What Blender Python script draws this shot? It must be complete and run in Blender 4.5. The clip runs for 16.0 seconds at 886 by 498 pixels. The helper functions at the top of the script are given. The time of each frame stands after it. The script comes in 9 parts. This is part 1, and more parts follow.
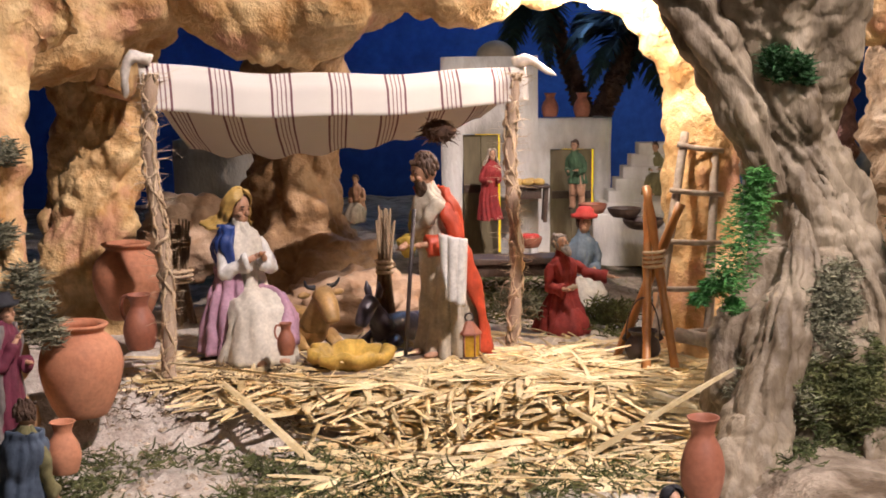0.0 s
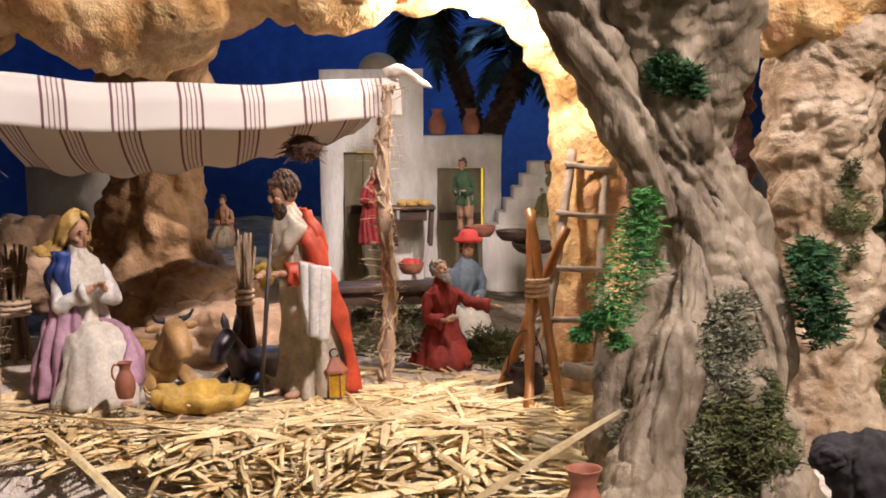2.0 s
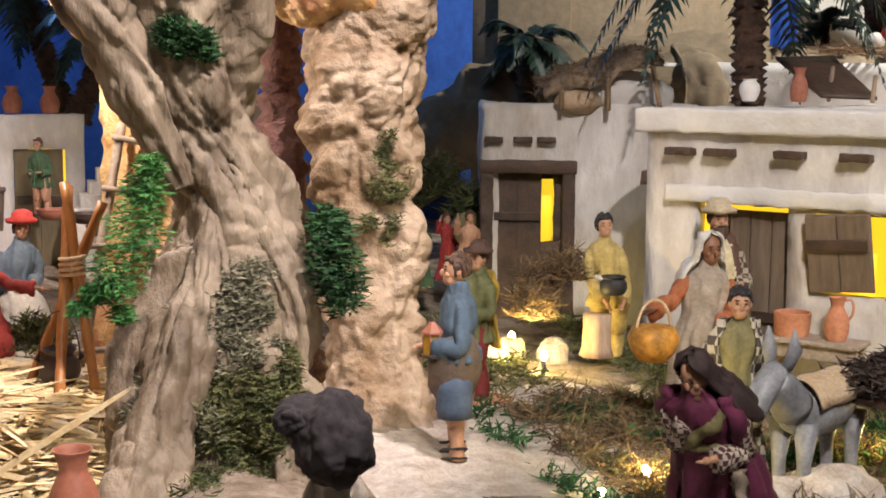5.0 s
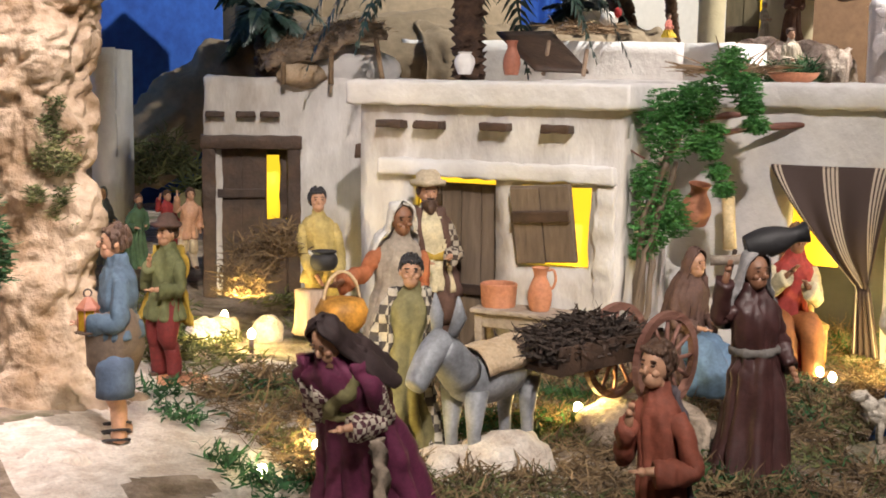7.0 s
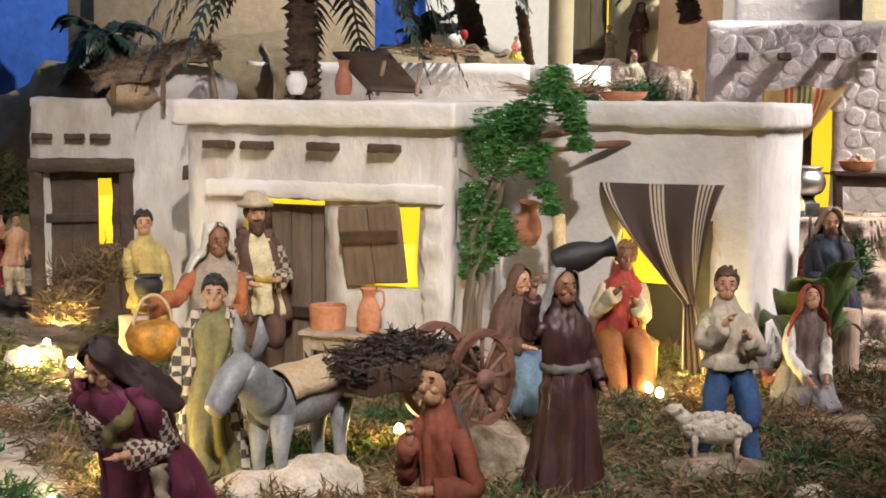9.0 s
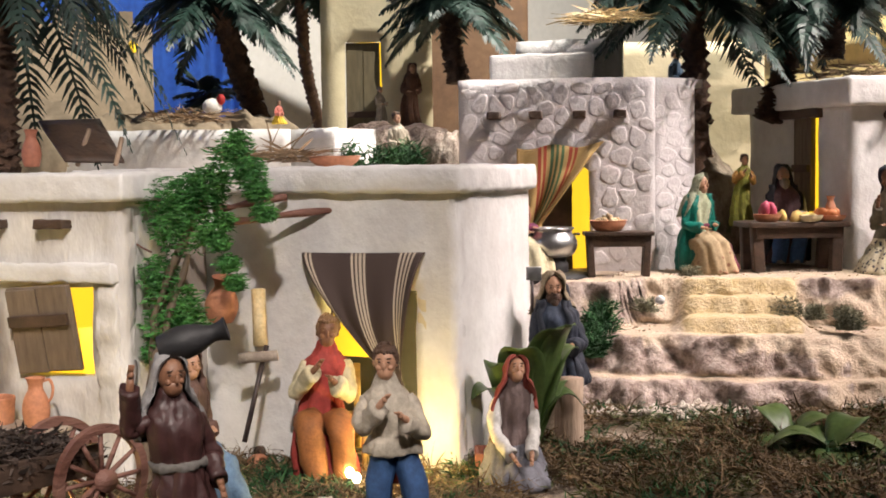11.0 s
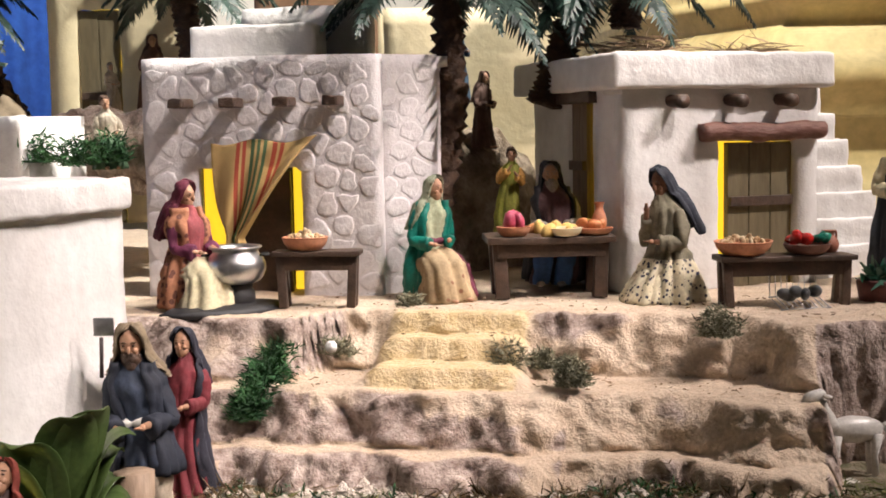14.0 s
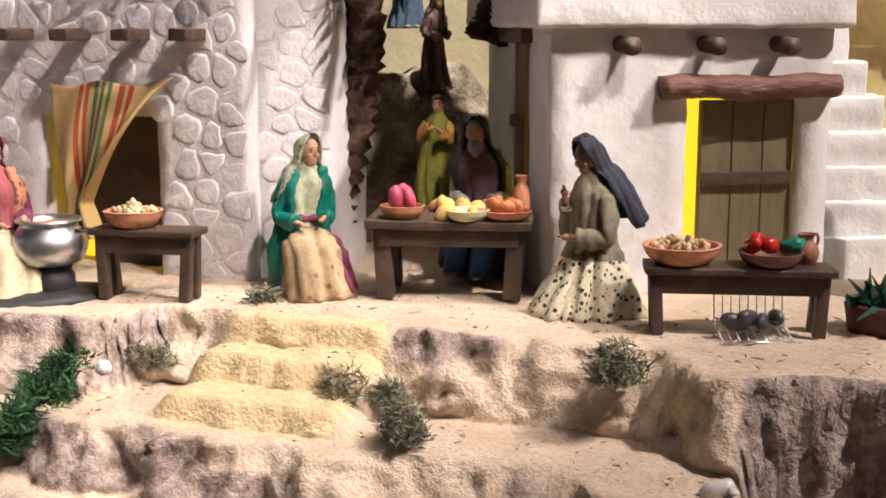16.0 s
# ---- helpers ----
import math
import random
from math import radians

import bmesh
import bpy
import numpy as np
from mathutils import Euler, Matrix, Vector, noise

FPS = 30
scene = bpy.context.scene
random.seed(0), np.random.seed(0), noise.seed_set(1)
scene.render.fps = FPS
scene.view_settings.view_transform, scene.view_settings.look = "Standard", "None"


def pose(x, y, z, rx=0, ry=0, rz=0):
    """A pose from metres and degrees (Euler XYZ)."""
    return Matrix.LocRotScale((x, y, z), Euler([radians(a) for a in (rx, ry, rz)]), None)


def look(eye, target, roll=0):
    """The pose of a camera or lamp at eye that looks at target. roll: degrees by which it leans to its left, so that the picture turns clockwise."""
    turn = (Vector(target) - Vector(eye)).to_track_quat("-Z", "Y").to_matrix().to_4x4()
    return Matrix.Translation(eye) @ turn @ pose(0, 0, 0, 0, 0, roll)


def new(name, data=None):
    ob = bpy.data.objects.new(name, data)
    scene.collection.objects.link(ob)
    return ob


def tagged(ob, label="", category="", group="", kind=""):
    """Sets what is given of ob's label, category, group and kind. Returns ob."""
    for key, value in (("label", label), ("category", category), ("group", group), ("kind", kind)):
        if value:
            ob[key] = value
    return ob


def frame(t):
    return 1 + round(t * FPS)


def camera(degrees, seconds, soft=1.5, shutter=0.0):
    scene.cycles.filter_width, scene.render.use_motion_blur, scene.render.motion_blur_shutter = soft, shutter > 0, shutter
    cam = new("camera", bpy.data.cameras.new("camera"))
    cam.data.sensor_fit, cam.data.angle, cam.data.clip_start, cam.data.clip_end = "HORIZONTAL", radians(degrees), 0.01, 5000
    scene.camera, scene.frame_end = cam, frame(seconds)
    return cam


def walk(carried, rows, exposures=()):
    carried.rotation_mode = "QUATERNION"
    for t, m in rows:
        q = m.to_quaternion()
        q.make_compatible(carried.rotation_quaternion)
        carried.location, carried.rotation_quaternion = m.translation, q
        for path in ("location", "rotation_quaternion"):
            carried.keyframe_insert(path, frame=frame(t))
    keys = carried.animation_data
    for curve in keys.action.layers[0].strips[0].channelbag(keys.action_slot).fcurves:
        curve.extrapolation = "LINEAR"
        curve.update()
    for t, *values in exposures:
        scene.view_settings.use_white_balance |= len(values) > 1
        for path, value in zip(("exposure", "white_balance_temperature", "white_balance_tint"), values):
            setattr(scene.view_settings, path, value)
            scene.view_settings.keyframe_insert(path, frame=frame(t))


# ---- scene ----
FOV = 38.856
PATH = [
    (0, pose(0.0001, 0.0000, 0.3013, 81.926, 0.604, -0.081)),
    (0.5, pose(0.0032, 0.0431, 0.2998, 81.978, 0.516, -0.972)),
    (1, pose(0.0187, 0.0774, 0.2999, 82.238, 0.462, -1.926)),
    (1.5, pose(0.0358, 0.1005, 0.2966, 82.497, 0.337, -2.921)),
    (2, pose(0.0456, 0.1164, 0.2931, 82.771, 0.202, -4.095)),
    (2.5, pose(0.0469, 0.1212, 0.2899, 83.024, 0.062, -5.566)),
    (3, pose(0.0720, 0.1191, 0.2889, 83.226, -0.011, -7.435)),
    (3.5, pose(0.0991, 0.1187, 0.2861, 83.257, -0.129, -9.789)),
    (4, pose(0.1136, 0.1232, 0.2755, 83.239, -0.334, -12.669)),
    (4.5, pose(0.1337, 0.1266, 0.2691, 83.045, -0.474, -15.625)),
    (5, pose(0.1826, 0.1210, 0.2667, 82.742, -0.551, -18.427)),
    (5.2, pose(0.2024, 0.1191, 0.2651, 82.649, -0.482, -19.392)),
    (7.3, pose(0.3103, 0.1006, 0.2465, 82.411, -0.849, -27.988)),
    (7.5, pose(0.3178, 0.0972, 0.2448, 82.556, -0.832, -28.394)),
    (8, pose(0.3379, 0.0912, 0.2419, 82.796, -0.970, -29.606)),
    (8.2, pose(0.3463, 0.0908, 0.2410, 82.843, -0.939, -30.222)),
    (10.3, pose(0.4473, 0.0641, 0.2434, 85.592, 0.171, -36.166)),
    (10.5, pose(0.4845, 0.0526, 0.2528, 85.912, 0.360, -36.787)),
    (11, pose(0.5892, 0.0448, 0.2445, 86.416, 0.796, -37.664)),
    (11.5, pose(0.6898, 0.0546, 0.3352, 86.781, 0.785, -38.522)),
    (12, pose(0.8360, 0.0491, 0.3466, 86.898, 0.817, -38.202)),
    (12.5, pose(0.9506, 0.0561, 0.2870, 86.038, 0.857, -37.398)),
    (13, pose(0.9893, 0.0611, 0.2535, 85.275, 0.972, -37.014)),
    (13.5, pose(1.0525, 0.0537, 0.2931, 84.731, 0.990, -37.139)),
    (14, pose(1.1458, 0.0926, 0.2883, 84.566, 1.044, -37.033)),
    (14.5, pose(1.2764, 0.1119, 0.2587, 83.124, 0.886, -36.226)),
    (15, pose(1.3731, 0.1361, 0.2675, 81.802, 0.638, -34.717)),
    (15.5, pose(1.4693, 0.1740, 0.3028, 80.708, 0.260, -31.456)),
    (16, pose(1.5877, 0.2060, 0.3364, 79.791, -0.057, -28.503)),
]
cam = camera(FOV, 16.0, soft=1.8)
walk(cam, PATH, exposures=[(0, 0.0), (3.0, -0.08), (4.2, -0.10), (5.0, 0.16), (7.3, 0.42), (8.2, 0.40), (10.5, 0.3), (14, 0.3), (16, 0.4)])

# ---- world and lamps: a dim exhibition room with ceiling spots ----
world = bpy.data.worlds.new("room_air")
world.use_nodes = True
world.node_tree.nodes["Background"].inputs[0].default_value = (0.48, 0.56, 0.74, 1)
world.node_tree.nodes["Background"].inputs[1].default_value = 0.015
scene.world = world


def spot(name, eye, target, watts, colour, degrees=50, blend=0.6, radius=0.03):
    data = bpy.data.lights.new(name, "SPOT")
    data.energy, data.color, data.spot_size, data.spot_blend, data.shadow_soft_size = watts, colour, radians(degrees), blend, radius
    ob = new(name, data)
    ob.matrix_world = look(eye, target)
    return tagged(ob, kind="structure")


def bulb(name, at, watts, colour, radius=0.006):
    data = bpy.data.lights.new(name, "POINT")
    data.energy, data.color, data.shadow_soft_size = watts, colour, radius
    ob = new(name, data)
    ob.location = at
    return tagged(ob, kind="structure")


WARM, YELLOW, COOL = (1.0, 0.80, 0.58), (1.0, 0.72, 0.25), (1.0, 0.865, 0.82)
spot("ceiling_spot", (0.75, 0.05, 1.75), (-0.02, 1.3, 0.05), 268, (1.0, 0.85, 0.83), 34, 0.5)
spot("ceiling_spot", (2.22, -0.30, 2.2), (1.88, 1.38, 0.2), 188, COOL, 26, 0.6)
spot("ceiling_spot", (3.05, -0.20, 1.9), (2.36, 0.98, 0.04), 198, COOL, 48, 0.6)
spot("ceiling_spot", (2.05, -0.45, 1.8), (1.35, 1.15, 0.0), 85, COOL, 30, 0.7)
spot("ceiling_spot", (0.10, -0.7, 1.6), (1.02, 1.32, 0.02), 160, (1.0, 0.885, 0.83), 27, 0.7)
spot("ceiling_spot", (0.2, -0.4, 1.9), (0.68, 1.15, 0.0), 72, (1.0, 0.93, 0.82), 30, 0.8)
spot("ceiling_spot", (2.5, 0.9, 2.4), (2.5, 3.0, 0.45), 480, (1.0, 0.94, 0.86), 95, 0.8)
bulb("cave_bulb", (0.173, 1.384, 0.376), 4.2, (1.0, 0.84, 0.74), 0.012)
# unseen blue fill light, added to brighten the backdrop cloth
bulb("backdrop_fill", (0.15, 2.3, 0.75), 5, (0.25, 0.50, 1.0), 0.05)
# wide area light added overhead as soft fill, no visible fixture
area = bpy.data.lights.new("soft_fill_area", "AREA")
area.energy, area.color, area.size = 2.2, (1.0, 0.95, 0.90), 2.4
panel = tagged(new("soft_fill_area", area), kind="structure")
panel.matrix_world = look((1.0, -0.4, 2.55), (1.0, 0.4, 0.0))



# ---- materials ----
def rgb(c):
    return (*c, 1.0)


def surface(name, a, b, rough=0.8, scale=18.0, bump=0.4, fine=160.0, stain=None, metal=0.0, stretch=(1, 1, 1), sheen=0.0, bump_size=0.004, rand=0.0, lo=0.35, hi=0.65, grainy=0.55):
    """Two tones mixed by coarse and fine noise, with relief; stain: a third tone in scattered patches."""
    m = bpy.data.materials.new(name)
    m.use_nodes = True
    nt = m.node_tree
    nd, lk = nt.nodes, nt.links
    p = nd["Principled BSDF"]
    p.inputs["Roughness"].default_value = rough
    p.inputs["Metallic"].default_value = metal
    tc = nd.new("ShaderNodeTexCoord")
    mp = nd.new("ShaderNodeMapping")
    mp.inputs["Scale"].default_value = stretch
    lk.new(tc.outputs["Object"], mp.inputs["Vector"])

    def tex(s, d):
        n = nd.new("ShaderNodeTexNoise")
        n.inputs["Scale"].default_value, n.inputs["Detail"].default_value, n.inputs["Roughness"].default_value = s, d, 0.62
        lk.new(mp.outputs[0], n.inputs["Vector"])
        return n

    big, small = tex(scale, 5), tex(fine, 3)
    ramp = nd.new("ShaderNodeMapRange")
    ramp.inputs["From Min"].default_value, ramp.inputs["From Max"].default_value = lo, hi
    lk.new(big.outputs["Fac"], ramp.inputs["Value"])
    mix = nd.new("ShaderNodeMix")
    mix.data_type = "RGBA"
    mix.inputs[6].default_value, mix.inputs[7].default_value = rgb(a), rgb(b)
    lk.new(ramp.outputs[0], mix.inputs[0])
    grain = nd.new("ShaderNodeMix")
    grain.data_type, grain.blend_type = "RGBA", "MULTIPLY"
    grain.inputs[0].default_value = grainy
    g2 = nd.new("ShaderNodeMapRange")
    g2.inputs["From Min"].default_value, g2.inputs["From Max"].default_value = 0.25, 0.7
    g2.inputs["To Min"].default_value, g2.inputs["To Max"].default_value = 0.55, 1.15
    lk.new(small.outputs["Fac"], g2.inputs["Value"])
    lk.new(mix.outputs[2], grain.inputs[6])
    lk.new(g2.outputs[0], grain.inputs[7])
    out = grain.outputs[2]
    if stain:
        third = tex(scale * 0.45, 6)
        r3 = nd.new("ShaderNodeMapRange")
        r3.inputs["From Min"].default_value, r3.inputs["From Max"].default_value = 0.54, 0.66
        lk.new(third.outputs["Fac"], r3.inputs["Value"])
        m3 = nd.new("ShaderNodeMix")
        m3.data_type = "RGBA"
        m3.inputs[7].default_value = rgb(stain)
        lk.new(r3.outputs[0], m3.inputs[0])
        lk.new(out, m3.inputs[6])
        out = m3.outputs[2]
    if rand:
        geo = nd.new("ShaderNodeNewGeometry")
        hsv = nd.new("ShaderNodeHueSaturation")
        rr = nd.new("ShaderNodeMapRange")
        rr.inputs["To Min"].default_value, rr.inputs["To Max"].default_value = 1 - rand, 1 + rand
        lk.new(geo.outputs["Random Per Island"], rr.inputs["Value"])
        lk.new(rr.outputs[0], hsv.inputs["Value"])
        lk.new(out, hsv.inputs["Color"])
        out = hsv.outputs[0]
    lk.new(out, p.inputs["Base Color"])
    bp = nd.new("ShaderNodeBump")
    bp.inputs["Strength"].default_value, bp.inputs["Distance"].default_value = bump, bump_size
    add = nd.new("ShaderNodeMath")
    add.operation = "ADD"
    lk.new(big.outputs["Fac"], add.inputs[0])
    lk.new(small.outputs["Fac"], add.inputs[1])
    lk.new(add.outputs[0], bp.inputs["Height"])
    lk.new(bp.outputs[0], p.inputs["Normal"])
    return m


def glow(name, c, strength):
    m = bpy.data.materials.new(name)
    m.use_nodes = True
    p = m.node_tree.nodes["Principled BSDF"]
    p.inputs["Base Color"].default_value = rgb(c)
    p.inputs["Emission Color"].default_value = rgb(c)
    p.inputs["Emission Strength"].default_value = strength
    return m


def striped(name, ground, bands, period, axis=0, rough=0.85):
    """Woven cloth: bands = (start, end, colour) within one period, in metres of the cloth's own x or y (UV)."""
    m = bpy.data.materials.new(name)
    m.use_nodes = True
    nd, lk = m.node_tree.nodes, m.node_tree.links
    p = nd["Principled BSDF"]
    p.inputs["Roughness"].default_value = rough
    uv = nd.new("ShaderNodeUVMap")
    sep = nd.new("ShaderNodeSeparateXYZ")
    lk.new(uv.outputs[0], sep.inputs[0])
    mod = nd.new("ShaderNodeMath")
    mod.operation = "MODULO"
    mod.inputs[1].default_value = period
    lk.new(sep.outputs[axis], mod.inputs[0])
    div = nd.new("ShaderNodeMath")
    div.operation = "DIVIDE"
    div.inputs[1].default_value = period
    lk.new(mod.outputs[0], div.inputs[0])
    cr = nd.new("ShaderNodeValToRGB")
    cr.color_ramp.interpolation = "CONSTANT"
    els = cr.color_ramp.elements
    els[0].color = rgb(ground)
    els.remove(els[1])
    for a, b, c in bands:
        e = els.new(a / period)
        e.color = rgb(c)
        e = els.new(b / period)
        e.color = rgb(ground)
    lk.new(div.outputs[0], cr.inputs[0])
    n = nd.new("ShaderNodeTexNoise")
    n.inputs["Scale"].default_value = 900
    mul = nd.new("ShaderNodeMix")
    mul.data_type, mul.blend_type = "RGBA", "MULTIPLY"
    mul.inputs[0].default_value = 0.35
    lk.new(cr.outputs[0], mul.inputs[6])
    lk.new(n.outputs["Fac"], mul.inputs[7])
    lk.new(mul.outputs[2], p.inputs["Base Color"])
    bp = nd.new("ShaderNodeBump")
    bp.inputs["Strength"].default_value, bp.inputs["Distance"].default_value = 0.3, 0.001
    lk.new(n.outputs["Fac"], bp.inputs["Height"])
    lk.new(bp.outputs[0], p.inputs["Normal"])
    return m


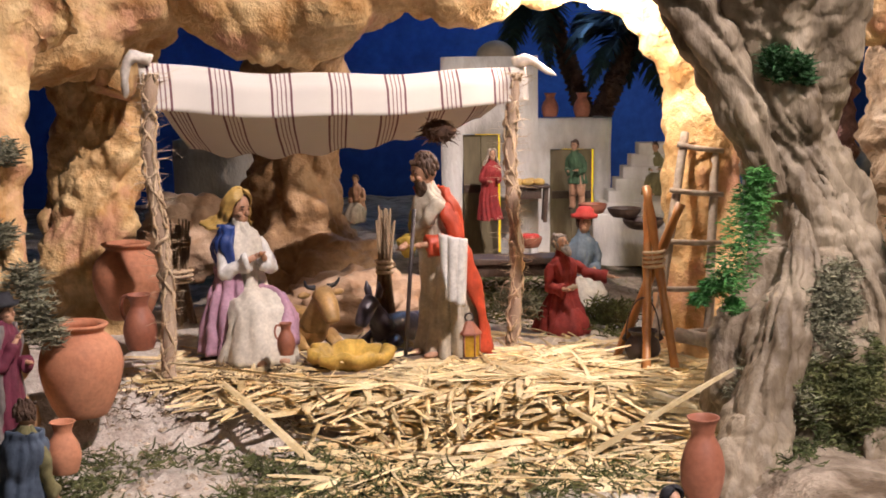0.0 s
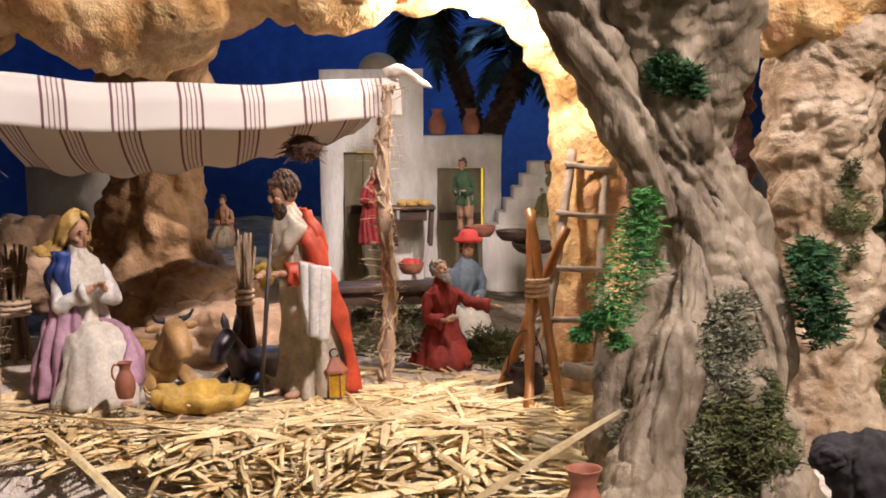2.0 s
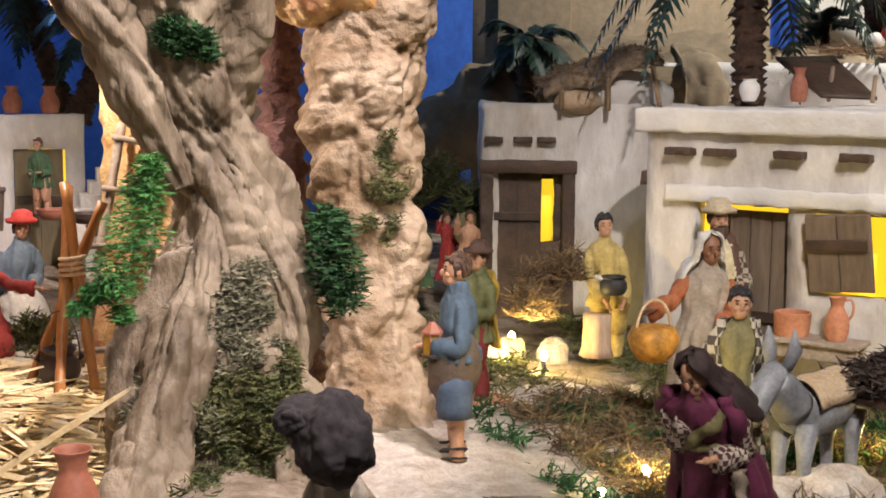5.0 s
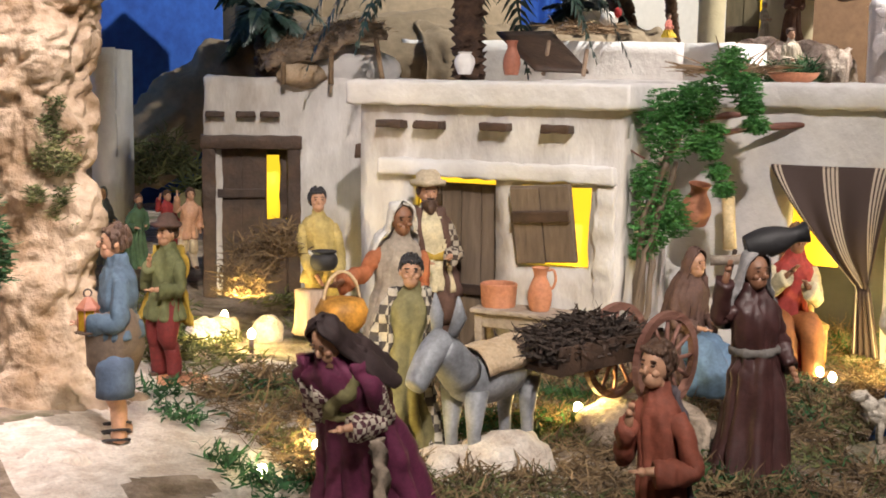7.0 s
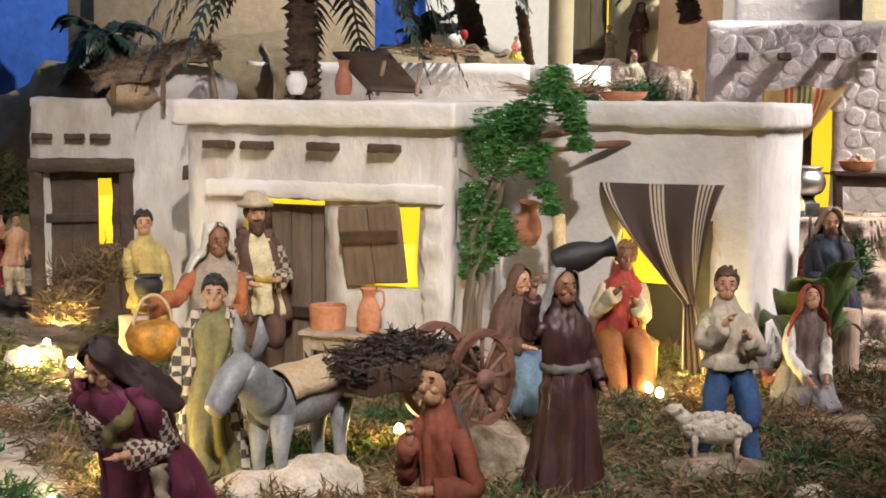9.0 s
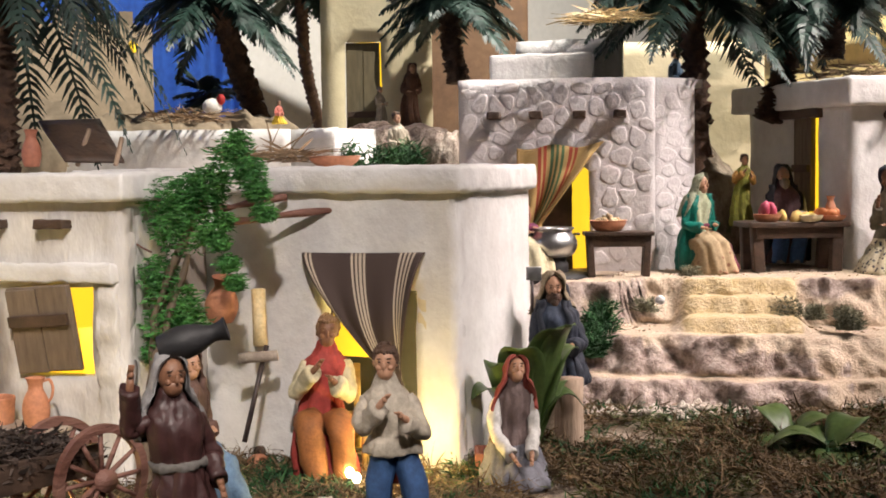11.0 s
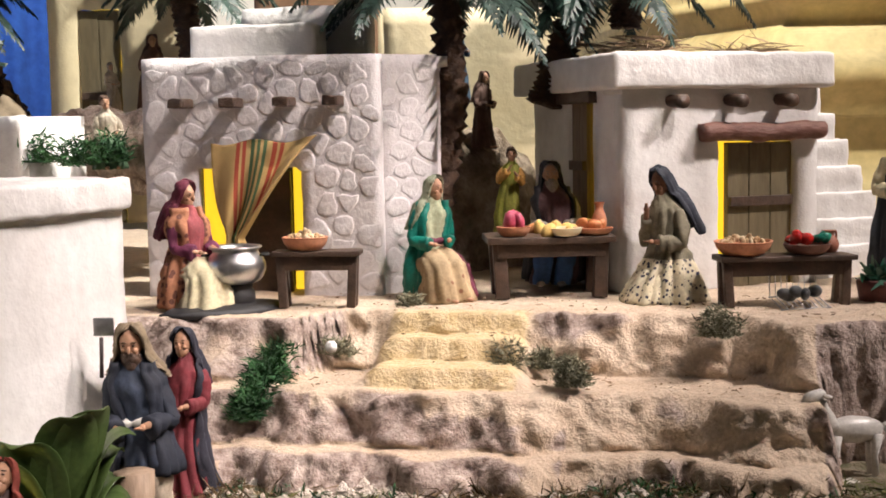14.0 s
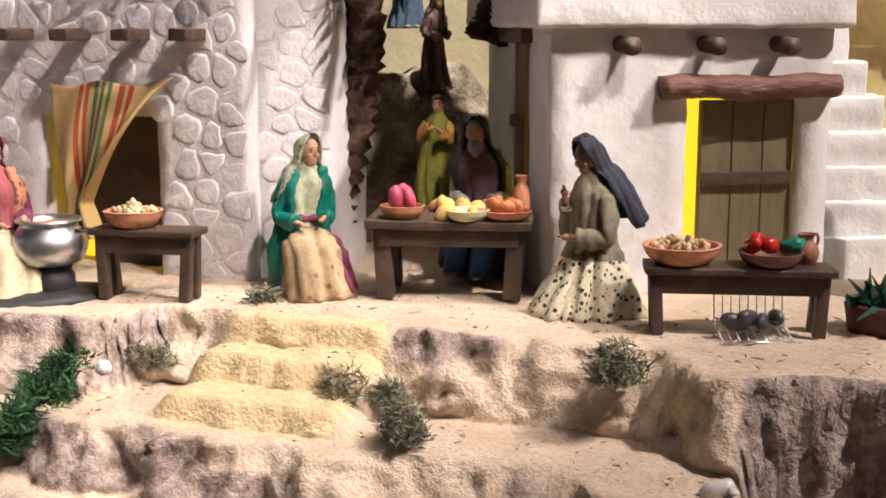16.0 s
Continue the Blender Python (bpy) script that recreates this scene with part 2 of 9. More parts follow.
M = {
    "rock": surface("ochre_rock", (0.46, 0.24, 0.075), (0.78, 0.56, 0.28), 0.62, 22, 0.8, 90, stain=(0.56, 0.29, 0.17), bump_size=0.006, grainy=0.5),
    "rock_brown": surface("brown_rock", (0.27, 0.145, 0.06), (0.47, 0.30, 0.16), 0.7, 20, 0.8, 90, stain=(0.17, 0.09, 0.04), bump_size=0.006, grainy=0.5),
    "rock_pink": surface("pinkish_rock", (0.36, 0.21, 0.115), (0.60, 0.44, 0.31), 0.7, 16, 0.6, 90, stain=(0.33, 0.18, 0.09), bump_size=0.005, grainy=0.4),
    "trunk": surface("tree_plaster", (0.10, 0.07, 0.042), (0.37, 0.30, 0.215), 0.62, 20, 0.8, 90, stain=(0.10, 0.075, 0.048), stretch=(1, 1, 0.45), bump_size=0.005, grainy=0.4),
    "pillar": surface("pillar_rock", (0.24, 0.155, 0.085), (0.52, 0.41, 0.30), 0.7, 22, 0.8, 90, stain=(0.20, 0.13, 0.07), bump_size=0.006, grainy=0.5),
    "terrace": surface("terrace_rock", (0.17, 0.115, 0.09), (0.56, 0.46, 0.38), 0.65, 34, 1.0, 120, stain=(0.27, 0.19, 0.145), stretch=(1, 1, 0.8), bump_size=0.007, grainy=0.55),
    "sand": surface("pale_sand", (0.57, 0.44, 0.32), (0.66, 0.54, 0.41), 0.95, 30, 0.9, 200, bump_size=0.003, grainy=0.5),
    "soil": surface("village_soil", (0.13, 0.09, 0.055), (0.44, 0.36, 0.28), 0.95, 24, 1.0, 170, stain=(0.10, 0.10, 0.05), bump_size=0.006),
    "gravel": surface("white_gravel", (0.55, 0.46, 0.38), (0.78, 0.72, 0.64), 0.95, 60, 1.0, 300, bump_size=0.004),
    "white": surface("whitewash", (0.66, 0.64, 0.615), (0.80, 0.79, 0.77), 0.85, 14, 0.5, 60, bump_size=0.004, grainy=0.15),
    "white_old": surface("stained_whitewash", (0.54, 0.51, 0.475), (0.78, 0.76, 0.73), 0.85, 18, 0.7, 60, stain=(0.42, 0.37, 0.315), stretch=(1, 1, 0.45), bump_size=0.005, grainy=0.2),
    "stone_white": surface("white_stone_wall", (0.72, 0.68, 0.68), (0.80, 0.77, 0.77), 0.85, 20, 0.5, 120, bump_size=0.003, grainy=0.15),
    "cream": surface("cream_plaster", (0.62, 0.53, 0.33), (0.70, 0.62, 0.42), 0.9, 6, 0.3, 60, grainy=0.15),
    "beige": surface("beige_plaster", (0.40, 0.32, 0.22), (0.48, 0.40, 0.29), 0.9, 6, 0.3, 60),
    "blue": surface("blue_cloth", (0.013, 0.062, 0.32), (0.022, 0.10, 0.44), 0.9, 5, 0.1, 40),
    "wallwhite": surface("room_wall_white", (0.78, 0.75, 0.70), (0.82, 0.80, 0.76), 0.9, 3, 0.05, 40, grainy=0.15),
    "town": surface("town_wall_plaster", (0.20, 0.155, 0.10), (0.27, 0.21, 0.14), 0.9, 6, 0.3, 60),
    # unseen ceiling and walls set grey instead of white to cut bounced light
    "wall_dimmed": surface("dimmed_room_wall", (0.26, 0.25, 0.24), (0.32, 0.31, 0.30), 0.9, 3, 0.05, 40),
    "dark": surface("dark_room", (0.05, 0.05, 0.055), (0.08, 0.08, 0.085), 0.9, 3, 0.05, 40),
    "brown_arch": surface("brown_niche", (0.16, 0.09, 0.05), (0.22, 0.13, 0.07), 0.8, 4, 0.1, 40),
    "mould": surface("ochre_moulding", (0.55, 0.43, 0.19), (0.62, 0.50, 0.24), 0.6, 4, 0.1, 30),
    "wood": surface("grey_brown_wood", (0.13, 0.095, 0.065), (0.22, 0.165, 0.12), 0.7, 30, 0.6, 200, stretch=(1, 1, 0.15), bump_size=0.002),
    "wood_dark": surface("dark_wood", (0.045, 0.028, 0.02), (0.10, 0.06, 0.04), 0.55, 30, 0.6, 200, stretch=(1, 0.3, 1), bump_size=0.002),
    "wood_red": surface("reddish_beam", (0.13, 0.05, 0.035), (0.24, 0.12, 0.09), 0.65, 40, 0.8, 200, stretch=(0.3, 0.3, 1), bump_size=0.003),
    "door": surface("olive_door_wood", (0.15, 0.12, 0.065), (0.20, 0.165, 0.095), 0.7, 25, 0.3, 150, stretch=(1, 1, 0.2), bump_size=0.002),
    "stick": surface("pale_stick", (0.36, 0.25, 0.17), (0.50, 0.38, 0.28), 0.7, 40, 0.6, 220, stretch=(1, 1, 0.2), bump_size=0.002),
    "cane": surface("brown_cane", (0.30, 0.11, 0.03), (0.45, 0.20, 0.06), 0.4, 40, 0.4, 200, stretch=(1, 1, 0.2), bump_size=0.001),
    "ladder": surface("weathered_ladder", (0.30, 0.24, 0.19), (0.45, 0.38, 0.31), 0.8, 40, 0.6, 220, bump_size=0.002),
    "rope": surface("raffia_rope", (0.50, 0.36, 0.22), (0.66, 0.52, 0.36), 0.9, 60, 0.8, 300, bump_size=0.002),
    "straw": surface("straw", (0.62, 0.45, 0.20), (0.86, 0.72, 0.44), 0.55, 40, 0.3, 300, rand=0.35, bump_size=0.001),
    "chaff": surface("tan_crumbs", (0.36, 0.26, 0.17), (0.66, 0.56, 0.44), 0.9, 60, 0.4, 300, rand=0.4, bump_size=0.001),
    "twig": surface("dry_twigs", (0.20, 0.13, 0.07), (0.36, 0.25, 0.15), 0.8, 40, 0.3, 300, rand=0.4, bump_size=0.001),
    "brush": surface("dark_brushwood", (0.022, 0.014, 0.010), (0.06, 0.04, 0.03), 0.8, 40, 0.3, 300, rand=0.5, bump_size=0.001),
    "moss": surface("green_moss", (0.015, 0.06, 0.022), (0.04, 0.12, 0.035), 0.9, 30, 0.5, 300, rand=0.5, bump_size=0.001),
    "moss_grey": surface("grey_lichen", (0.14, 0.14, 0.09), (0.29, 0.28, 0.19), 0.95, 30, 0.5, 300, rand=0.45, bump_size=0.001),
    "moss_dry": surface("dry_moss", (0.085, 0.055, 0.028), (0.24, 0.165, 0.085), 0.95, 30, 0.5, 300, rand=0.5, bump_size=0.001),
    "moss_olive": surface("olive_moss", (0.06, 0.08, 0.025), (0.16, 0.16, 0.06), 0.95, 30, 0.5, 300, rand=0.5, bump_size=0.001),
    "vine": surface("bright_vine", (0.03, 0.15, 0.03), (0.09, 0.28, 0.06), 0.7, 30, 0.3, 300, rand=0.45, bump_size=0.001),
    "leaf": surface("broad_leaf", (0.06, 0.11, 0.03), (0.12, 0.18, 0.05), 0.45, 20, 0.3, 200, rand=0.3, bump_size=0.001),
    "palm": surface("palm_frond", (0.010, 0.028, 0.022), (0.025, 0.055, 0.04), 0.5, 20, 0.3, 200, rand=0.4, bump_size=0.001),
    "palm_trunk": surface("palm_bark", (0.045, 0.024, 0.015), (0.11, 0.06, 0.035), 0.85, 60, 0.9, 200, bump_size=0.003),
    "palm_red": surface("red_palm_bark", (0.10, 0.042, 0.036), (0.19, 0.09, 0.075), 0.85, 60, 0.9, 200, bump_size=0.003),
    "clay": surface("terracotta", (0.48, 0.19, 0.10), (0.60, 0.28, 0.16), 0.75, 16, 0.25, 200, bump_size=0.001),
    "clay_dark": surface("dark_terracotta", (0.28, 0.095, 0.055), (0.38, 0.15, 0.09), 0.6, 16, 0.25, 200, bump_size=0.001),
    "iron": surface("dark_iron", (0.03, 0.02, 0.02), (0.075, 0.05, 0.045), 0.5, 40, 0.4, 200, bump_size=0.001),
    "tin": surface("polished_tin", (0.55, 0.55, 0.56), (0.65, 0.65, 0.66), 0.36, 30, 0.10, 120, metal=1.0),
    "black": surface("black_paint", (0.012, 0.012, 0.014), (0.03, 0.028, 0.03), 0.6, 30, 0.3, 200, bump_size=0.001),
    "skin": surface("painted_skin", (0.46, 0.25, 0.15), (0.54, 0.31, 0.20), 0.5, 60, 0.1, 300, bump_size=0.0005),
    "skin_dark": surface("painted_dark_skin", (0.22, 0.10, 0.055), (0.28, 0.14, 0.08), 0.5, 60, 0.1, 300, bump_size=0.0005),
    "hair": surface("brown_hair", (0.05, 0.025, 0.015), (0.11, 0.06, 0.035), 0.6, 90, 0.8, 300, bump_size=0.002),
    "hair_tan": surface("tan_hair", (0.20, 0.11, 0.055), (0.28, 0.16, 0.08), 0.6, 90, 0.6, 300, bump_size=0.002),
    "hair_grey": surface("grey_hair", (0.20, 0.17, 0.15), (0.38, 0.34, 0.31), 0.7, 90, 0.8, 300, bump_size=0.002),
    "lamp_glass": glow("lit_led", (1.0, 0.85, 0.45), 40.0),
    "lamp_white": glow("lit_bulb", (0.9, 0.95, 1.0), 30.0),
    # glow put into the material in place of lamps inside the houses
    "lit": glow("yellow_glow", (1.0, 0.66, 0.03), 0.85),
}


def cloth(name, c, rough=0.75, v=0.25):
    """Painted or woven dress cloth of one colour."""
    key = "cloth_" + name
    if key not in M:
        M[key] = surface(key, tuple(x * (1 - v) for x in c), tuple(min(1, x * (1 + v)) for x in c), rough, 45, 0.35, 260, bump_size=0.0015)
    return M[key]


def printed(name, base, dot, scale=95.0, size=0.30, rough=0.8):
    """Cloth with scattered printed motifs."""
    key = "print_" + name
    if key not in M:
        m = surface(key, tuple(x * 0.85 for x in base), tuple(min(1, x * 1.12) for x in base), rough, 45, 0.35, 260, bump_size=0.0015)
        nd, lk = m.node_tree.nodes, m.node_tree.links
        p = nd["Principled BSDF"]
        src = p.inputs["Base Color"].links[0].from_socket
        tc = nd.new("ShaderNodeTexCoord")
        v = nd.new("ShaderNodeTexVoronoi")
        v.inputs["Scale"].default_value = scale
        lk.new(tc.outputs["Object"], v.inputs["Vector"])
        r = nd.new("ShaderNodeMapRange")
        r.inputs["From Min"].default_value, r.inputs["From Max"].default_value = size + 0.04, size - 0.04
        lk.new(v.outputs["Distance"], r.inputs["Value"])
        mx = nd.new("ShaderNodeMix")
        mx.data_type = "RGBA"
        mx.inputs[7].default_value = rgb(dot)
        lk.new(r.outputs[0], mx.inputs[0])
        lk.new(src, mx.inputs[6])
        lk.new(mx.outputs[2], p.inputs["Base Color"])
        M[key] = m
    return M[key]


def checked(name, light, dark, size=0.006):
    """Woven check of two tones."""
    key = "check_" + name
    if key not in M:
        m = surface(key, tuple(x * 0.85 for x in light), tuple(min(1, x * 1.12) for x in light), 0.85, 45, 0.35, 260, bump_size=0.0015)
        nd, lk = m.node_tree.nodes, m.node_tree.links
        p = nd["Principled BSDF"]
        src = p.inputs["Base Color"].links[0].from_socket
        tc = nd.new("ShaderNodeTexCoord")
        ch = nd.new("ShaderNodeTexChecker")
        ch.inputs["Scale"].default_value = 1 / size
        ch.inputs["Color2"].default_value = rgb(dark)
        lk.new(tc.outputs["Object"], ch.inputs["Vector"])
        lk.new(src, ch.inputs["Color1"])
        lk.new(ch.outputs["Color"], p.inputs["Base Color"])
        M[key] = m
    return M[key]


def masked(m, layer, c1, c2, scale=40.0, soft=0.22):
    """Lays a second two-toned paint over a material where a mesh layer, broken up by noise, is above one half."""
    nd, lk = m.node_tree.nodes, m.node_tree.links
    p = nd["Principled BSDF"]
    src = p.inputs["Base Color"].links[0].from_socket
    tc, at = nd.new("ShaderNodeTexCoord"), nd.new("ShaderNodeAttribute")
    at.attribute_name = layer
    tex = []
    for sc in (scale, scale * 1.9):
        n = nd.new("ShaderNodeTexNoise")
        n.inputs["Scale"].default_value, n.inputs["Detail"].default_value, n.inputs["Roughness"].default_value = sc, 6, 0.68
        lk.new(tc.outputs["Object"], n.inputs["Vector"])
        tex.append(n)
    add = nd.new("ShaderNodeMath")
    add.operation = "ADD"
    lk.new(at.outputs["Fac"], add.inputs[0])
    lk.new(tex[0].outputs["Fac"], add.inputs[1])
    r = nd.new("ShaderNodeMapRange")
    r.inputs["From Min"].default_value, r.inputs["From Max"].default_value = 1.0 - soft, 1.0 + soft
    lk.new(add.outputs[0], r.inputs["Value"])
    r2 = nd.new("ShaderNodeMapRange")
    r2.inputs["From Min"].default_value, r2.inputs["From Max"].default_value = 0.36, 0.64
    lk.new(tex[1].outputs["Fac"], r2.inputs["Value"])
    paint, mx = nd.new("ShaderNodeMix"), nd.new("ShaderNodeMix")
    paint.data_type = mx.data_type = "RGBA"
    paint.inputs[6].default_value, paint.inputs[7].default_value = rgb(c1), rgb(c2)
    lk.new(r2.outputs[0], paint.inputs[0])
    lk.new(r.outputs[0], mx.inputs[0])
    lk.new(src, mx.inputs[6])
    lk.new(paint.outputs[2], mx.inputs[7])
    lk.new(mx.outputs[2], p.inputs["Base Color"])
    return m


M["terrace_blend"] = surface("sandy_rock_terrace", (0.57, 0.44, 0.32), (0.66, 0.54, 0.41), 0.85, 30, 0.9, 200, bump_size=0.0035, grainy=0.5)
masked(M["terrace_blend"], "yellow", (0.58, 0.43, 0.22), (0.70, 0.57, 0.36))
masked(M["terrace_blend"], "rocky", (0.20, 0.14, 0.115), (0.54, 0.445, 0.39))


# ---- mesh helpers ----
def obj(name, bm, mats, parent=None, label="", smooth=True):
    """Links a bmesh as one mesh object. mats: a material or a list of slots."""
    me = bpy.data.meshes.new(name)
    bm.normal_update()
    bm.to_mesh(me)
    bm.free()
    for m in mats if isinstance(mats, (list, tuple)) else [mats]:
        me.materials.append(m)
    if smooth:
        me.polygons.foreach_set("use_smooth", [True] * len(me.polygons))
    ob = new(name, me)
    if parent:
        ob.parent = parent
    if label:
        ob["label"] = label
    return ob


def part(name, bm, mats, parent, label="", smooth=True):
    return obj(name, bm, mats, parent, label, smooth)


def thing(name, label, category, group="", at=None, kind=""):
    ob = new(name)
    if at is not None:
        ob.matrix_world = at
    ob.empty_display_size = 0.02
    return tagged(ob, label, category, group, kind)


def structure(name, bm, mats, smooth=False, label=""):
    return tagged(obj(name, bm, mats, smooth=smooth), label, kind="structure")


def loft(bm, rings, mat=0, closed=True, caps=True):
    """Skins a list of rings (lists of points)."""
    rows = [[bm.verts.new(p) for p in r] for r in rings]
    n = len(rows[0])
    faces = []
    for a, b in zip(rows, rows[1:]):
        for i in range(n if closed else n - 1):
            j = (i + 1) % n
            f = bm.faces.new((a[i], a[j], b[j], b[i]))
            f.material_index = mat
            faces.append(f)
    if caps and closed:
        for r, flip in ((rows[0], True), (rows[-1], False)):
            f = bm.faces.new(r[::-1] if flip else r)
            f.material_index = mat
    return rows


def frames_along(pts):
    pts = [Vector(p) for p in pts]
    out = []
    side = None
    for i, p in enumerate(pts):
        d = (pts[min(i + 1, len(pts) - 1)] - pts[max(i - 1, 0)]).normalized()
        if side is None:
            side = d.cross(Vector((0.3, 0.9, 0.2))).normalized()
        side = (side - d * side.dot(d)).normalized()
        out.append((p, side, d.cross(side)))
    return out


def spline(pts, n):
    """Points along a smooth curve through the given ones (tuples of any length)."""
    a = np.array(pts, float)
    t = np.linspace(0, len(a) - 1, n)
    i = np.clip(t.astype(int), 0, len(a) - 2)
    u = (t - i)[:, None]
    p0, p1, p2, p3 = a[np.maximum(i - 1, 0)], a[i], a[i + 1], a[np.minimum(i + 2, len(a) - 1)]
    return 0.5 * (2 * p1 + (p2 - p0) * u + (2 * p0 - 5 * p1 + 4 * p2 - p3) * u**2 + (3 * p1 - p0 - 3 * p2 + p3) * u**3)


def tube(bm, pts, radii, n=8, mat=0, caps=True):
    if not isinstance(radii, (list, tuple, np.ndarray)):
        radii = [radii] * len(pts)
    rings = []
    for (p, s, u), r in zip(frames_along(pts), radii):
        rings.append([p + (s * math.cos(a) + u * math.sin(a)) * r for a in np.linspace(0, 2 * math.pi, n, endpoint=False)])
    return loft(bm, rings, mat, True, caps)


def lathe(bm, profile, n=24, at=(0, 0, 0), mat=0, squash=1.0):
    """Turns (radius, height) pairs round the z axis through at."""
    x, y, z = at
    rings = [[(x + r * math.cos(a), y + r * squash * math.sin(a), z + h) for a in np.linspace(0, 2 * math.pi, n, endpoint=False)] for r, h in profile]
    return loft(bm, rings, mat)


def box(bm, m, size, mat=0, bevel=0.0):
    """A box of that size, centred, at the pose m."""
    r = bmesh.ops.create_cube(bm, size=1.0, matrix=m @ Matrix.Diagonal((*size, 1)))
    vs = r["verts"]
    fs = list({f for v in vs for f in v.link_faces})
    for f in fs:
        f.material_index = mat
    if bevel:
        es = list({e for v in vs for e in v.link_edges})
        bmesh.ops.bevel(bm, geom=es, offset=bevel, segments=2, affect="EDGES", profile=0.6)
    return vs


def ball(bm, at, r, mat=0, seg=14, rings=9, m=None):
    """An ellipsoid; r: one radius or three."""
    r = (r, r, r) if not isinstance(r, (tuple, list)) else r
    mm = Matrix.Translation(at) @ (m or Matrix()) @ Matrix.Diagonal((*r, 1))
    top, bot = bm.verts.new(mm @ Vector((0, 0, 1))), bm.verts.new(mm @ Vector((0, 0, -1)))
    rows = []
    for i in range(1, rings):
        z, w = math.cos(math.pi * i / rings), math.sin(math.pi * i / rings)
        rows.append([bm.verts.new(mm @ Vector((w * math.cos(2 * math.pi * j / seg), w * math.sin(2 * math.pi * j / seg), z))) for j in range(seg)])
    fs = []
    for j in range(seg):
        k = (j + 1) % seg
        fs.append(bm.faces.new((top, rows[0][j], rows[0][k])))
        fs.append(bm.faces.new((bot, rows[-1][k], rows[-1][j])))
        for a, b in zip(rows, rows[1:]):
            fs.append(bm.faces.new((a[j], b[j], b[k], a[k])))
    for f in fs:
        f.material_index = mat
    return [top, bot] + [v for q in rows for v in q]


def ridge(p, s):
    """Ridged noise about -1 to 1, for torn and creased surfaces."""
    return 1 - 2.2 * abs(noise.noise(p * s))


def crease(verts, amp, scale, seed=0.0, up=1.0):
    """Pushes vertices along their normals by creased noise at three scales."""
    off = Vector((seed * 3.1, seed * 1.7, seed * 2.3))
    moves = []
    for v in verts:
        q = v.co + off
        q = Vector((q.x, q.y, q.z * up))
        q = q + noise.noise_vector(q * scale * 0.7) * (0.35 / scale)
        c1 = noise.voronoi(q * scale * 0.8)[0]
        c2 = noise.voronoi((q + noise.noise_vector(q * scale * 2) * (0.2 / scale)) * scale * 2.1)[0]
        d = ridge(q, scale) * 0.45 + (min(0.5, c1[1] - c1[0]) - 0.25) * 2.6 + (min(0.4, c2[1] - c2[0]) - 0.2) * 1.3 + ridge(q, scale * 3.4) * 0.20 + ridge(q, scale * 8.0) * 0.07 + noise.noise(q * scale * 13) * 0.05
        moves.append(v.normal * (d * amp))
    for v, mv in zip(verts, moves):
        v.co += mv


def rock_tube(pts, radii, n=48, rows=70, amp=0.02, scale=14.0, seed=1.0, flat=1.0, up=0.6):
    """A creased rocky limb along a path with given radii."""
    data = spline([(*p, r) for p, r in zip(pts, radii)], rows)
    bm = bmesh.new()
    rings = []
    for (p, s, u), r in zip(frames_along([d[:3] for d in data]), data[:, 3]):
        rings.append([p + s * math.cos(a) * r + u * math.sin(a) * r * flat for a in np.linspace(0, 2 * math.pi, n, endpoint=False)])
    loft(bm, rings)
    bmesh.ops.recalc_face_normals(bm, faces=bm.faces)
    bm.normal_update()
    crease(bm.verts, amp, scale, seed, up)
    return bm


def bark_tube(pts, radii, n=150, rows=240, amp=0.012, seed=1.0, twist=6.0, flat=0.9):
    """A gnarled limb: rounded folds that flow along it, with narrow valleys and a slow twist."""
    data = spline([(*p, r) for p, r in zip(pts, radii)], rows)
    bm = bmesh.new()
    rings = []
    for (p, s, u), r in zip(frames_along([d[:3] for d in data]), data[:, 3]):
        ring = []
        for a in np.linspace(0, 2 * math.pi, n, endpoint=False):
            b = a + twist * p.z + 0.5 * noise.noise(Vector((p.z * 9, seed, 2)))
            q = Vector((math.cos(b) * 1.5, math.sin(b) * 1.5, p.z * 9.0 + seed * 7))
            q += noise.noise_vector(q * 0.9) * 0.45
            q2 = Vector((math.cos(b) * 3.6, math.sin(b) * 3.6, p.z * 24.0 + seed * 3))
            q2 += noise.noise_vector(q2 * 0.7) * 0.5
            q3 = Vector((math.cos(b) * 9, math.sin(b) * 9, p.z * 95.0 + seed))
            d = (abs(noise.noise(q)) * 2.6 - 0.55) + (abs(noise.noise(q2)) * 2.2 - 0.45) * 0.24 + (abs(noise.noise(q3)) * 2.0 - 0.4) * 0.10 + noise.noise(q3 * 3.1) * 0.035
            k = r + d * amp * min(1.0, r / 0.03)
            ring.append(p + s * math.cos(a) * k + u * math.sin(a) * k * flat)
        rings.append(ring)
    loft(bm, rings)
    bmesh.ops.recalc_face_normals(bm, faces=bm.faces)
    bm.normal_update()
    crease(bm.verts, amp * 0.36, 24, seed, 0.8)
    return bm


def boulder(at, r, amp=0.25, seed=0.0, sub=3, squash=(1, 1, 1), scale=1.6):
    bm = bmesh.new()
    bmesh.ops.create_icosphere(bm, subdivisions=sub, radius=1.0)
    bm.normal_update()
    crease(bm.verts, amp, scale, seed)
    for v in bm.verts:
        v.co = Vector((v.co.x * squash[0], v.co.y * squash[1], v.co.z * squash[2])) * r + Vector(at)
    return bm


def frame_of(origin, along, z=0.0):
    """Local axes of a house: x along its front to the viewer's right, y into it, z up."""
    a = Vector((along[0], along[1], 0)).normalized()
    b = Vector((-a.y, a.x, 0))
    return Matrix(((a.x, b.x, 0, origin[0]), (a.y, b.y, 0, origin[1]), (0, 0, 1, z), (0, 0, 0, 1)))


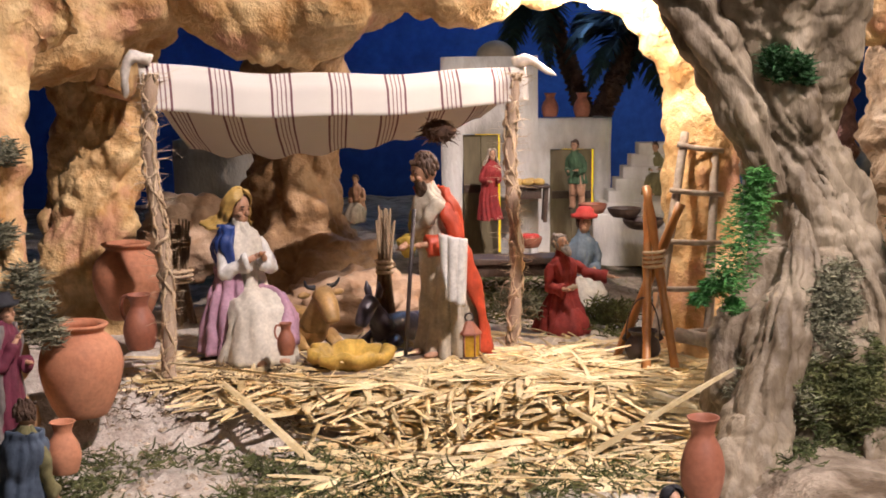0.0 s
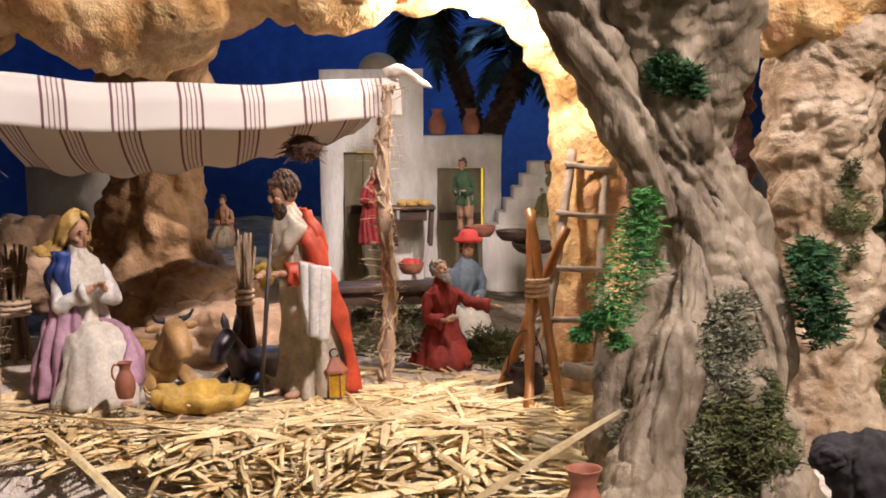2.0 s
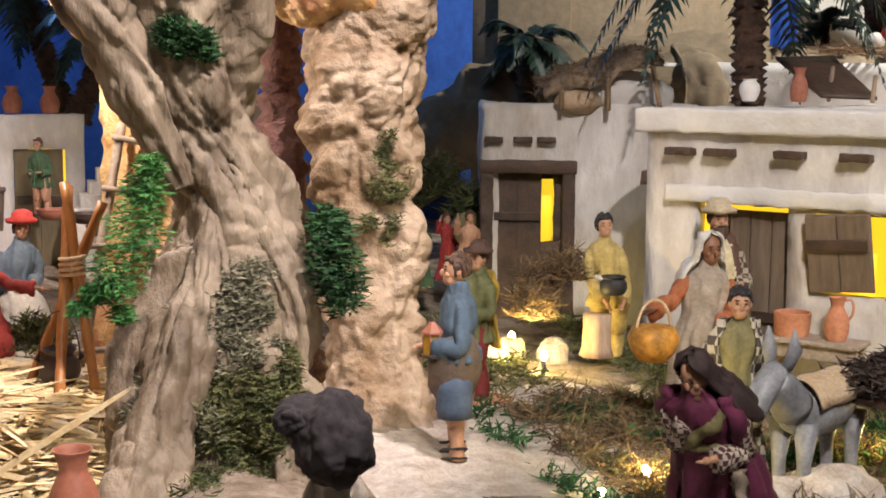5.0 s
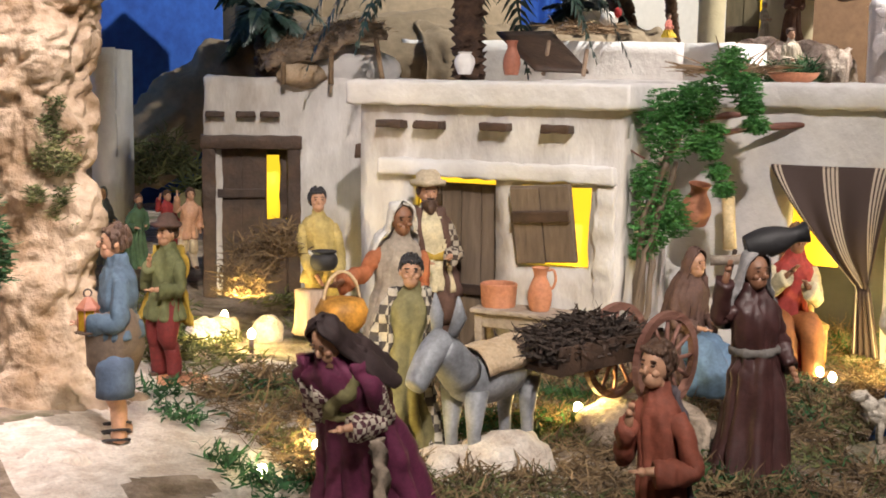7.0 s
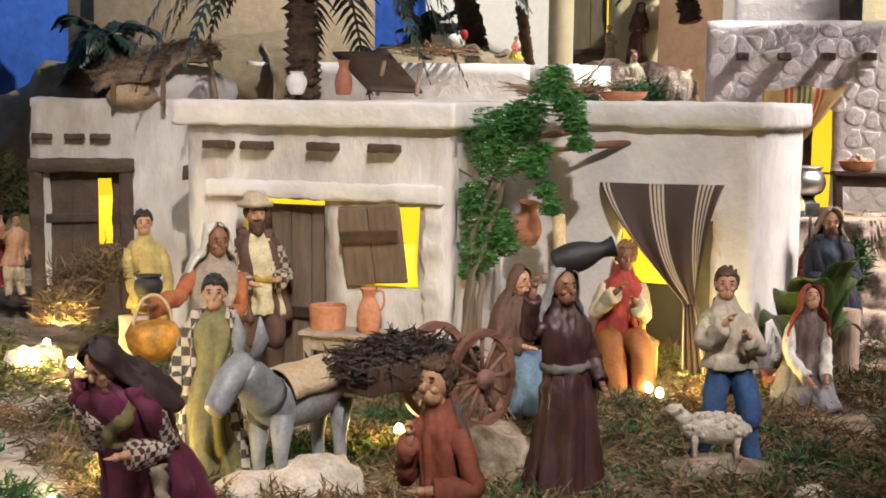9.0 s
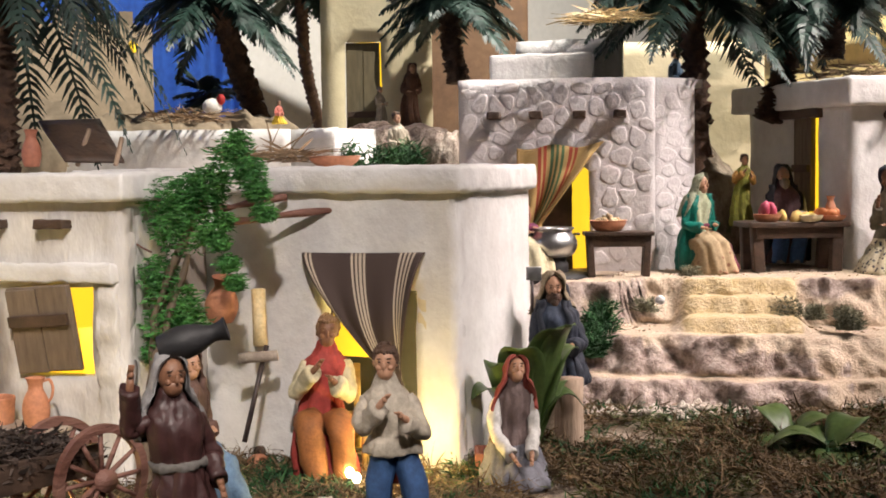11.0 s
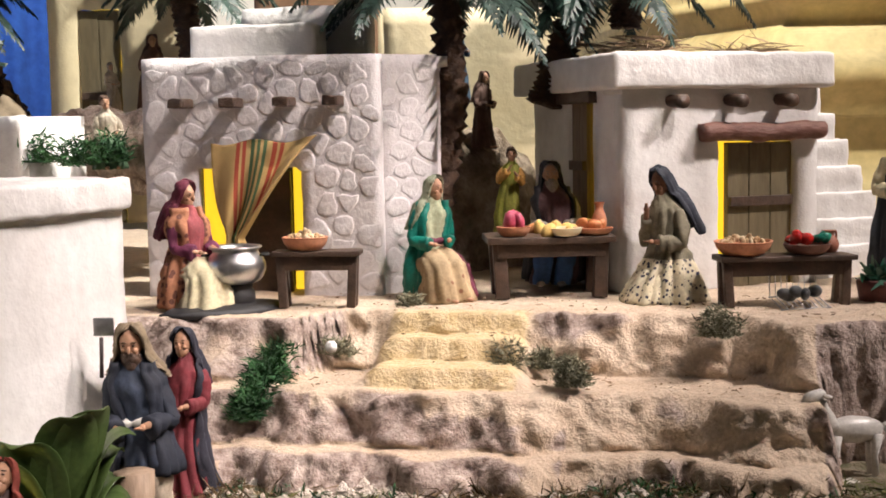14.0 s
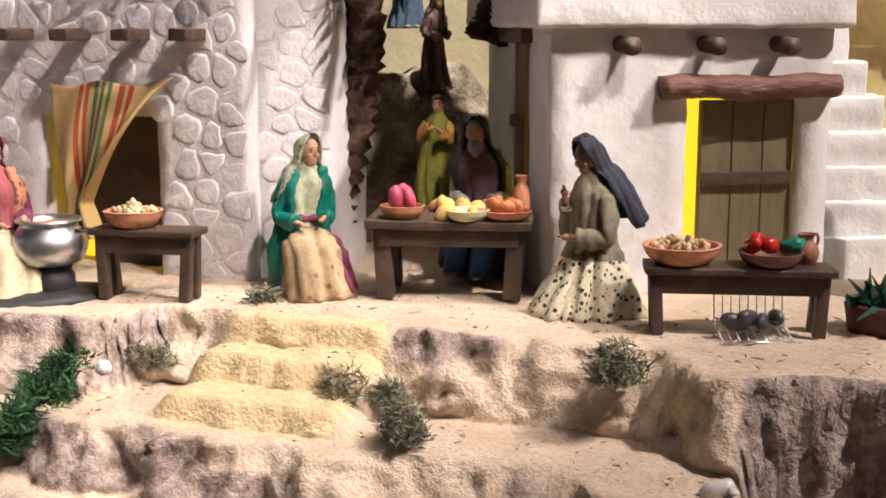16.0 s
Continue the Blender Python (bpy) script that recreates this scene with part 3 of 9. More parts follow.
def slab(bm, x0, x1, y0, y1, z0, z1, mat=0, bevel=0.0, m=None):
    box(bm, (m or Matrix()) @ pose((x0 + x1) / 2, (y0 + y1) / 2, (z0 + z1) / 2), (x1 - x0, y1 - y0, z1 - z0), mat, bevel)


def wall_with_holes(bm, length, height, holes, thick=0.02, z0=0.0, mat=0, m=None):
    """A wall in local xz from x=0 to length; holes: (x0, x1, z0, z1)."""
    xs = sorted({0, length, *[h[0] for h in holes], *[h[1] for h in holes]})
    zs = sorted({z0, height, *[h[2] for h in holes], *[h[3] for h in holes]})
    m = m or Matrix()
    grid = {}

    def vert(x, y, z):
        k = (round(x, 5), round(y, 5), round(z, 5))
        if k not in grid:
            grid[k] = bm.verts.new(m @ Vector(k))
        return grid[k]

    def solid(i, j):
        if not (0 <= i < len(xs) - 1 and 0 <= j < len(zs) - 1):
            return False
        cx, cz = (xs[i] + xs[i + 1]) / 2, (zs[j] + zs[j + 1]) / 2
        return not any(h[0] < cx < h[1] and h[2] < cz < h[3] for h in holes)

    def quad(*ps):
        f = bm.faces.new([vert(*p) for p in ps])
        f.material_index = mat

    for i in range(len(xs) - 1):
        for j in range(len(zs) - 1):
            if not solid(i, j):
                continue
            a, b, c, d = xs[i], xs[i + 1], zs[j], zs[j + 1]
            quad((a, 0, c), (b, 0, c), (b, 0, d), (a, 0, d))
            quad((b, thick, c), (a, thick, c), (a, thick, d), (b, thick, d))
            if not solid(i - 1, j):
                quad((a, thick, c), (a, 0, c), (a, 0, d), (a, thick, d))
            if not solid(i + 1, j):
                quad((b, 0, c), (b, thick, c), (b, thick, d), (b, 0, d))
            if not solid(i, j - 1):
                quad((a, 0, c), (a, thick, c), (b, thick, c), (b, 0, c))
            if not solid(i, j + 1):
                quad((a, 0, d), (b, 0, d), (b, thick, d), (a, thick, d))


def roughen(bm, cell, amp, scale, seed=0.0):
    """Cuts long faces into cells and gives the whole a hand-made unevenness."""
    for _ in range(6):
        es = [e for e in bm.edges if e.calc_length() > cell]
        if not es:
            break
        bmesh.ops.subdivide_edges(bm, edges=es, cuts=1, use_grid_fill=True)
    bmesh.ops.triangulate(bm, faces=[f for f in bm.faces if len(f.verts) > 4])
    o = Vector((seed, seed * 2, seed * 3))
    for v in bm.verts:
        v.co += noise.noise_vector((v.co + o) * scale) * amp + noise.noise_vector((v.co + o) * scale * 3.7) * amp * 0.4



# ---- the room round the display ----
def room():
    bm = bmesh.new()
    slab(bm, -3, 5.2, -2.6, 5.0, -1.0, -0.9)
    structure("floor", bm, M["dark"])
    bm = bmesh.new()
    slab(bm, -3, 5.2, -2.6, 5.0, 2.6, 2.7)
    structure("ceiling", bm, M["wall_dimmed"])
    for name, a in (("wall_north", (-3, 5.2, 4.0, 4.1)), ("wall_south", (-3, 5.2, -2.6, -2.5)), ("wall_west", (-3.1, -3, -2.5, 4.0)), ("wall_east", (5.2, 5.3, -2.5, 4.0))):
        bm = bmesh.new()
        slab(bm, *a, -0.9, 2.6)
        structure(name, bm, M["wallwhite" if name == "wall_north" else "wall_dimmed"])
    bm = bmesh.new()
    slab(bm, -1.9, 3.9, 0.12, 3.6, -0.9, -0.2)
    tagged(obj("display_table", bm, M["dark"], smooth=False), "large dark display table that carries the whole landscape", "display table")


room()


def backdrop():
    bm = bmesh.new()
    line = spline([(-1.8, 2.2), (-0.6, 2.75), (0.5, 2.95), (1.2, 3.15), (1.9, 3.5), (2.3, 3.62), (2.56, 3.66)], 240)
    rows = []
    for side in (0, 0.006):
        pts = []
        for i, (x, y) in enumerate(line):
            w = max(0, (i - 150) / 90)
            f = (0.018 * math.sin(i * 0.55) + 0.012 * math.sin(i * 0.23 + 1)) * w
            pts.append((x + f * 0.3, y + f + side))
        rows.append(pts)
    ring = rows[0] + rows[1][::-1]
    loft(bm, [[(x, y, z) for x, y in ring] for z in (-0.2, 0.5, 1.3)])
    tagged(obj("backdrop", bm, M["blue"]), "deep blue cloth hung as a night sky, in folds", kind="structure")


backdrop()


# ---- ground ----
KX = [-2.0, 0.15, 0.26, 0.5, 0.8, 1.2, 1.6, 2.2, 4.0]
KZ = [0.0, 0.0, -0.018, -0.038, -0.066, -0.084, -0.07, -0.05, -0.05]


def smooth01(v):
    v = min(1.0, max(0.0, v))
    return v * v * (3 - 2 * v)


def ground_z(x, y):
    z = float(np.interp(x, KX, KZ))
    if x < 0.3:
        edge = 1.165 + 0.02 * noise.noise(Vector((x * 9, 2, 0)))
        k = smooth01((edge - y) / 0.055) * smooth01((0.3 - x) / 0.08)
        z -= 0.042 * k
    z += 0.02 * smooth01((y - 1.5) / 0.5)
    return z


def lumps(x, y):
    return 0.006 * noise.noise(Vector((x * 14, y * 14, 3))) + 0.003 * noise.noise(Vector((x * 45, y * 45, 5))) + 0.0018 * noise.noise(Vector((x * 130, y * 130, 9)))


def ground():
    xs = np.concatenate([np.linspace(-1.9, -0.6, 40), np.arange(-0.59, 2.6, 0.0085), np.linspace(2.61, 3.9, 40)])
    ys = np.concatenate([np.linspace(0.12, 0.6, 30), np.arange(0.61, 1.65, 0.0085), np.linspace(1.67, 3.6, 60)])
    pts = [(x, y, ground_z(x, y) + lumps(x, y)) for y in ys for x in xs]
    n = len(xs)
    faces = [(j * n + i, j * n + i + 1, (j + 1) * n + i + 1, (j + 1) * n + i) for j in range(len(ys) - 1) for i in range(n - 1)]
    me = bpy.data.meshes.new("ground")
    me.from_pydata(pts, [], faces)
    me.materials.append(M["soil"])
    me.materials.append(M["gravel"])
    me.materials.append(M["sand"])
    idx = []
    for f in faces:
        x, y, _ = pts[f[0]]
        w = noise.noise(Vector((x * 9, y * 9, 1)))
        if x < 0.42:
            idx.append(0 if y > 1.6 or (x > 0.25 + 0.03 * w and y < 1.10) else 1)
        elif x < 0.84 and w > -0.45 and y < 1.4:
            idx.append(1)
        else:
            idx.append(0)
    me.polygons.foreach_set("material_index", idx)
    me.polygons.foreach_set("use_smooth", [True] * len(faces))
    tagged(new("ground", me), "uneven soil and pale gravel of the landscape", kind="structure")


ground()

# ---- terraces with steps on the village side ----
TC, TS = Vector((0.75, 0.66)), Vector((0.66, -0.75))


def terrace_xy(c, s):
    """Plan point from the way in (c) and the way along (s)."""
    k = 1.0 / (TC.length_squared)
    return TC.x * c * k + TS.x * s * k, TC.y * c * k + TS.y * s * k


def terrace_cs(x, y):
    return TC.x * x + TC.y * y, TS.x * x + TS.y * y


def terrace_z(c, s):
    w1 = 0.022 * noise.noise(Vector((s * 9, 1.3, 0))) + 0.012 * noise.noise(Vector((s * 25, 4.3, 0)))
    w2 = 0.03 * noise.noise(Vector((s * 7, 7.7, 0))) + 0.014 * noise.noise(Vector((s * 22, 9.3, 0)))
    e1 = 2.262 + w1
    e2 = 2.100 + w2
    if s > 0.72:
        e1 -= 0.05 * smooth01((s - 0.70) / 0.08)
    if s < 0.30:
        e1 -= 0.07 * smooth01((0.30 - s) / 0.05)
    low = -0.085
    mid = 0.026
    z = low + (mid - low) * (0.55 * smooth01((c - e2 + 0.042 + 0.03 * noise.noise(Vector((s * 11, 5, 0)))) / 0.05 + 0.5) + 0.45 * smooth01((c - e2 - 0.016 - 0.025 * noise.noise(Vector((s * 14, 3, 0)))) / 0.035 + 0.5))
    top = 0.088
    if 0.33 < s < 0.52:
        k = smooth01((s - 0.33) / 0.03) * smooth01((0.52 - s) / 0.03)
        u = c - 2.155 + 0.004 * noise.noise(Vector((s * 40, 0, 0)))
        st = mid + 0.02 * smooth01(u / 0.012 + 0.5) + 0.021 * smooth01((u - 0.05) / 0.012 + 0.5) + 0.021 * smooth01((u - 0.1) / 0.012 + 0.5)
        full = mid + (top - mid) * smooth01((c - e1) / 0.046 + 0.5)
        hi = st * k + full * (1 - k)
    else:
        hi = mid + (top - mid) * smooth01((c - e1) / 0.046 + 0.5)
    z += (hi - mid) if s < 0.79 else (hi - mid) * (1.0 if c > e1 - 0.03 else 0.0)
    if s > 0.795:
        k = smooth01((s - 0.795) / 0.035)
        z = z * (1 - k) + k * (low + (top - low) * smooth01((c - e1) / 0.03 + 0.5))
    return z


def terraces():
    cs = np.concatenate([np.arange(1.96, 2.34, 0.0026), np.linspace(2.35, 3.4, 70)])
    ss = np.concatenate([np.linspace(-0.9, 0.16, 60), np.arange(0.165, 1.05, 0.005), np.linspace(1.06, 2.2, 60)])
    pts, steep = [], []
    for s in ss:
        for c in cs:
            x, y = terrace_xy(c, s)
            z = terrace_z(c, s)
            slope = abs(terrace_z(c + 0.004, s) - terrace_z(c - 0.004, s)) / 0.008 if c < 2.4 else 0
            k = min(1.0, slope) * (0.35 if 0.34 < s < 0.51 and c > 2.13 else 1.0)
            q = Vector((x, y, z * 0.85))
            c1 = noise.voronoi(q * 17 + noise.noise_vector(q * 24) * 0.3)[0] if k > 0.05 else (0, 0)
            d = (ridge(Vector((s * 1.0, c, z * 1.0)), 13) * 0.008 + ridge(Vector((s * 1.3, c * 0.6, z * 1.6)), 26) * 0.006 + ridge(Vector((s * 1.3, c, z * 1.4)), 60) * 0.0035 + (min(0.5, c1[1] - c1[0]) - 0.25) * 0.024 + noise.noise(q * 90) * 0.0045 + ridge(q, 150) * 0.0018) * k
            g = 0.0025 * noise.noise(Vector((x * 30, y * 30, 0))) + 0.0014 * noise.noise(Vector((x * 110, y * 110, 0)))
            pts.append((x - TC.x * d, y - TC.y * d, z + g + d * 0.3))
            steep.append(slope)
    n = len(cs)
    faces = [(j * n + i, (j + 1) * n + i, (j + 1) * n + i + 1, j * n + i + 1) for j in range(len(ss) - 1) for i in range(n - 1)]
    me = bpy.data.meshes.new("terrace")
    me.from_pydata(pts, [], faces)
    me.materials.append(M["terrace_blend"])
    rocky, yellow = [], []
    for i, (x, y, z) in enumerate(pts):
        s, c = ss[i // n], cs[i % n]
        stair = smooth01((s - 0.335) / 0.02) * smooth01((0.515 - s) / 0.02) * smooth01((c - 2.13) / 0.02) * smooth01((2.30 - c) / 0.03)
        sandy = noise.noise(Vector((s * 6.5, z * 9, 2))) + 0.5 * noise.noise(Vector((s * 25, z * 30, 6)))
        bias = (0.34 if s > 0.56 else -0.30) if z < 0.005 else (0.10 if s > 0.42 else -0.12)
        if not 0.30 < s < 0.80:
            bias = -0.6
        k = smooth01((steep[i] - 0.35) / 0.7) * (1 - stair)
        rocky.append(k * smooth01(0.5 - (sandy + bias) * 1.6))
        yellow.append(0.75 * stair)
    for layer, values in (("rocky", rocky), ("yellow", yellow)):
        me.attributes.new(layer, "FLOAT", "POINT").data.foreach_set("value", values)
    me.polygons.foreach_set("use_smooth", [True] * len(faces))
    me.validate()
    tagged(new("terrace", me), "sandy terraces with brown rock edges and worn yellow steps", kind="structure")


terraces()


# ---- cave of moulded rock round the stable ----
def rock(name, label, pts, radii, mat="rock", **kw):
    return tagged(obj(name, rock_tube(pts, radii, **kw), M[mat]), label, "rock")


rock("cave_column", "ochre cave column of moulded rock behind the clay jars",
     [(-0.429, 1.469, -0.024), (-0.428, 1.482, 0.069), (-0.415, 1.499, 0.189), (-0.397, 1.496, 0.309), (-0.378, 1.477, 0.387), (-0.377, 1.488, 0.464)],
     [0.062, 0.055, 0.057, 0.063, 0.077, 0.088], n=96, rows=150, amp=0.013, scale=20, seed=2, flat=0.7)
rock("cave_column", "brown rock column rising behind the kneeling figure",
     [(-0.165, 1.588, -0.039), (-0.179, 1.638, 0.026), (-0.197, 1.650, 0.115), (-0.194, 1.664, 0.211), (-0.183, 1.639, 0.322), (-0.166, 1.584, 0.431)],
     [0.140, 0.105, 0.068, 0.058, 0.064, 0.08], mat="rock_brown", n=96, rows=150, amp=0.015, scale=19, seed=3, flat=0.7)
rock("cave_arch", "overhanging ochre rock arch above the striped awning",
     [(-0.562, 1.351, 0.358), (-0.491, 1.349, 0.339), (-0.416, 1.359, 0.339), (-0.373, 1.383, 0.369), (-0.297, 1.410, 0.419), (-0.223, 1.405, 0.381), (-0.149, 1.402, 0.362), (-0.086, 1.409, 0.410), (-0.024, 1.411, 0.422), (0.025, 1.387, 0.392), (0.075, 1.411, 0.421), (0.165, 1.432, 0.428)],
     [0.05, 0.052, 0.048, 0.055, 0.062, 0.05, 0.05, 0.055, 0.045, 0.046, 0.045, 0.05], n=56, rows=160, amp=0.013, seed=4)
rock("cave_column", "lit pale rock wall behind the ladder",
     [(0.286, 1.417, -0.034), (0.294, 1.438, 0.042), (0.302, 1.459, 0.119), (0.301, 1.470, 0.197), (0.305, 1.471, 0.276), (0.266, 1.462, 0.353), (0.212, 1.450, 0.410)],
     [0.052, 0.050, 0.044, 0.036, 0.040, 0.040, 0.045], amp=0.013, seed=5, flat=0.8)
rock("rock_pier", "mossy rock pier at the edge of the cave",
     [(-0.405, 1.068, -0.005), (-0.403, 1.079, 0.073), (-0.398, 1.091, 0.161), (-0.401, 1.101, 0.230), (-0.414, 1.131, 0.299), (-0.410, 1.158, 0.349), (-0.375, 1.184, 0.386)],
     [0.04, 0.032, 0.028, 0.032, 0.045, 0.055, 0.06], amp=0.013, seed=6)
rock("cave_column", "rock shoulder in warm pink light under the arch",
     [(-0.372, 1.412, 0.284), (-0.366, 1.418, 0.327), (-0.356, 1.424, 0.371), (-0.346, 1.431, 0.421)], [0.02, 0.034, 0.040, 0.05], amp=0.010, seed=7)
tagged(obj("boulder", boulder((-0.100, 1.500, 0.010), 0.085, 0.15, 3, 5, (1.2, 0.7, 0.6), 2.6), M["rock_pink"]), "low pinkish boulder behind the animals", "boulder")
tagged(obj("boulder", boulder((-0.331, 1.607, 0.092), 0.06, 0.2, 5, 4, (1.0, 0.6, 0.9)), M["rock_pink"]), "brown boulder in the shade of the cave", "boulder")

# rock pillar between cave and village
PILLAR = rock("rock_pillar", "tall creased rock pillar between stable and village",
     [(0.494, 1.236, -0.070), (0.492, 1.242, -0.038), (0.496, 1.259, 0.008), (0.496, 1.267, 0.072), (0.495, 1.275, 0.136), (0.489, 1.284, 0.195), (0.491, 1.291, 0.249), (0.492, 1.297, 0.297), (0.501, 1.301, 0.345), (0.501, 1.311, 0.420)],
     [0.082, 0.056, 0.046, 0.043, 0.044, 0.049, 0.053, 0.053, 0.063, 0.073], mat="pillar", n=120, rows=220, amp=0.0100, scale=19, seed=8, flat=0.85, up=1.0)
rock("rock_arch", "ochre rock overhang joining tree and pillar",
     [(0.390, 1.299, 0.378), (0.436, 1.292, 0.359), (0.487, 1.276, 0.367), (0.530, 1.275, 0.386)], [0.03, 0.03, 0.034, 0.03], amp=0.008, seed=9)


def tree():
    t = thing("old_tree", "gnarled plaster olive tree trunk with moss patches", "tree")
    bm = bark_tube([(0.332, 1.085, -0.110), (0.330, 1.090, -0.042), (0.324, 1.110, 0.004), (0.322, 1.120, 0.050), (0.333, 1.130, 0.094), (0.343, 1.145, 0.136), (0.336, 1.152, 0.184), (0.321, 1.158, 0.231), (0.308, 1.162, 0.278), (0.302, 1.166, 0.324), (0.300, 1.172, 0.370), (0.298, 1.180, 0.444)],
                   [0.095, 0.080, 0.078, 0.071, 0.055, 0.048, 0.037, 0.041, 0.049, 0.060, 0.080, 0.105], amp=0.0125, seed=11, twist=5.0)
    # hollows
    for c, d, r in (((0.269, 1.048, 0.072), 0.040, 0.018), ((0.269, 1.094, 0.255), 0.03, 0.014), ((0.315, 1.089, 0.213), 0.02, 0.012), ((0.335, 1.025, -0.021), 0.04, 0.022), ((0.292, 1.028, -0.001), 0.03, 0.014), ((0.365, 1.098, 0.101), 0.03, 0.014), ((0.348, 1.097, 0.060), 0.035, 0.016)):
        c = Vector(c)
        for v in bm.verts:
            q = v.co - c
            w = math.exp(-(q.x * q.x + q.y * q.y) / (r * r) - (q.z / (r * 1.9)) ** 2)
            if w > 0.03:
                v.co += Vector((-0.2, 1.0, 0)).normalized() * d * w
    trunk = part("trunk", bm, M["trunk"], t)
    for pts, rr, sd in (
        ([(0.300, 1.128, 0.186), (0.274, 1.128, 0.250), (0.252, 1.132, 0.304), (0.232, 1.138, 0.352), (0.210, 1.146, 0.410)], [0.008, 0.018, 0.023, 0.030, 0.036], 12),
        ([(0.372, 1.120, 0.030), (0.383, 1.112, 0.080), (0.372, 1.118, 0.128), (0.354, 1.134, 0.176), (0.340, 1.140, 0.215)], [0.022, 0.020, 0.018, 0.012, 0.004], 13.5),
        ([(0.258, 1.030, -0.100), (0.266, 1.042, -0.020), (0.292, 1.066, 0.066), (0.312, 1.092, 0.120), (0.322, 1.120, 0.170)], [0.036, 0.030, 0.020, 0.014, 0.004], 14),
        ([(0.385, 1.045, -0.075), (0.376, 1.052, -0.020), (0.366, 1.070, 0.020)], [0.034, 0.028, 0.006], 15),
        ([(0.236, 1.005, -0.090), (0.250, 1.022, -0.035), (0.266, 1.042, 0.002), (0.276, 1.056, 0.030)], [0.034, 0.030, 0.024, 0.004], 16),
    ):
        part("root" if sd > 14.8 else "limb", bark_tube(pts, rr, n=64, rows=90, amp=0.009, seed=sd, twist=9.0), M["trunk"], t)
    return trunk


TRUNK = tree()



# ---- white houses ----
def beam_end(parent, m, x, z, out=0.03, w=0.028, h=0.010, mat="wood_dark", tilt=0.0):
    bm = bmesh.new()
    box(bm, m @ pose(x, -out / 2 + 0.004, z, 0, tilt, 0), (w, out, h), 0, 0.0015)
    roughen(bm, 0.006, 0.0014, 130, x * 50)
    return part("beam", bm, M[mat], parent)


def bar_part(name, parent, m, x0, x1, y0, y1, z0, z1, mat, bevel=0.002, rough=0.0012, label=""):
    bm = bmesh.new()
    slab(bm, x0, x1, y0, y1, z0, z1, 0, bevel, m)
    if rough:
        roughen(bm, 0.010, rough * 1.5, 55, x0 * 31 + z0 * 17)
    return part(name, bm, M[mat], parent, label)


def shell(parent, m, length, depth, z0, z1, holes, mat, seed, thick=0.022, side_holes=(), rough=0.0022):
    """Four walls and a flat roof; the front has holes."""
    bm = bmesh.new()
    wall_with_holes(bm, length, z1, holes, thick, z0, m=m)
    roughen(bm, 0.02, rough, 22, seed)
    part("front_wall", bm, M[mat], parent)
    for nm, mm, ln, hs in (("side_wall", m @ pose(length, 0.003, 0, 0, 0, 90), depth, ()), ("side_wall", m @ pose(0, depth, 0, 0, 0, -90), depth - 0.003, side_holes)):
        bm = bmesh.new()
        wall_with_holes(bm, ln, z1 - 0.001, hs, thick, z0, m=mm)
        roughen(bm, 0.02, rough, 22, seed + 3)
        part(nm, bm, M[mat], parent)
    bm = bmesh.new()
    slab(bm, -0.001, length + 0.001, 0.002, depth, z1 - 0.012, z1 - 0.002, 0, 0, m)
    part("roof", bm, M[mat], parent)
    # back wall coloured near-black to stand for the shade inside
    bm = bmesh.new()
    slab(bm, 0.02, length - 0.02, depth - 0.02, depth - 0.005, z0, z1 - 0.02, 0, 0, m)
    part("dark_back_wall", bm, M["dark"], parent)


def glow_panel(parent, m, x0, x1, z0, z1, y=0.05):
    # self-glowing slab that stands for a lamp-lit room
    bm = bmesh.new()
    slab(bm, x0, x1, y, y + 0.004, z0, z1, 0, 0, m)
    part("interior_glow", bm, M["lit"], parent, "glowing yellow panel that stands for lamplight inside the house")


def plank_door(parent, m, x0, x1, z0, z1, mat="door", y=0.014, bars=(0.55,), name="door", skew=0.0):
    d = bmesh.new()
    slab(d, x0, x1, y, y + 0.006, z0, z1, 0, 0.001, m)
    door = part(name, d, M[mat], parent, "weathered plank " + name)
    n = max(2, int((x1 - x0) / 0.026))
    for i in range(n):
        a = x0 + (x1 - x0) * i / n
        b = x0 + (x1 - x0) * (i + 1) / n
        bm = bmesh.new()
        slab(bm, a + 0.0006, b - 0.0006, y - 0.003, y - 0.0002, z0 + 0.002 * (i % 2), z1 - 0.002 * ((i + 1) % 2), 0, 0.0008, m)
        part("plank", bm, M[mat], door, smooth=False)
    for k in bars:
        bm = bmesh.new()
        zz = z0 + (z1 - z0) * k
        slab(bm, x0 + 0.002, x1 - 0.002, y - 0.009, y - 0.0035, zz - 0.006, zz + 0.006, 0, 0.001, m)
        part("crossbar", bm, M["wood_dark"], door, smooth=False)
    return door


HA = frame_of((0.906, 1.499), (0.585, -0.811))


def house_a():
    m = HA
    h = thing("house", "low whitewashed house with a plank door and tilted shutter", "house", "village houses")
    door, win = (0.068, 0.18, -0.12, 0.138), (0.205, 0.295, 0.04, 0.132)
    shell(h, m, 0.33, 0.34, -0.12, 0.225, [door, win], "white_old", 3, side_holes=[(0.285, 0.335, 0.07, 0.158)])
    glow_panel(h, m @ pose(0, 0.34, 0, 0, 0, -90), 0.27, 0.338, 0.06, 0.165, 0.026)
    bar_part("window_lintel", h, m @ pose(0, 0.34, 0, 0, 0, -90), 0.27, 0.339, -0.010, 0.006, 0.152, 0.170, "wood_dark", 0.001)
    bar_part("cornice", h, m, -0.012, 0.342, -0.016, 0.36, 0.218, 0.247, "white", 0.004)
    bar_part("lintel", h, m, 0.03, 0.325, -0.012, 0.006, 0.136, 0.156, "white", 0.003, 0.002)
    for x in (0.035, 0.085, 0.17, 0.245):
        beam_end(h, m, x + 0.012, 0.196, 0.022, 0.034, 0.009)
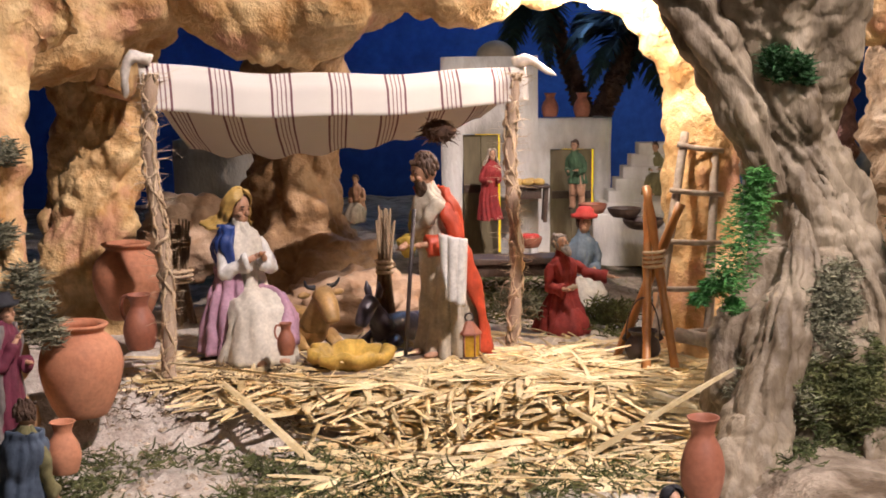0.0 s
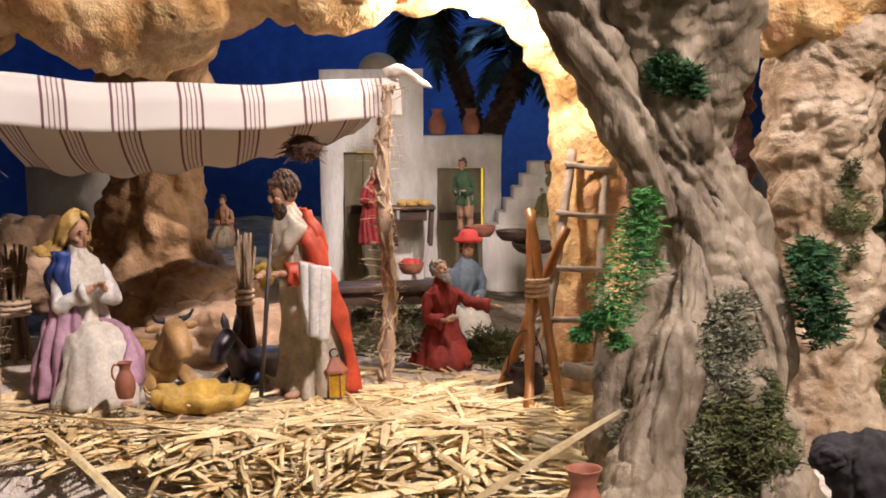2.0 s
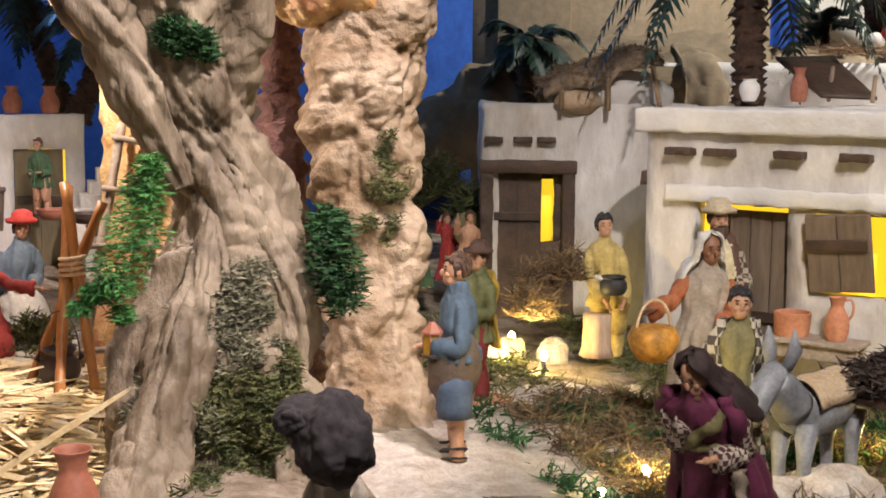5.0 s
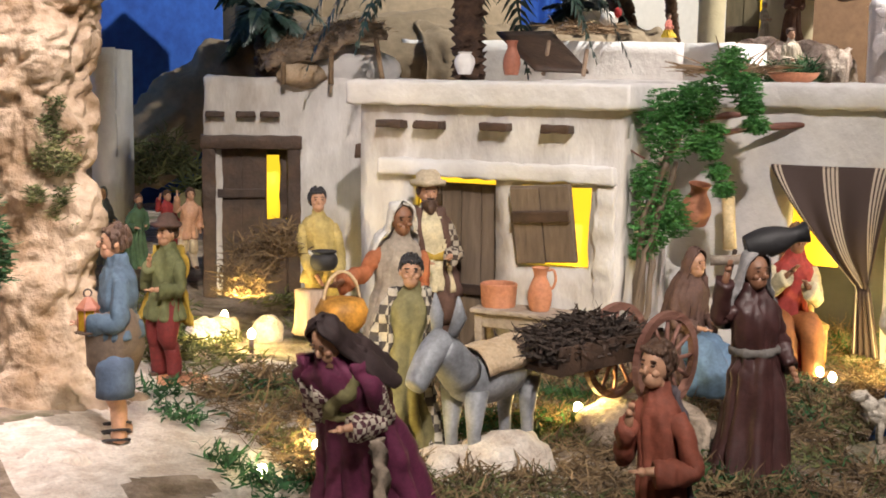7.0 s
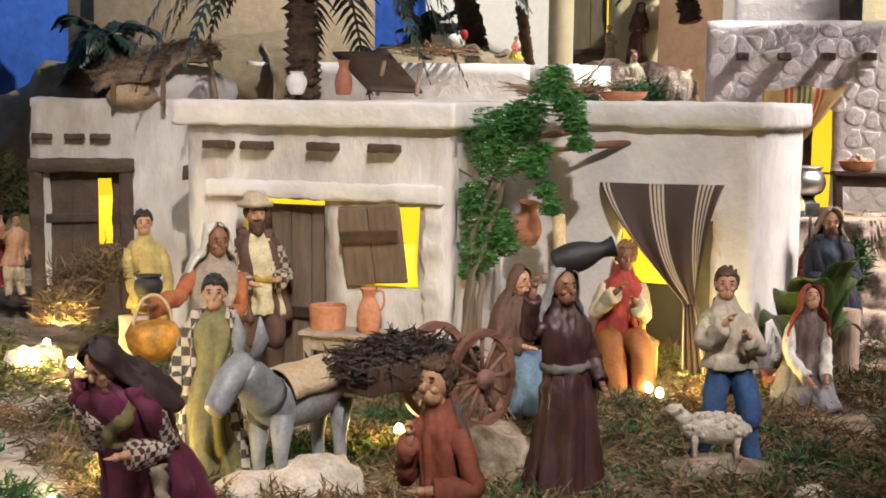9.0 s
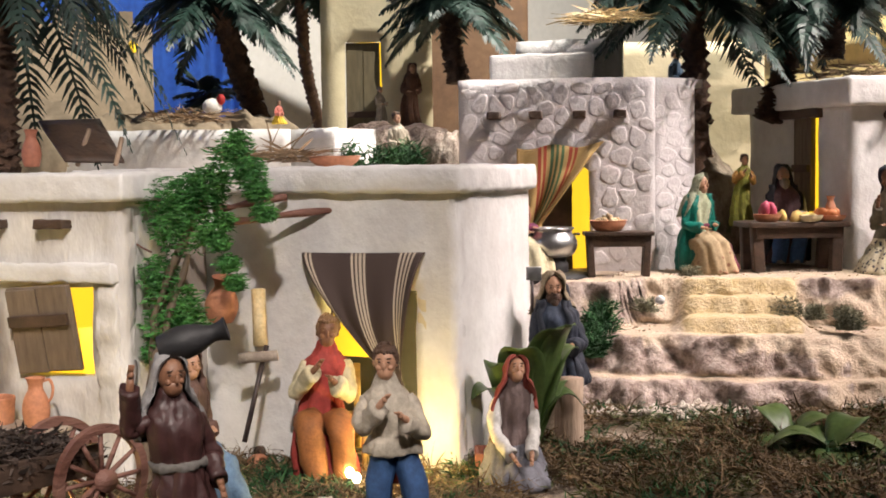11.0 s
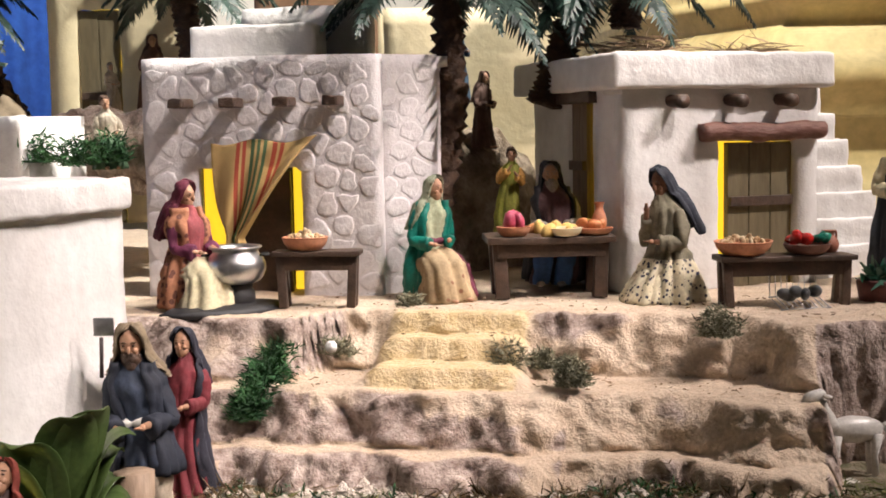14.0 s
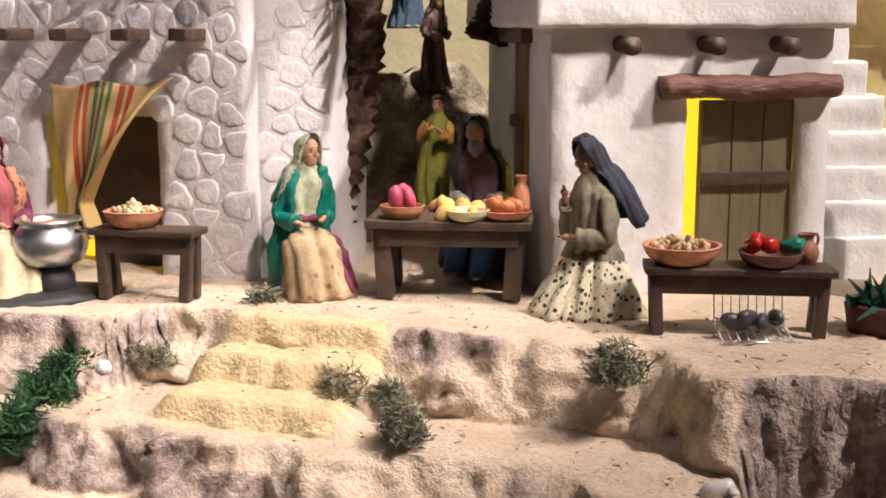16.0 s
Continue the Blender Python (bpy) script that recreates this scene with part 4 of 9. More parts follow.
    glow_panel(h, m, 0.05, 0.31, -0.08, 0.15, 0.06)
    plank_door(h, m, 0.078, 0.182, -0.12, 0.128, "wood", 0.016, (0.5,))
    s = plank_door(h, m @ pose(0.25, -0.01, 0.085, 8, -4, 0) @ pose(-0.25, 0, -0.085), 0.208, 0.280, 0.045, 0.134, "wood", 0.0, (0.62,), "shutter")
    bar_part("jamb", h, m, 0.302, 0.325, -0.006, 0.01, -0.1, 0.136, "white_old", 0.003, 0.003)
    return h


house_a()
HB = frame_of((1.201, 1.409), (0.5, -0.866))


def house_b():
    m = HB
    h = thing("house", "large whitewashed house with a cloth hung over its doorway", "house", "village houses")
    door = (0.232, 0.345, -0.12, 0.118)
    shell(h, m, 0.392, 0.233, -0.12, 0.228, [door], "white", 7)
    bar_part("cornice", h, m, -0.09, 0.402, -0.014, 0.240, 0.221, 0.250, "white", 0.005, 0.0018)
    glow_panel(h, m, 0.20, 0.268, 0.03, 0.13, 0.09)
    glow_panel(h, m, 0.24, 0.36, -0.118, -0.085, 0.085)
    bar_part("door_frame", h, m, 0.345, 0.358, 0.001, 0.02, -0.11, 0.12, "cream", 0.002)
    return h


house_b()
HC = frame_of((0.800, 1.790), (0.90, -0.30))


def house_c():
    m = HC
    h = thing("house", "grey whitewashed house with a dark framed wooden door", "house", "village houses")
    door = (0.012, 0.118, -0.12, 0.150)
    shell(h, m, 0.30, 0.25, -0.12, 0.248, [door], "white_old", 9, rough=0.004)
    for x in (0.014, 0.055, 0.088):
        beam_end(h, m, x, 0.197, 0.018, 0.026, 0.008)
    bar_part("door_frame", h, m, -0.004, 0.014, -0.012, 0.008, -0.1, 0.150, "wood_dark", 0.001)
    bar_part("door_frame", h, m, 0.112, 0.130, -0.012, 0.008, -0.1, 0.150, "wood_dark", 0.001)
    bar_part("door_frame", h, m, -0.006, 0.132, -0.014, 0.010, 0.150, 0.168, "wood_dark", 0.001)
    glow_panel(h, m, 0.06, 0.125, 0.045, 0.138, 0.05)
    bar_part("door_board", h, m, 0.084, 0.114, 0.014, 0.022, -0.1, 0.05, "wood_dark", 0.001)
    bar_part("door_board", h, m, 0.102, 0.114, 0.014, 0.022, 0.05, 0.148, "wood_dark", 0.001)
    plank_door(h, m, 0.014, 0.084, -0.1, 0.150, "wood_dark", 0.012, (0.3, 0.75))
    return h


house_c()
HD = frame_of((1.788, 1.556, 0.204)[:2], (0.72, -0.70))


def stone_face(parent, m, w, z0, z1, holes, seed):
    """Closely fitted whitewashed rubble stones, each a rounded polygon with a narrow joint round it."""
    rng = random.Random(seed)
    seeds = []
    for _ in range(9000):
        x, z = rng.uniform(-0.02, w + 0.02), rng.uniform(z0 - 0.02, z1 + 0.02)
        gap = 0.0205 + 0.008 * noise.noise(Vector((x * 30, z * 30, seed)))
        if all(((x - a) / 1.25) ** 2 + (z - b) ** 2 > gap * gap for a, b in seeds):
            seeds.append((x, z))

    def cut(poly, px, pz, nx, nz):
        out = []
        for i, p in enumerate(poly):
            q = poly[(i + 1) % len(poly)]
            dp, dq = (p[0] - px) * nx + (p[1] - pz) * nz, (q[0] - px) * nx + (q[1] - pz) * nz
            if dp <= 0:
                out.append(p)
            if (dp < 0 < dq) or (dq < 0 < dp):
                k = dp / (dp - dq)
                out.append((p[0] + (q[0] - p[0]) * k, p[1] + (q[1] - p[1]) * k))
        return out

    for x, z in seeds:
        if not (0.004 < x < w - 0.004 and z0 < z < z1 - 0.003) or any(h[0] < x < h[1] and h[2] < z < h[3] for h in holes):
            continue
        poly = [(x - 0.03, z - 0.03), (x + 0.03, z - 0.03), (x + 0.03, z + 0.03), (x - 0.03, z + 0.03)]
        for a, b in seeds:
            d = math.hypot(a - x, b - z)
            if 0 < d < 0.05:
                poly = cut(poly, (x + a) / 2 - (a - x) / d * 0.0016, (z + b) / 2 - (b - z) / d * 0.0016, (a - x) / d, (b - z) / d)
        poly = [(min(max(a, 0.001), w - 0.001), min(b, z1 - 0.001)) for a, b in poly]
        if len(poly) < 3:
            continue
        # round the corners
        rim = []
        for i, p in enumerate(poly):
            o, q = poly[i - 1], poly[(i + 1) % len(poly)]
            rim += [(p[0] * 0.75 + o[0] * 0.25, p[1] * 0.75 + o[1] * 0.25), (p[0] * 0.75 + q[0] * 0.25, p[1] * 0.75 + q[1] * 0.25)]
        rim = [(a + 0.0042 * noise.noise(Vector((a * 90, b * 90, seed))), b + 0.0042 * noise.noise(Vector((a * 90, b * 90, seed + 5)))) for a, b in rim]
        cx, cz = sum(p[0] for p in rim) / len(rim), sum(p[1] for p in rim) / len(rim)
        hi = rng.uniform(0.0004, 0.0014)
        tx, tz = rng.uniform(-0.06, 0.06), rng.uniform(-0.06, 0.06)
        bm = bmesh.new()
        rows = loft(bm, [[((a - cx) * k, y + ((a - cx) * tx + (b - cz) * tz) * (y < -0.001), (b - cz) * k) for a, b in rim] for k, y in ((1.0, 0.0006), (0.93, -hi * 0.65), (0.74, -hi))], caps=False)
        bm.faces.new(rows[-1])
        bmesh.ops.recalc_face_normals(bm, faces=bm.faces)
        ob = part("stone", bm, M["stone_white"], parent)
        ob.matrix_local = m @ pose(cx, 0, cz)


def house_d():
    m = HD
    w = (Vector((2.000, 1.350, 0.202)) - m.translation).xy.length
    h = thing("stone_house", "whitewashed rubble-stone house with four beam ends and a striped door cloth", "house", "village houses")
    door = (0.066, 0.197, 0.07, 0.246)
    shell(h, m, w, 0.135, 0.07, 0.381, [door], "stone_white", 11, rough=0.0014)
    corner = frame_of((2.009, 1.3635), (0.068, -0.021))
    bm = bmesh.new()
    wall_with_holes(bm, 0.074, 0.3805, [], 0.022, 0.07, m=corner)
    roughen(bm, 0.02, 0.0006, 22, 15)
    part("side_wall", bm, M["stone_white"], h)
    bm = bmesh.new()
    wall_with_holes(bm, 0.115, 0.3795, [], 0.022, 0.07, m=corner @ pose(0.074, 0.003, 0, 0, 0, 65))
    roughen(bm, 0.02, 0.0006, 22, 16)
    part("side_wall", bm, M["stone_white"], h)
    bm = bmesh.new()
    slab(bm, 0.002, 0.09, 0.004, 0.10, 0.366, 0.3785, 0, 0, corner)
    part("roof", bm, M["stone_white"], h)
    for x in (0.055, 0.118, 0.183, 0.243):
        beam_end(h, m, x, 0.325, 0.046, 0.019, 0.011, "wood_dark")
    glow_panel(h, m, 0.05, 0.092, 0.07, 0.25, 0.075)
    glow_panel(h, m, 0.168, 0.215, 0.07, 0.25, 0.075)
    bar_part("parapet", h, m, 0.043, 0.205, 0.058, 0.125, 0.379, 0.424, "white", 0.004)
    bar_part("door_leaf", h, m, 0.090, 0.170, 0.05, 0.058, 0.075, 0.24, "wood_dark", 0.001)
    stone_face(h, m, w, 0.085, 0.378, [(0.046, 0.207, 0.06, 0.256)], 5)
    stone_face(h, corner, 0.074, 0.085, 0.375, [], 6)
    return h


house_d()
HE = frame_of((2.214, 1.155), (0.948, -0.317))


def house_e():
    m = HE
    w = (Vector((2.469, 1.070, 0.268)) - m.translation).xy.length
    h = thing("house", "bright white house with a log lintel and olive door", "house", "village houses")
    door = (0.128, 0.24, 0.06, 0.268)
    win = (0.12, 0.19, 0.17, 0.325)
    shell(h, m, w, 0.27, 0.06, 0.338, [door], "white", 13, side_holes=[win])
    bar_part("cornice", h, m, -0.02, w + 0.012, -0.02, 0.30, 0.332, 0.375, "white", 0.005)
    for x in (0.062, 0.142, 0.212):
        bm = bmesh.new()
        tube(bm, [m @ Vector((x, 0.005, 0.318)), m @ Vector((x + 0.004, -0.028, 0.316))], [0.0075, 0.0085], 9)
        roughen(bm, 0.01, 0.001, 100, x * 40)
        part("beam", bm, M["wood_dark"], h)
    bm = bmesh.new()
    tube(bm, [m @ Vector((0.10 + 0.019 * i, -0.010, 0.279 + 0.0012 * math.sin(i))) for i in range(10)], [0.0115 + 0.0008 * math.sin(i * 2) for i in range(10)], 8)
    roughen(bm, 0.008, 0.0018, 110, 3)
    part("log_lintel", bm, M["wood_red"], h)
    glow_panel(h, m, 0.10, 0.26, 0.06, 0.27, 0.06)
    plank_door(h, m, 0.146, 0.238, 0.075, 0.266, "door", 0.012, (0.62,))
    bar_part("window_lintel", h, m @ pose(0, 0.27, 0, 0, 0, -90), 0.10, 0.20, -0.012, 0.006, 0.318, 0.334, "wood_dark", 0.001)
    glow_panel(h, m @ pose(0, 0.27, 0, 0, 0, -90), 0.11, 0.20, 0.15, 0.33, 0.04)
    plank_door(h, m @ pose(0, 0.27, 0, 0, 0, -90), 0.122, 0.168, 0.172, 0.322, "wood", 0.004, (0.45,), "shutter")
    # outside stair at the far end
    for i in range(7):
        bar_part("stair_step", h, m, w + 0.012, w + 0.03 + 0.018 * (7 - i), 0.03 + 0.005 * i, 0.14, 0.06, 0.13 + 0.034 * i, "white", 0.003)
    return h


house_e()



# ---- kinds of things ----
def P3(*a):
    return Vector(a)


ARMS = {  # elbow and hand for the figure's right (-x) and left (+x) arm, of a standing figure one unit high, facing -y
    "pray": (((-0.16, -0.06, 0.60), (-0.02, -0.17, 0.68)), ((0.16, -0.06, 0.60), (0.02, -0.17, 0.68))),
    "down": (((-0.17, 0.0, 0.60), (-0.17, -0.05, 0.45)), ((0.17, 0.0, 0.60), (0.17, -0.05, 0.45))),
    "hold": (((-0.17, -0.03, 0.58), (-0.06, -0.16, 0.55)), ((0.17, -0.03, 0.58), (0.06, -0.16, 0.57))),
    "out": (((-0.20, -0.06, 0.66), (-0.30, -0.18, 0.62)), ((0.17, -0.03, 0.58), (0.06, -0.16, 0.57))),
    "outl": (((-0.17, -0.03, 0.58), (-0.06, -0.16, 0.57)), ((0.22, -0.08, 0.68), (0.34, -0.16, 0.64))),
    "up": (((-0.20, 0.0, 0.72), (-0.17, -0.06, 0.92)), ((0.17, 0.0, 0.60), (0.13, -0.08, 0.48))),
    "chin": (((-0.15, -0.08, 0.58), (-0.03, -0.12, 0.75)), ((0.17, -0.03, 0.58), (0.05, -0.15, 0.58))),
    "work": (((-0.15, -0.10, 0.56), (-0.05, -0.24, 0.42)), ((0.15, -0.10, 0.56), (0.05, -0.24, 0.42))),
    "flute": (((-0.17, -0.08, 0.62), (-0.04, -0.17, 0.76)), ((0.17, -0.10, 0.60), (0.03, -0.22, 0.70))),
}


def sharp(a, k, ph):
    """Cloth folds round a body: rounded ridges with narrow valleys, about -1 to 1."""
    b = a + 0.22 * math.sin(2 * a + ph)
    return 1 - 2 * abs(math.cos(k * 0.5 * b + ph)) ** 2.2


def elliptic(cx, cy, z, rx, ry, n, fold=0.0, ph=0.0, k=9, lean=0.0):
    out = []
    for i in range(n):
        a = 2 * math.pi * i / n
        f = 1 + fold * (sharp(a, k, ph) * 0.7 + math.cos((k + 5) * a + ph * 2 + 1) * 0.3)
        out.append((cx + rx * f * math.cos(a), cy + ry * f * math.sin(a), z))
    return out


def seat_skirt(u, a, ph, grow=0.0):
    """Point on a skirt over bent knees; u runs from the waist to the hem."""
    y, z, w, hh, dy, dz = (float(np.interp(u * 5, range(6), c)) for c in ((0.05, -0.04, -0.12, -0.175, -0.185, -0.175), (0.20, 0.225, 0.235, 0.19, 0.11, 0.0), (0.115, 0.13, 0.14, 0.148, 0.16, 0.185), (0.115, 0.10, 0.09, 0.105, 0.125, 0.16), (-1, -1, -0.9, -0.55, -0.12, 0), (0, 0, -0.35, -0.85, -1, -1)))
    x = math.cos(a)
    knee = 1 + 0.30 * math.sin(math.pi * min(1, abs(x))) ** 2 * min(1, u * 2.2)
    f = 1 + (0.03 + 0.10 * max(0, u - 0.45)) * (sharp(a, 10, ph) * 0.8 + 0.3 * math.cos(17 * a + ph + u * 3)) + grow
    h = hh * math.sin(a) * knee * f
    return Vector((w * x * f, y + dz * h, z - dy * h))


def figure(name, label, base, h, yaw, robe, pose_kind="stand", cloak=None, scarf=None, hair="hair", skin="skin", arms="hold", sleeve=None,
           lap=None, beard=False, hat=None, belt=None, lean=0.0, turn=0.0, nod=0.0, seed=1, veil_len=0.2, group="painted figurines", cloak_span=(-35, 215), wide=1.02, cloak_w=1.22, skirt=True,
           sleeve2=None, over=None, lap_drape=None, sash=None, tunic=0.38, stance=1.0):
    """A painted clay figurine as one plain mesh: dress, cloak, sleeves, head, hair or veil."""
    mats = [robe, cloak or robe, M[skin], scarf or M[hair], sleeve or robe, M[hair], lap or robe, belt or robe, hat or M[hair], sleeve2 or sleeve or robe, over[0] if over else robe, lap_drape[0] if lap_drape else robe, sash or robe]
    bm = bmesh.new()
    n, ph = 60, seed * 1.7
    chest = [(0.52, 0.094, 0.076), (0.585, 0.084, 0.067), (0.67, 0.098, 0.074), (0.735, 0.101, 0.067), (0.772, 0.080, 0.056), (0.806, 0.046, 0.042), (0.85, 0.030, 0.032)]
    if pose_kind == "stand":
        prof, up = [(0.0, 0.158, 0.132), (0.04, 0.152, 0.126), (0.24, 0.124, 0.102), (0.44, 0.104, 0.084)] + chest, 0.0
    elif pose_kind == "legs":
        prof, up = [(tunic, 0.121, 0.097), (tunic + 0.04, 0.115, 0.092)] + [c for c in [(0.47, 0.104, 0.083)] + chest if c[0] > tunic + 0.06], 0.0
    elif pose_kind == "sit":
        prof, up = [(0.0, 0.13, 0.11), (0.15, 0.128, 0.105), (0.26, 0.118, 0.09)] + [(z - 0.18, a, b) for z, a, b in chest[1:]], -0.18
    else:
        prof, up = [(0.0, 0.18, 0.20), (0.05, 0.17, 0.185), (0.15, 0.145, 0.145), (0.24, 0.115, 0.10)] + [(z - 0.235, a, b) for z, a, b in chest[1:]], -0.235
    top = prof[-1][0]

    def bend(z):
        return -lean * max(0.0, z / top) ** 1.6

    def low(z):
        return 0.25 * lean * max(0.0, z / top) ** 2

    data = spline(prof, 40)
    loft(bm, [elliptic(0, bend(z), z - low(z), rx * wide, ry * wide, n, 0.22 * max(0.0, 1 - z / (top * 0.85)) ** 0.7 + 0.03, ph + 0.5 * math.sin(z * 6), 9) for z, rx, ry in data], 0)
    drop = 0.25 * lean
    if lap and pose_kind in ("sit", "kneel") and skirt:
        for f in bm.faces:
            if f.calc_center_median().z < (0.24 if pose_kind == "kneel" else 0.20):
                f.material_index = 6
    if pose_kind == "legs":
        for s in (-1, 1):
            tube(bm, spline([(s * 0.045, 0, 0.50), (s * 0.06 * (0.5 + 0.5 * stance), -0.014 - 0.02 * (s > 0), 0.26), (s * 0.064 * (0.4 + 0.6 * stance), -0.004, 0.20), (s * 0.072 * stance, 0.012 - 0.02 * (s > 0), 0.03)], 16), np.interp(range(16), [0, 3, 6, 9, 15], [0.058, 0.060, 0.047, 0.042, 0.034]), 18, 6)
            ball(bm, (s * 0.077 * stance, -0.03 - 0.02 * (s > 0), 0.02), (0.03, 0.058, 0.022), 5, 10, 6)
    elif pose_kind == "sit":
        if skirt:
            loft(bm, [[seat_skirt(u, 2 * math.pi * i / n, ph) for i in range(n)] for u in np.linspace(0, 1, 26)], 6)
            for s in (-1, 1):
                ball(bm, (s * 0.06, -0.335, 0.014), (0.028, 0.05, 0.018), 2, 10, 6)
        else:
            for s in (-1, 1):
                tube(bm, spline([(s * 0.055, 0.02, 0.25), (s * 0.07, -0.12, 0.285), (s * 0.075, -0.21, 0.27), (s * 0.073, -0.225, 0.13), (s * 0.068, -0.235, 0.015)], 18), np.interp(range(18), [0, 7, 17], [0.075, 0.062, 0.046]), 18, 6)
                ball(bm, (s * 0.068, -0.275, 0.015), (0.03, 0.055, 0.02), 5, 10, 6)
        if lap_drape:
            _, u0, u1, a0, a1 = lap_drape
            rows = []
            for u in np.linspace(u0, u1, 22):
                aa = [radians(a0 + (a1 - a0) * j / 24 + 8 * math.sin(u * 9)) for j in range(25)]
                rows.append([seat_skirt(u, a, ph + 1, 0.10 + 0.05 * math.sin(a * 9 + u * 7)) for a in aa] + [seat_skirt(u, a, ph + 1, 0.03) for a in aa[::-1]])
            loft(bm, rows, 11)
    elif pose_kind == "kneel":
        loft(bm, [elliptic(0, -0.13 + 0.05 * u, 0.17 * u, 0.165 * (1 - 0.55 * u * u), 0.13 * (1 - 0.5 * u * u), n, 0.10, ph, 10) for u in np.linspace(0, 1, 12)], 6)
    else:
        for s in (-1, 1):
            ball(bm, (s * 0.05, -0.145, 0.012), (0.026, 0.045, 0.016), 2, 10, 6)
    if belt:
        zb = 0.565 + up
        loft(bm, [elliptic(0, bend(zb), zb + dz - low(zb), 0.096 * wide * k, 0.075 * wide * k, n) for dz, k in ((-0.014, 1.0), (-0.010, 1.07), (0.0, 1.06), (0.008, 1.07), (0.012, 1.0))], 7)
    if sash:
        ring = spline([(0.085, -0.03, 0.765 + up), (0.06, -0.075, 0.70 + up), (-0.02, -0.088, 0.62 + up), (-0.095, -0.04, 0.54 + up), (-0.06, 0.06, 0.56 + up), (0.04, 0.075, 0.68 + up), (0.085, 0.02, 0.765 + up)], 40)
        tube(bm, [(x, y + bend(z), z - low(z)) for x, y, z in ring], [0.022 + 0.004 * math.sin(i) for i in range(40)], 14, 12)
    # sleeves, forearms and hands
    sh = 0.748 + up
    for s, mi, (el, ha) in zip((-1, 1), (4, 9), ARMS[arms]):
        dz = up
        a = Vector((s * 0.082 * wide / 0.9, bend(sh), sh - 0.006 - drop * 0.8))
        e = Vector((el[0] * 0.80, el[1] * 0.8 + 0.012 + bend(0.6) * 0.9, el[2] - 0.006 + dz - drop * 0.7))
        q = Vector((ha[0], ha[1] + bend(0.65), ha[2] + dz - drop * 0.8))
        w = e.lerp(q, 0.78)
        rings = []
        path = spline([a, a.lerp(e, 0.5) + Vector((s * 0.006, 0.004, 0)), e, e.lerp(w, 0.5), w], 26)
        for i, ((p, sd, us), r) in enumerate(zip(frames_along(path), np.interp(range(26), [0, 4, 11, 14, 22, 25], [0.026, 0.031, 0.025, 0.025, 0.029, 0.032]))):
            bell = max(0.0, (i - 11) / 14)
            ring = []
            for k in range(20):
                t = 2 * math.pi * k / 20
                f = 1 + 0.10 * math.sin(i * 1.15 + 2.0 * math.sin(t) + ph) * (0.4 + 0.6 * (6 < i < 20)) + 0.05 * math.cos(3 * t + i * 0.5)
                o = sd * math.cos(t) * r * f + us * math.sin(t) * r * f
                if o.z < 0:
                    o.z *= 1 + 0.8 * bell
                ring.append(p + o)
            rings.append(ring)
        rings.append([w.lerp(v, 0.55) - (w - e).normalized() * 0.006 for v in rings[-1]])
        loft(bm, rings, mi)
        tube(bm, [e.lerp(q, 0.5), e.lerp(q, 0.8), q], [0.019, 0.016, 0.0135], 10, 2)
        d = (q - e).normalized()
        ball(bm, q + d * 0.012, (0.014, 0.020, 0.015), 2, 10, 7)
        for fi in (-1, 0, 1):
            tube(bm, [q + d * 0.018 + Vector((fi * 0.006, 0, 0)), q + d * 0.05 + Vector((fi * 0.008, -0.004, 0.002))], [0.0062, 0.0042], 6, 2)
    # head
    hz = top + 0.054 - drop
    hm = Matrix.Translation((0, bend(top) - 0.014, hz)) @ pose(0, 0, 0, nod, 0, turn) @ Matrix.Scale(1.08, 4)

    def head(c, r, mat, seg=18, rg=12):
        return ball(bm, hm @ Vector(c), r, mat, seg, rg, hm.to_3x3().to_4x4())

    tube(bm, [(0, bend(top), top - 0.04 - drop), hm @ Vector((0, 0.004, -0.03))], [0.031, 0.029], 12, 2)
    head((0, 0.004, 0.008), (0.047, 0.056, 0.062), 2, 22, 14)
    head((0, -0.016, -0.034), (0.034, 0.038, 0.036), 2)
    head((0, -0.056, -0.006), (0.0075, 0.013, 0.017), 2, 8, 6)
    for s in (-1, 1):
        head((s * 0.019, -0.0465, 0.010), (0.0075, 0.006, 0.0036), 5, 8, 6)
        head((s * 0.020, -0.047, 0.024), (0.013, 0.006, 0.0026), 5, 8, 6)
        head((s * 0.022, -0.036, -0.014), (0.014, 0.014, 0.013), 2, 8, 6)
        head((s * 0.047, 0.004, 0), (0.007, 0.012, 0.018), 2, 8, 6)
    head((0, -0.048, -0.031), (0.011, 0.006, 0.004), mats.index(mats[2]) if not beard else 5, 8, 6)
    rng = random.Random(seed)
    if beard:
        for c, r in (((0, -0.032, -0.052), (0.036, 0.030, 0.034)), ((0, -0.046, -0.074), (0.024, 0.020, 0.034)), ((0, -0.050, -0.024), (0.022, 0.010, 0.006))):
            head(c, r, 5, 14, 8)
        for i in range(12):
            a = math.pi * (1.1 + 0.8 * i / 11)
            head((0.034 * math.cos(a), -0.02 + 0.028 * math.sin(a), -0.05 - 0.03 * math.sin(math.pi * i / 11)), (0.010, 0.010, 0.022), 5, 8, 6)
    if scarf is None or scarf == M[hair]:
        head((0, 0.012, 0.020), (0.051, 0.055, 0.058), 5, 24, 14)
        for i in range(64):
            a, b = rng.uniform(-0.5, math.pi + 0.5), rng.uniform(-0.55, 1.3)
            head((0.050 * math.cos(a) * math.cos(b), 0.014 + 0.054 * math.sin(a) * math.cos(b), 0.016 + 0.058 * math.sin(b)), (0.009, 0.010, 0.018), 5, 7, 5)
